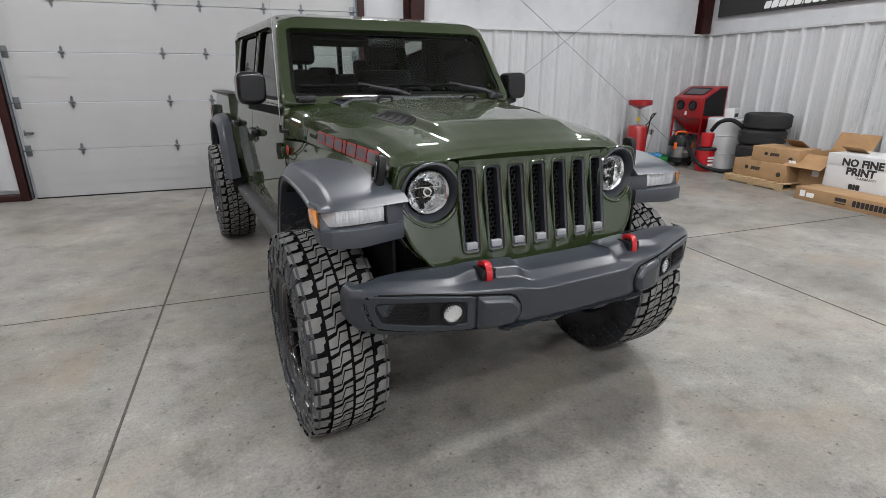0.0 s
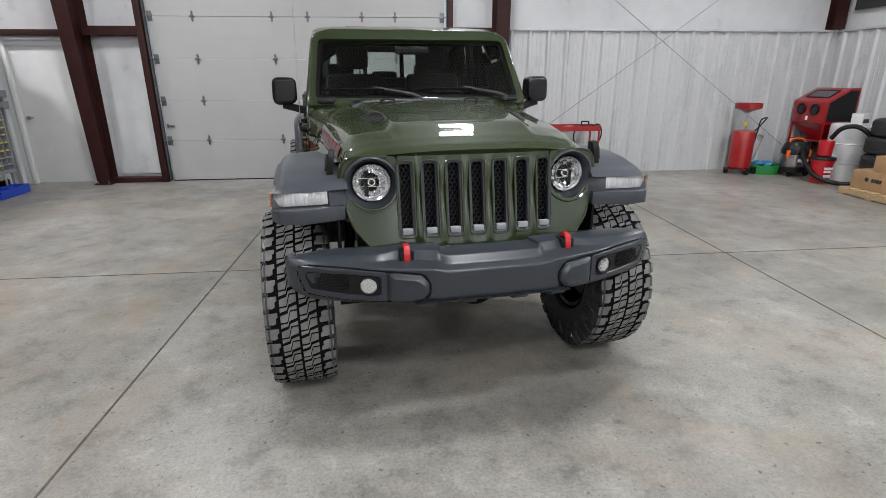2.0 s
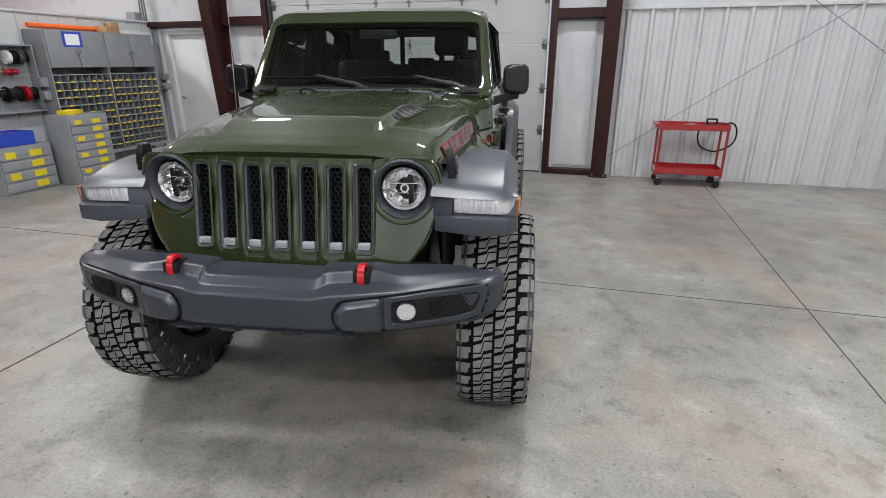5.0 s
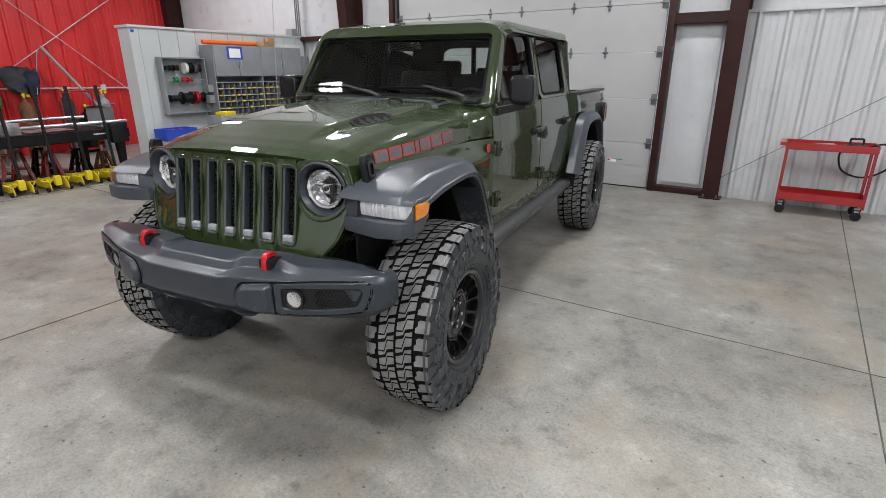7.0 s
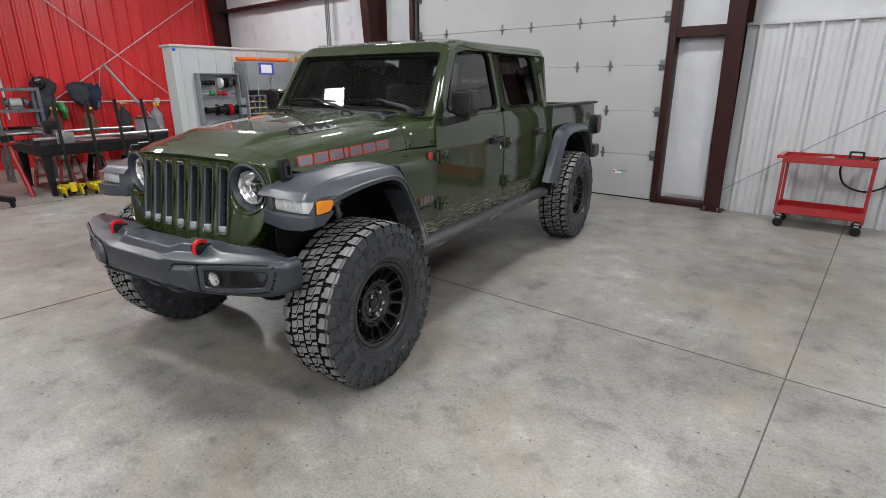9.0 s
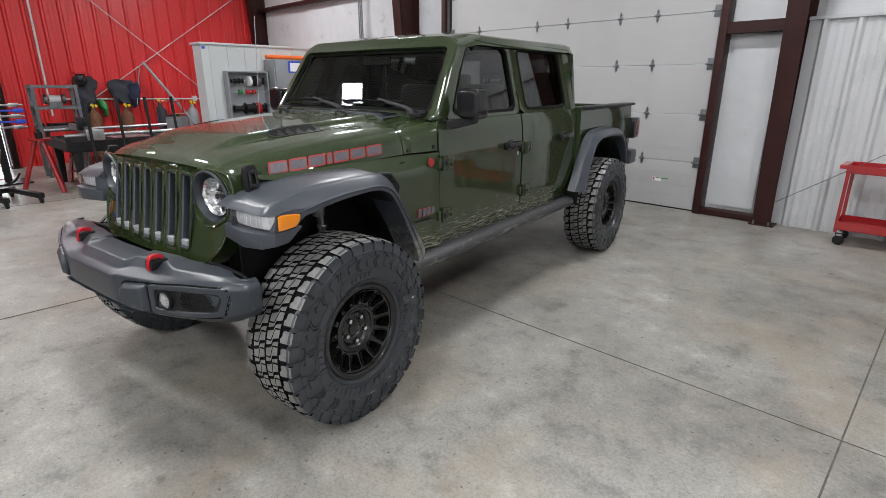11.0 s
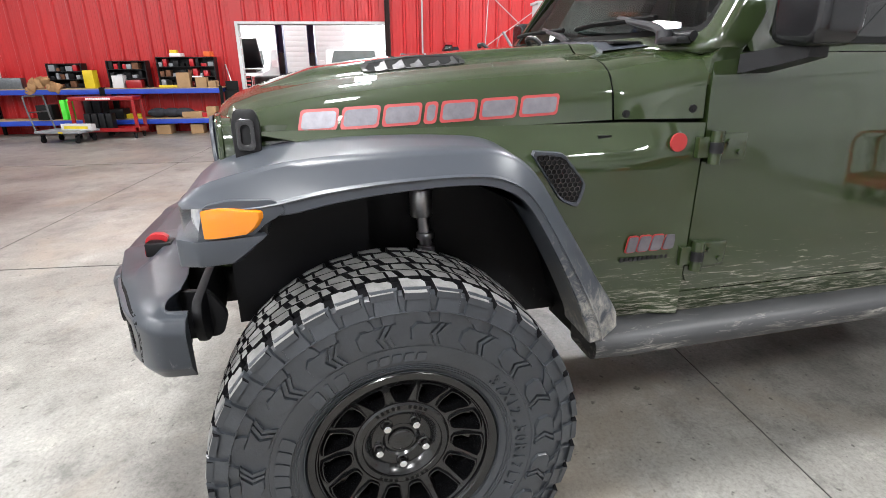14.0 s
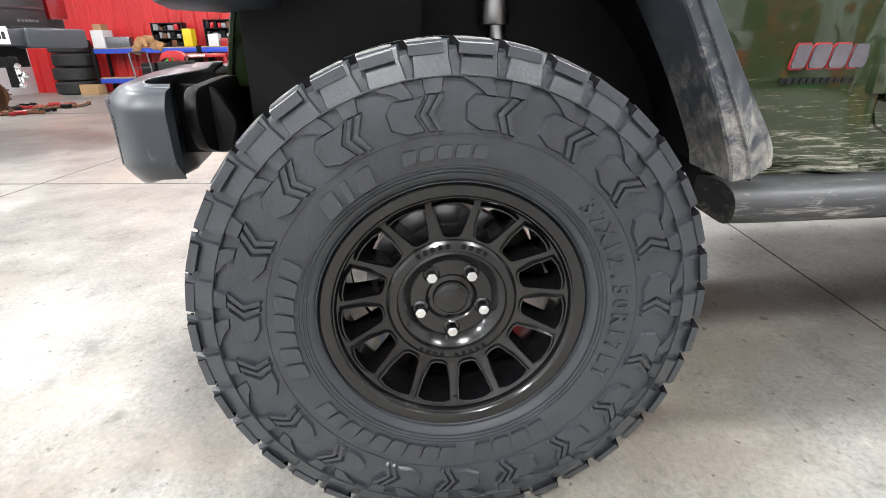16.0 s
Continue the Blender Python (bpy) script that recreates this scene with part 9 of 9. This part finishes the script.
def pickup_front(m, mat, label):
    """A full-size pickup, seen from its front."""
    t = thing("parked_pickup", label, "pickup truck", m)
    part("body", prism(soften([(0, 0.62), (0, 1.16), (0.10, 1.22), (1.15, 1.30), (1.75, 1.92), (3.3, 1.95), (3.45, 1.35), (5.4, 1.35), (5.4, 0.62)], 0.06), "x", -0.95, 0.95, 0.05, 3), mat, t)
    part("grille", span(-0.62, 0.62, -0.03, 0.02, 0.80, 1.14, 0.02), "black", t)
    for z in (0.86, 0.97, 1.08):
        part("grille_bar", span(-0.60, 0.60, -0.05, -0.02, z, z + 0.04, 0.008), "chrome", t)
    part("grille_emblem", cyl(0.08, 0.02, (0, -0.05, 0.99), "y", 24), "navy", t)
    for s in (-1, 1):
        part("headlamp", span(min(s * 0.63, s * 0.93), max(s * 0.63, s * 0.93), -0.02, 0.2, 0.86, 1.12, 0.03), "lens", t)
        part("side_mirror", span(min(s * 0.98, s * 1.18), max(s * 0.98, s * 1.18), 1.35, 1.5, 1.35, 1.58, 0.03), mat, t)
        for y in (0.9, 4.4):
            part("wheel", join(cyl(0.40, 0.26, (s * 0.82, y, 0.40), "x", 32, bev=0.03)), "rubber_old", t)
    part("bumper", span(-0.96, 0.96, -0.12, 0.06, 0.52, 0.78, 0.04, 3), "chrome", t)
    part("windscreen", loft([[(-0.80, 1.20, 1.34), (0.80, 1.20, 1.34)], [(-0.68, 1.66, 1.88), (0.68, 1.66, 1.88)]], False, False), "far_glass", t)
    part("wiper", tube([(-0.6, 1.17, 1.40), (0.0, 1.20, 1.46), (0.6, 1.17, 1.40)], 0.02, 6), "black", t)
    return t


pickup_front(pose(-14.0, 1.95, 0, 0, 0, 90), "truck_white", "white pickup parked nose-in in the bright bay")
raised = pickup_front(pose(-13.3, -1.62, 0.0, 0, 0, 90), "truck_white", "white pickup with its hood raised in the bay")
part("raised_hood", moved(span(-0.78, 0.78, -1.05, 0.0, -0.02, 0.02, 0.01), pose(0, 1.12, 1.36, -52, 0, 0)), "truck_dark", raised, "dark underside of the raised hood")
part("engine_bay", span(-0.74, 0.74, 0.16, 1.08, 1.20, 1.315, 0.01), "black", raised)

# ---- shelves along the red wall ----
sv = thing("workbench_shelf", "long workbench shelf with blue steel beams", "shelving", pose(-9.05, 0, 0))
for y0, y1 in ((-3.05, -0.66), (-5.5, -3.1)):
    for z in (0.28, 0.91):
        part("beam", span(0.22, 0.26, y0, y1, z - 0.05, z + 0.05, 0.004), "blue", sv)
        part("beam", span(-0.26, -0.22, y0, y1, z - 0.05, z + 0.05, 0.004), "blue", sv)
        part("deck", span(-0.25, 0.25, y0, y1, z + 0.051, z + 0.07), "wood", sv)
    for y in (y0, y1):
        for x in (-0.24, 0.24):
            part("upright", span(x - 0.025, x + 0.025, y - 0.03, y + 0.03, 0, 1.0), "frame_black", sv)
random.seed(17)


def organiser(y0, y1, h, label):
    c = thing("parts_organiser", label, "organiser", pose(-9.14, y0, 0.982))
    w = y1 - y0
    part("back_panel", span(-0.12, -0.1, 0, w, 0, h), "black", c)
    for y in (0, w - 0.02):
        part("side_panel", span(-0.1, 0.12, y, y + 0.02, 0, h), "black", c)
    for z in (0, h * 0.33, h * 0.66, h - 0.02):
        part("shelf", span(-0.1, 0.12, 0.02, w - 0.02, z, z + 0.015), "black", c)
    for z in (0.015, h * 0.33 + 0.015, h * 0.66 + 0.015):
        y = 0.04
        while y < w - 0.14:
            ww = random.uniform(0.05, 0.13)
            part("bin", span(-0.08, 0.10, y, y + ww, z, z + random.uniform(0.06, h * 0.26), 0.006), random.choice(["black", "black", "grey_paint", "rust", "red_plastic", "frame_black"]), c)
            y += ww + random.uniform(0.01, 0.05)


organiser(-1.98, -0.78, 0.62, "black shelf organiser full of small parts")
organiser(-3.0, -2.2, 0.55, "black shelf organiser with dark tool cases")
organiser(-4.2, -3.5, 0.5, "black shelf organiser with dark tool cases")
for x, y, z, w, d, h, mt, lb in ((-8.92, -1.42, 0.982, 0.22, 0.26, 0.30, "card", "brown carton on the blue shelf"), (-8.9, -1.05, 0.982, 0.2, 0.22, 0.2, "card", "brown carton on the blue shelf"), (-8.9, -0.82, 0.982, 0.2, 0.16, 0.13, "card", "small brown carton on the blue shelf"),
                                 (-8.88, -1.12, 1.184, 0.14, 0.2, 0.03, "print_white", "white leaflet on a carton"), (-8.9, -2.42, 0.982, 0.22, 0.3, 0.16, "red_tool", "red tool case on the blue shelf"), (-8.95, -2.75, 0.982, 0.2, 0.22, 0.25, "white", "white box on the blue shelf"),
                                 (-8.9, -1.75, 0.982, 0.12, 0.36, 0.05, "yellow", "yellow level case on the shelf"), (-8.92, -3.3, 0.982, 0.2, 0.2, 0.36, "yellow", "yellow carton on the shelf"), (-8.92, -4.9, 0.982, 0.2, 0.5, 0.22, "galv", "grey ribbed tool tray on the shelf"),
                                 (-8.95, -5.3, 0.982, 0.3, 0.3, 0.36, "white", "white carton at the shelf end"), (-8.95, -5.3, 1.344, 0.22, 0.2, 0.12, "card", "brown carton on a white one"), (-8.95, -1.35, 0.352, 0.3, 0.4, 0.12, "card", "open brown tray on the lower shelf"),
                                 (-8.9, -0.92, 0.352, 0.2, 0.2, 0.22, "card", "brown carton on the lower shelf"), (-8.9, -1.12, 0.352, 0.12, 0.2, 0.10, "red_plastic", "pink-red box on the lower shelf"), (-8.92, -2.55, 0.352, 0.2, 0.3, 0.09, "yellow", "yellow pad on the lower shelf"),
                                 (-9.0, -1.3, 0.0, 0.3, 0.26, 0.2, "card", "brown carton under the shelf"), (-9.0, -2.0, 0.0, 0.3, 0.3, 0.2, "card", "brown carton under the shelf"), (-8.7, -5.62, 0.0, 0.3, 0.42, 0.22, "card", "brown carton on the floor by tyres"),
                                 (-8.92, -3.9, 0.352, 0.3, 0.10, 0.40, "lime", "bright green panel on the lower shelf"), (-8.92, -3.78, 0.352, 0.3, 0.10, 0.42, "lime", "bright green panel on the lower shelf"), (-8.92, -3.62, 0.352, 0.3, 0.14, 0.42, "red_tool", "red case on the lower shelf"),
                                 (-8.92, -3.42, 0.352, 0.3, 0.14, 0.40, "black", "black case on the lower shelf"), (-8.92, -3.24, 0.352, 0.3, 0.14, 0.42, "black", "black case on the lower shelf"), (-8.92, -4.3, 0.352, 0.3, 0.3, 0.3, "black", "black case on the lower shelf"),
                                 (-8.9, -2.85, 0.352, 0.3, 0.28, 0.2, "black", "black case on the lower shelf"), (-8.95, -0.85, 1.604, 0.2, 0.14, 0.10, "orange", "orange case on the organiser"), (-8.95, -1.5, 1.604, 0.2, 0.24, 0.07, "print_white", "white case on the organiser"),
                                 (-8.95, -1.55, 1.676, 0.12, 0.14, 0.06, "yellow", "yellow case on the organiser")):
    carton("box", lb, w, d, h, pose(x, y, z, 0, 0, random.uniform(-7, 7)), mt, False)
for y in (-2.1, -1.8, -1.55):
    solid("plastic_bag", moved(ball(0.2, (0, 0, 0), (0.8, 1.1, 0.5), 16), pose(-9.0, y, 0.45)), "cloth_dark", "black plastic bag on the lower shelf", "bag")
gl = bmesh.new()
for k in range(9):
    gl = join(gl, moved(ball(0.09, (0, 0, 0), (0.6, 1.0, 1.2), 12), pose(-8.82 + 0.02 * (k % 2), -4.5 + 0.07 * k, 1.13 - 0.05 * abs(k - 4) + 0.03 * (k % 3), 20 * k, 0, 0)))
for v in gl.verts:
    v.co += Vector((noise.noise(v.co * 14), noise.noise(v.co * 14 + Vector((5, 0, 0))), noise.noise(v.co * 14 + Vector((0, 5, 0))))) * 0.05
solid("leather_gloves", gl, "cloth_tan", "pile of tan leather gloves hanging over the shelf", "gloves", kind="stuff", angle=70)
# platform cart
pc = thing("platform_cart", "grey platform cart with a tube handle", "cart", pose(-7.85, -3.42, 0, 0, 0, -12))
part("deck", span(-0.30, 0.30, -0.46, 0.46, 0.19, 0.235, 0.01), "grey_paint", pc)
part("handle", tube(smooth_path([(-0.24, -0.46, 0.22), (-0.24, -0.52, 0.5), (-0.24, -0.56, 0.82), (-0.18, -0.57, 0.88), (0.18, -0.57, 0.88), (0.24, -0.56, 0.82), (0.24, -0.52, 0.5), (0.24, -0.46, 0.22)], 5), 0.016, 8), "galv", pc)
part("handle_bar", tube([(-0.24, -0.53, 0.58), (0.24, -0.53, 0.58)], 0.012, 8), "galv", pc)
part("maker_label", span(0.30, 0.303, 0.05, 0.14, 0.195, 0.23), "yellow", pc)
for x in (-0.22, 0.22):
    for y in (-0.36, 0.36):
        caster(pc, x, y, 0, 0.062, "black")
lb2 = thing("light_bar_box", "long white carton with a yellow stripe on the cart", "box", pose(-7.75, -3.15, 0.236, 0, 0, -12))
part("carton", span(-0.06, 0.06, -0.32, 0.32, 0, 0.12, 0.004), "white", lb2)
part("stripe", span(0.06, 0.063, -0.26, 0.24, 0.03, 0.08), "yellow", lb2)
# red display cart
rd = thing("display_cart", "red steel tool cart in front of the shelf", "cart", pose(-8.40, -2.85, 0))
part("top", span(-0.22, 0.22, -0.62, 0.62, 0.76, 0.84, 0.02), "red_tool", rd)
part("bottom_shelf", tray(-0.22, 0.22, -0.62, 0.62, 0.14, 0.22), "red_tool", rd)
for x in (-0.2, 0.2):
    for y in (-0.6, 0.6):
        part("post", span(x - 0.02, x + 0.02, y - 0.03, y + 0.03, 0.14, 0.76), "red_tool", rd)
        caster(rd, x, y * 0.9, 0, 0.04)
part("side_print", moved(bars([0.03] * 5 + [0.01] + [0.03] * 7, 0.04, 0.008, 0.003, 0.1), pose(0.2215, -0.05, 0.80, 90, 0, 90)), "print_white", rd, "plain white bars of lettering")
for k in range(4):
    solid("tool_case", span(-8.5, -8.3, -3.3 + 0.14 * k, -3.19 + 0.14 * k, 0.145, 0.5, 0.012), "black", "slim black case standing in the cart", "case", group="cases in the red cart")
# orange reel by the opening
og = thing("cord_reel", "orange cord reel standing by the opening", "cord reel", pose(-9.0, -0.45, 0))
part("drum", cyl(0.2, 0.26, (0, 0, 0.36), "y", 28, bev=0.02), "orange", og)
part("stand", join(tube([(-0.15, -0.16, 0.02), (0, -0.16, 0.36), (0.15, -0.16, 0.02)], 0.014, 8), tube([(-0.15, 0.16, 0.02), (0, 0.16, 0.36), (0.15, 0.16, 0.02)], 0.014, 8)), "black", og)
solid("broom_handle", tube([(-9.0, -0.35, 0.5), (-9.28, -0.62, 1.45)], 0.014, 8), "steel", "pole leaning on the red wall", "pole")
for x0, y0, y1, h in ((-8.95, -0.62, -0.30, 0.9), (-9.05, -0.60, -0.34, 1.1)):
    solid("leaning_sheet", span(x0, x0 + 0.05, y0, y1, 0, h, 0.004), "frame_black", "dark sheet standing on edge at the shelf end", "sheet")

# ---- dark pickup behind the camera's way, seen from its tail ----
dt = thing("dark_pickup", "dark lifted pickup with a tow hitch and muddy axle", "pickup truck", pose(-1.62, -1.55, 0, 0, 0, -11.5))
part("bed_body", span(-0.98, 0.98, -2.2, -0.06, 1.12, 1.72, 0.04, 3), "truck_dark", dt)
part("tailgate", span(-0.74, 0.74, -0.06, 0.0, 1.14, 1.70, 0.02, 3), "truck_dark", dt)
part("gate_crease", span(-0.70, 0.70, 0.0, 0.012, 1.30, 1.33, 0.004), "truck_dark", dt)
part("gate_badge", moved(bars([0.03] * 6, 0.024, 0.008, 0.004, 0), pose(-0.52, 0.004, 1.20, 90, 0, 180)), "decal_grey", dt, "plain silver bars")
part("cab", prism(soften([(-2.25, 1.1), (-2.3, 1.75), (-2.45, 2.2), (-3.6, 2.2), (-4.2, 1.75), (-5.2, 1.65), (-5.3, 1.0), (-2.25, 0.95)], 0.06), "x", -0.92, 0.92, 0.05, 3), "truck_dark", dt)
for s in (-1, 1):
    part("tail_lamp", span(min(s * 0.76, s * 0.97), max(s * 0.76, s * 0.97), -0.1, 0.01, 1.22, 1.64, 0.02), "tail", dt)
    for y in (-1.1, -4.4):
        if s > 0 or y < -2:
            part("wheel", cyl(0.45, 0.32, (s * 0.86, y, 0.45), "x", 36, bev=0.04), "rubber_old", dt)
        else:
            part("bare_hub", join(cyl(0.17, 0.03, (s * 0.80, y, 0.47), "x", 32, bev=0.004), cyl(0.10, 0.10, (s * 0.84, y, 0.47), "x", 24, bev=0.008), *[cyl(0.009, 0.05, (s * 0.91, y + 0.07 * math.cos(a), 0.47 + 0.07 * math.sin(a)), "x", 8) for a in [k * math.pi / 4 for k in range(8)]]), "rust", dt, "bare rusty brake hub")
bp2 = part("rear_bumper", join(span(-0.96, -0.30, 0.02, 0.20, 0.95, 1.13, 0.03, 3), span(0.30, 0.96, 0.02, 0.20, 0.95, 1.13, 0.03, 3), span(-0.32, 0.32, 0.0, 0.16, 0.97, 1.12, 0.02)), "flare", dt, "dark grey step bumper")
pl2 = part("number_plate", span(-0.155, 0.155, 0.165, 0.172, 0.985, 1.135, 0.003), "print_white", bp2, "pale plate with plain bars")
part("plate_bars", moved(bars([0.03] * 6, 0.065, 0.012, 0.003, 0), pose(0, 0.174, 1.06, 90, 0, 180)), "print_black", pl2)
part("hitch", join(span(-0.04, 0.04, -0.2, 0.34, 0.80, 0.88, 0.006), span(-0.03, 0.03, 0.26, 0.34, 0.62, 0.86, 0.006)), "frame_black", dt)
part("tow_ball", join(ball(0.03, (0, 0.36, 0.80)), ball(0.03, (0, 0.42, 0.72)), ball(0.03, (0, 0.36, 0.64)), tube([(0, 0.34, 0.80), (0, 0.36, 0.64)], 0.016, 8), tube([(0, 0.3, 0.72), (0, 0.42, 0.72)], 0.016, 8)), "chrome", dt)
part("rear_axle", join(tube([(-0.8, -1.1, 0.47), (0.8, -1.1, 0.47)], 0.06, 12), ball(0.19, (0.05, -1.05, 0.47), (1, 0.9, 1), 20)), "rust", dt, "muddy brown axle casing")
part("chassis", span(-0.5, 0.5, -5.0, -0.1, 0.78, 0.98), "frame_black", dt)
random.seed(5)
for k in range(40):
    x, y, a = random.uniform(-6.1, -4.8), random.uniform(-5.0, -4.0), random.uniform(0, 360)
    kind = k % 4
    if kind == 0:
        solid("socket_wrench", moved(join(tube([(-0.14, 0, 0.015), (0.12, 0, 0.015)], 0.009, 8), cyl(0.022, 0.03, (0.13, 0, 0.018), seg=12)), pose(x, y, 0, 0, 0, a)), "chrome", "chrome wrench lying on the floor", "wrench", group="tools on the floor")
    elif kind == 1:
        solid("suspension_link", moved(join(tube([(-0.25, 0, 0.03), (0.25, 0, 0.03)], 0.02, 8), cyl(0.035, 0.05, (-0.26, 0, 0.036), "y", 14), cyl(0.035, 0.05, (0.26, 0, 0.036), "y", 14)), pose(x, y, 0, 0, 0, a)), "rust", "rusty suspension link on the floor", "link", group="tools on the floor")
    elif kind == 2:
        solid("impact_tool", moved(join(cyl(0.035, 0.16, (0, 0, 0.04), "x", 16, bev=0.006), span(-0.06, -0.02, -0.13, 0.0, 0.02, 0.06, 0.01), span(-0.08, 0.0, -0.19, -0.12, 0.01, 0.07, 0.01)), pose(x, y, 0, 0, 0, a)), "red_tool" if k % 8 == 2 else "frame_black", "red power tool lying on the floor" if k % 8 == 2 else "black power tool lying on the floor", "power tool", group="tools on the floor")
    else:
        solid("bolt_tray", moved(join(tray(-0.1, 0.1, -0.07, 0.07, 0, 0.03), box(0.05, 0.03, 0.03, (0, 0, 0.025), 0.006)), pose(x, y, 0, 0, 0, a)), "galv", "small steel tray of bolts on the floor", "tray", group="tools on the floor")
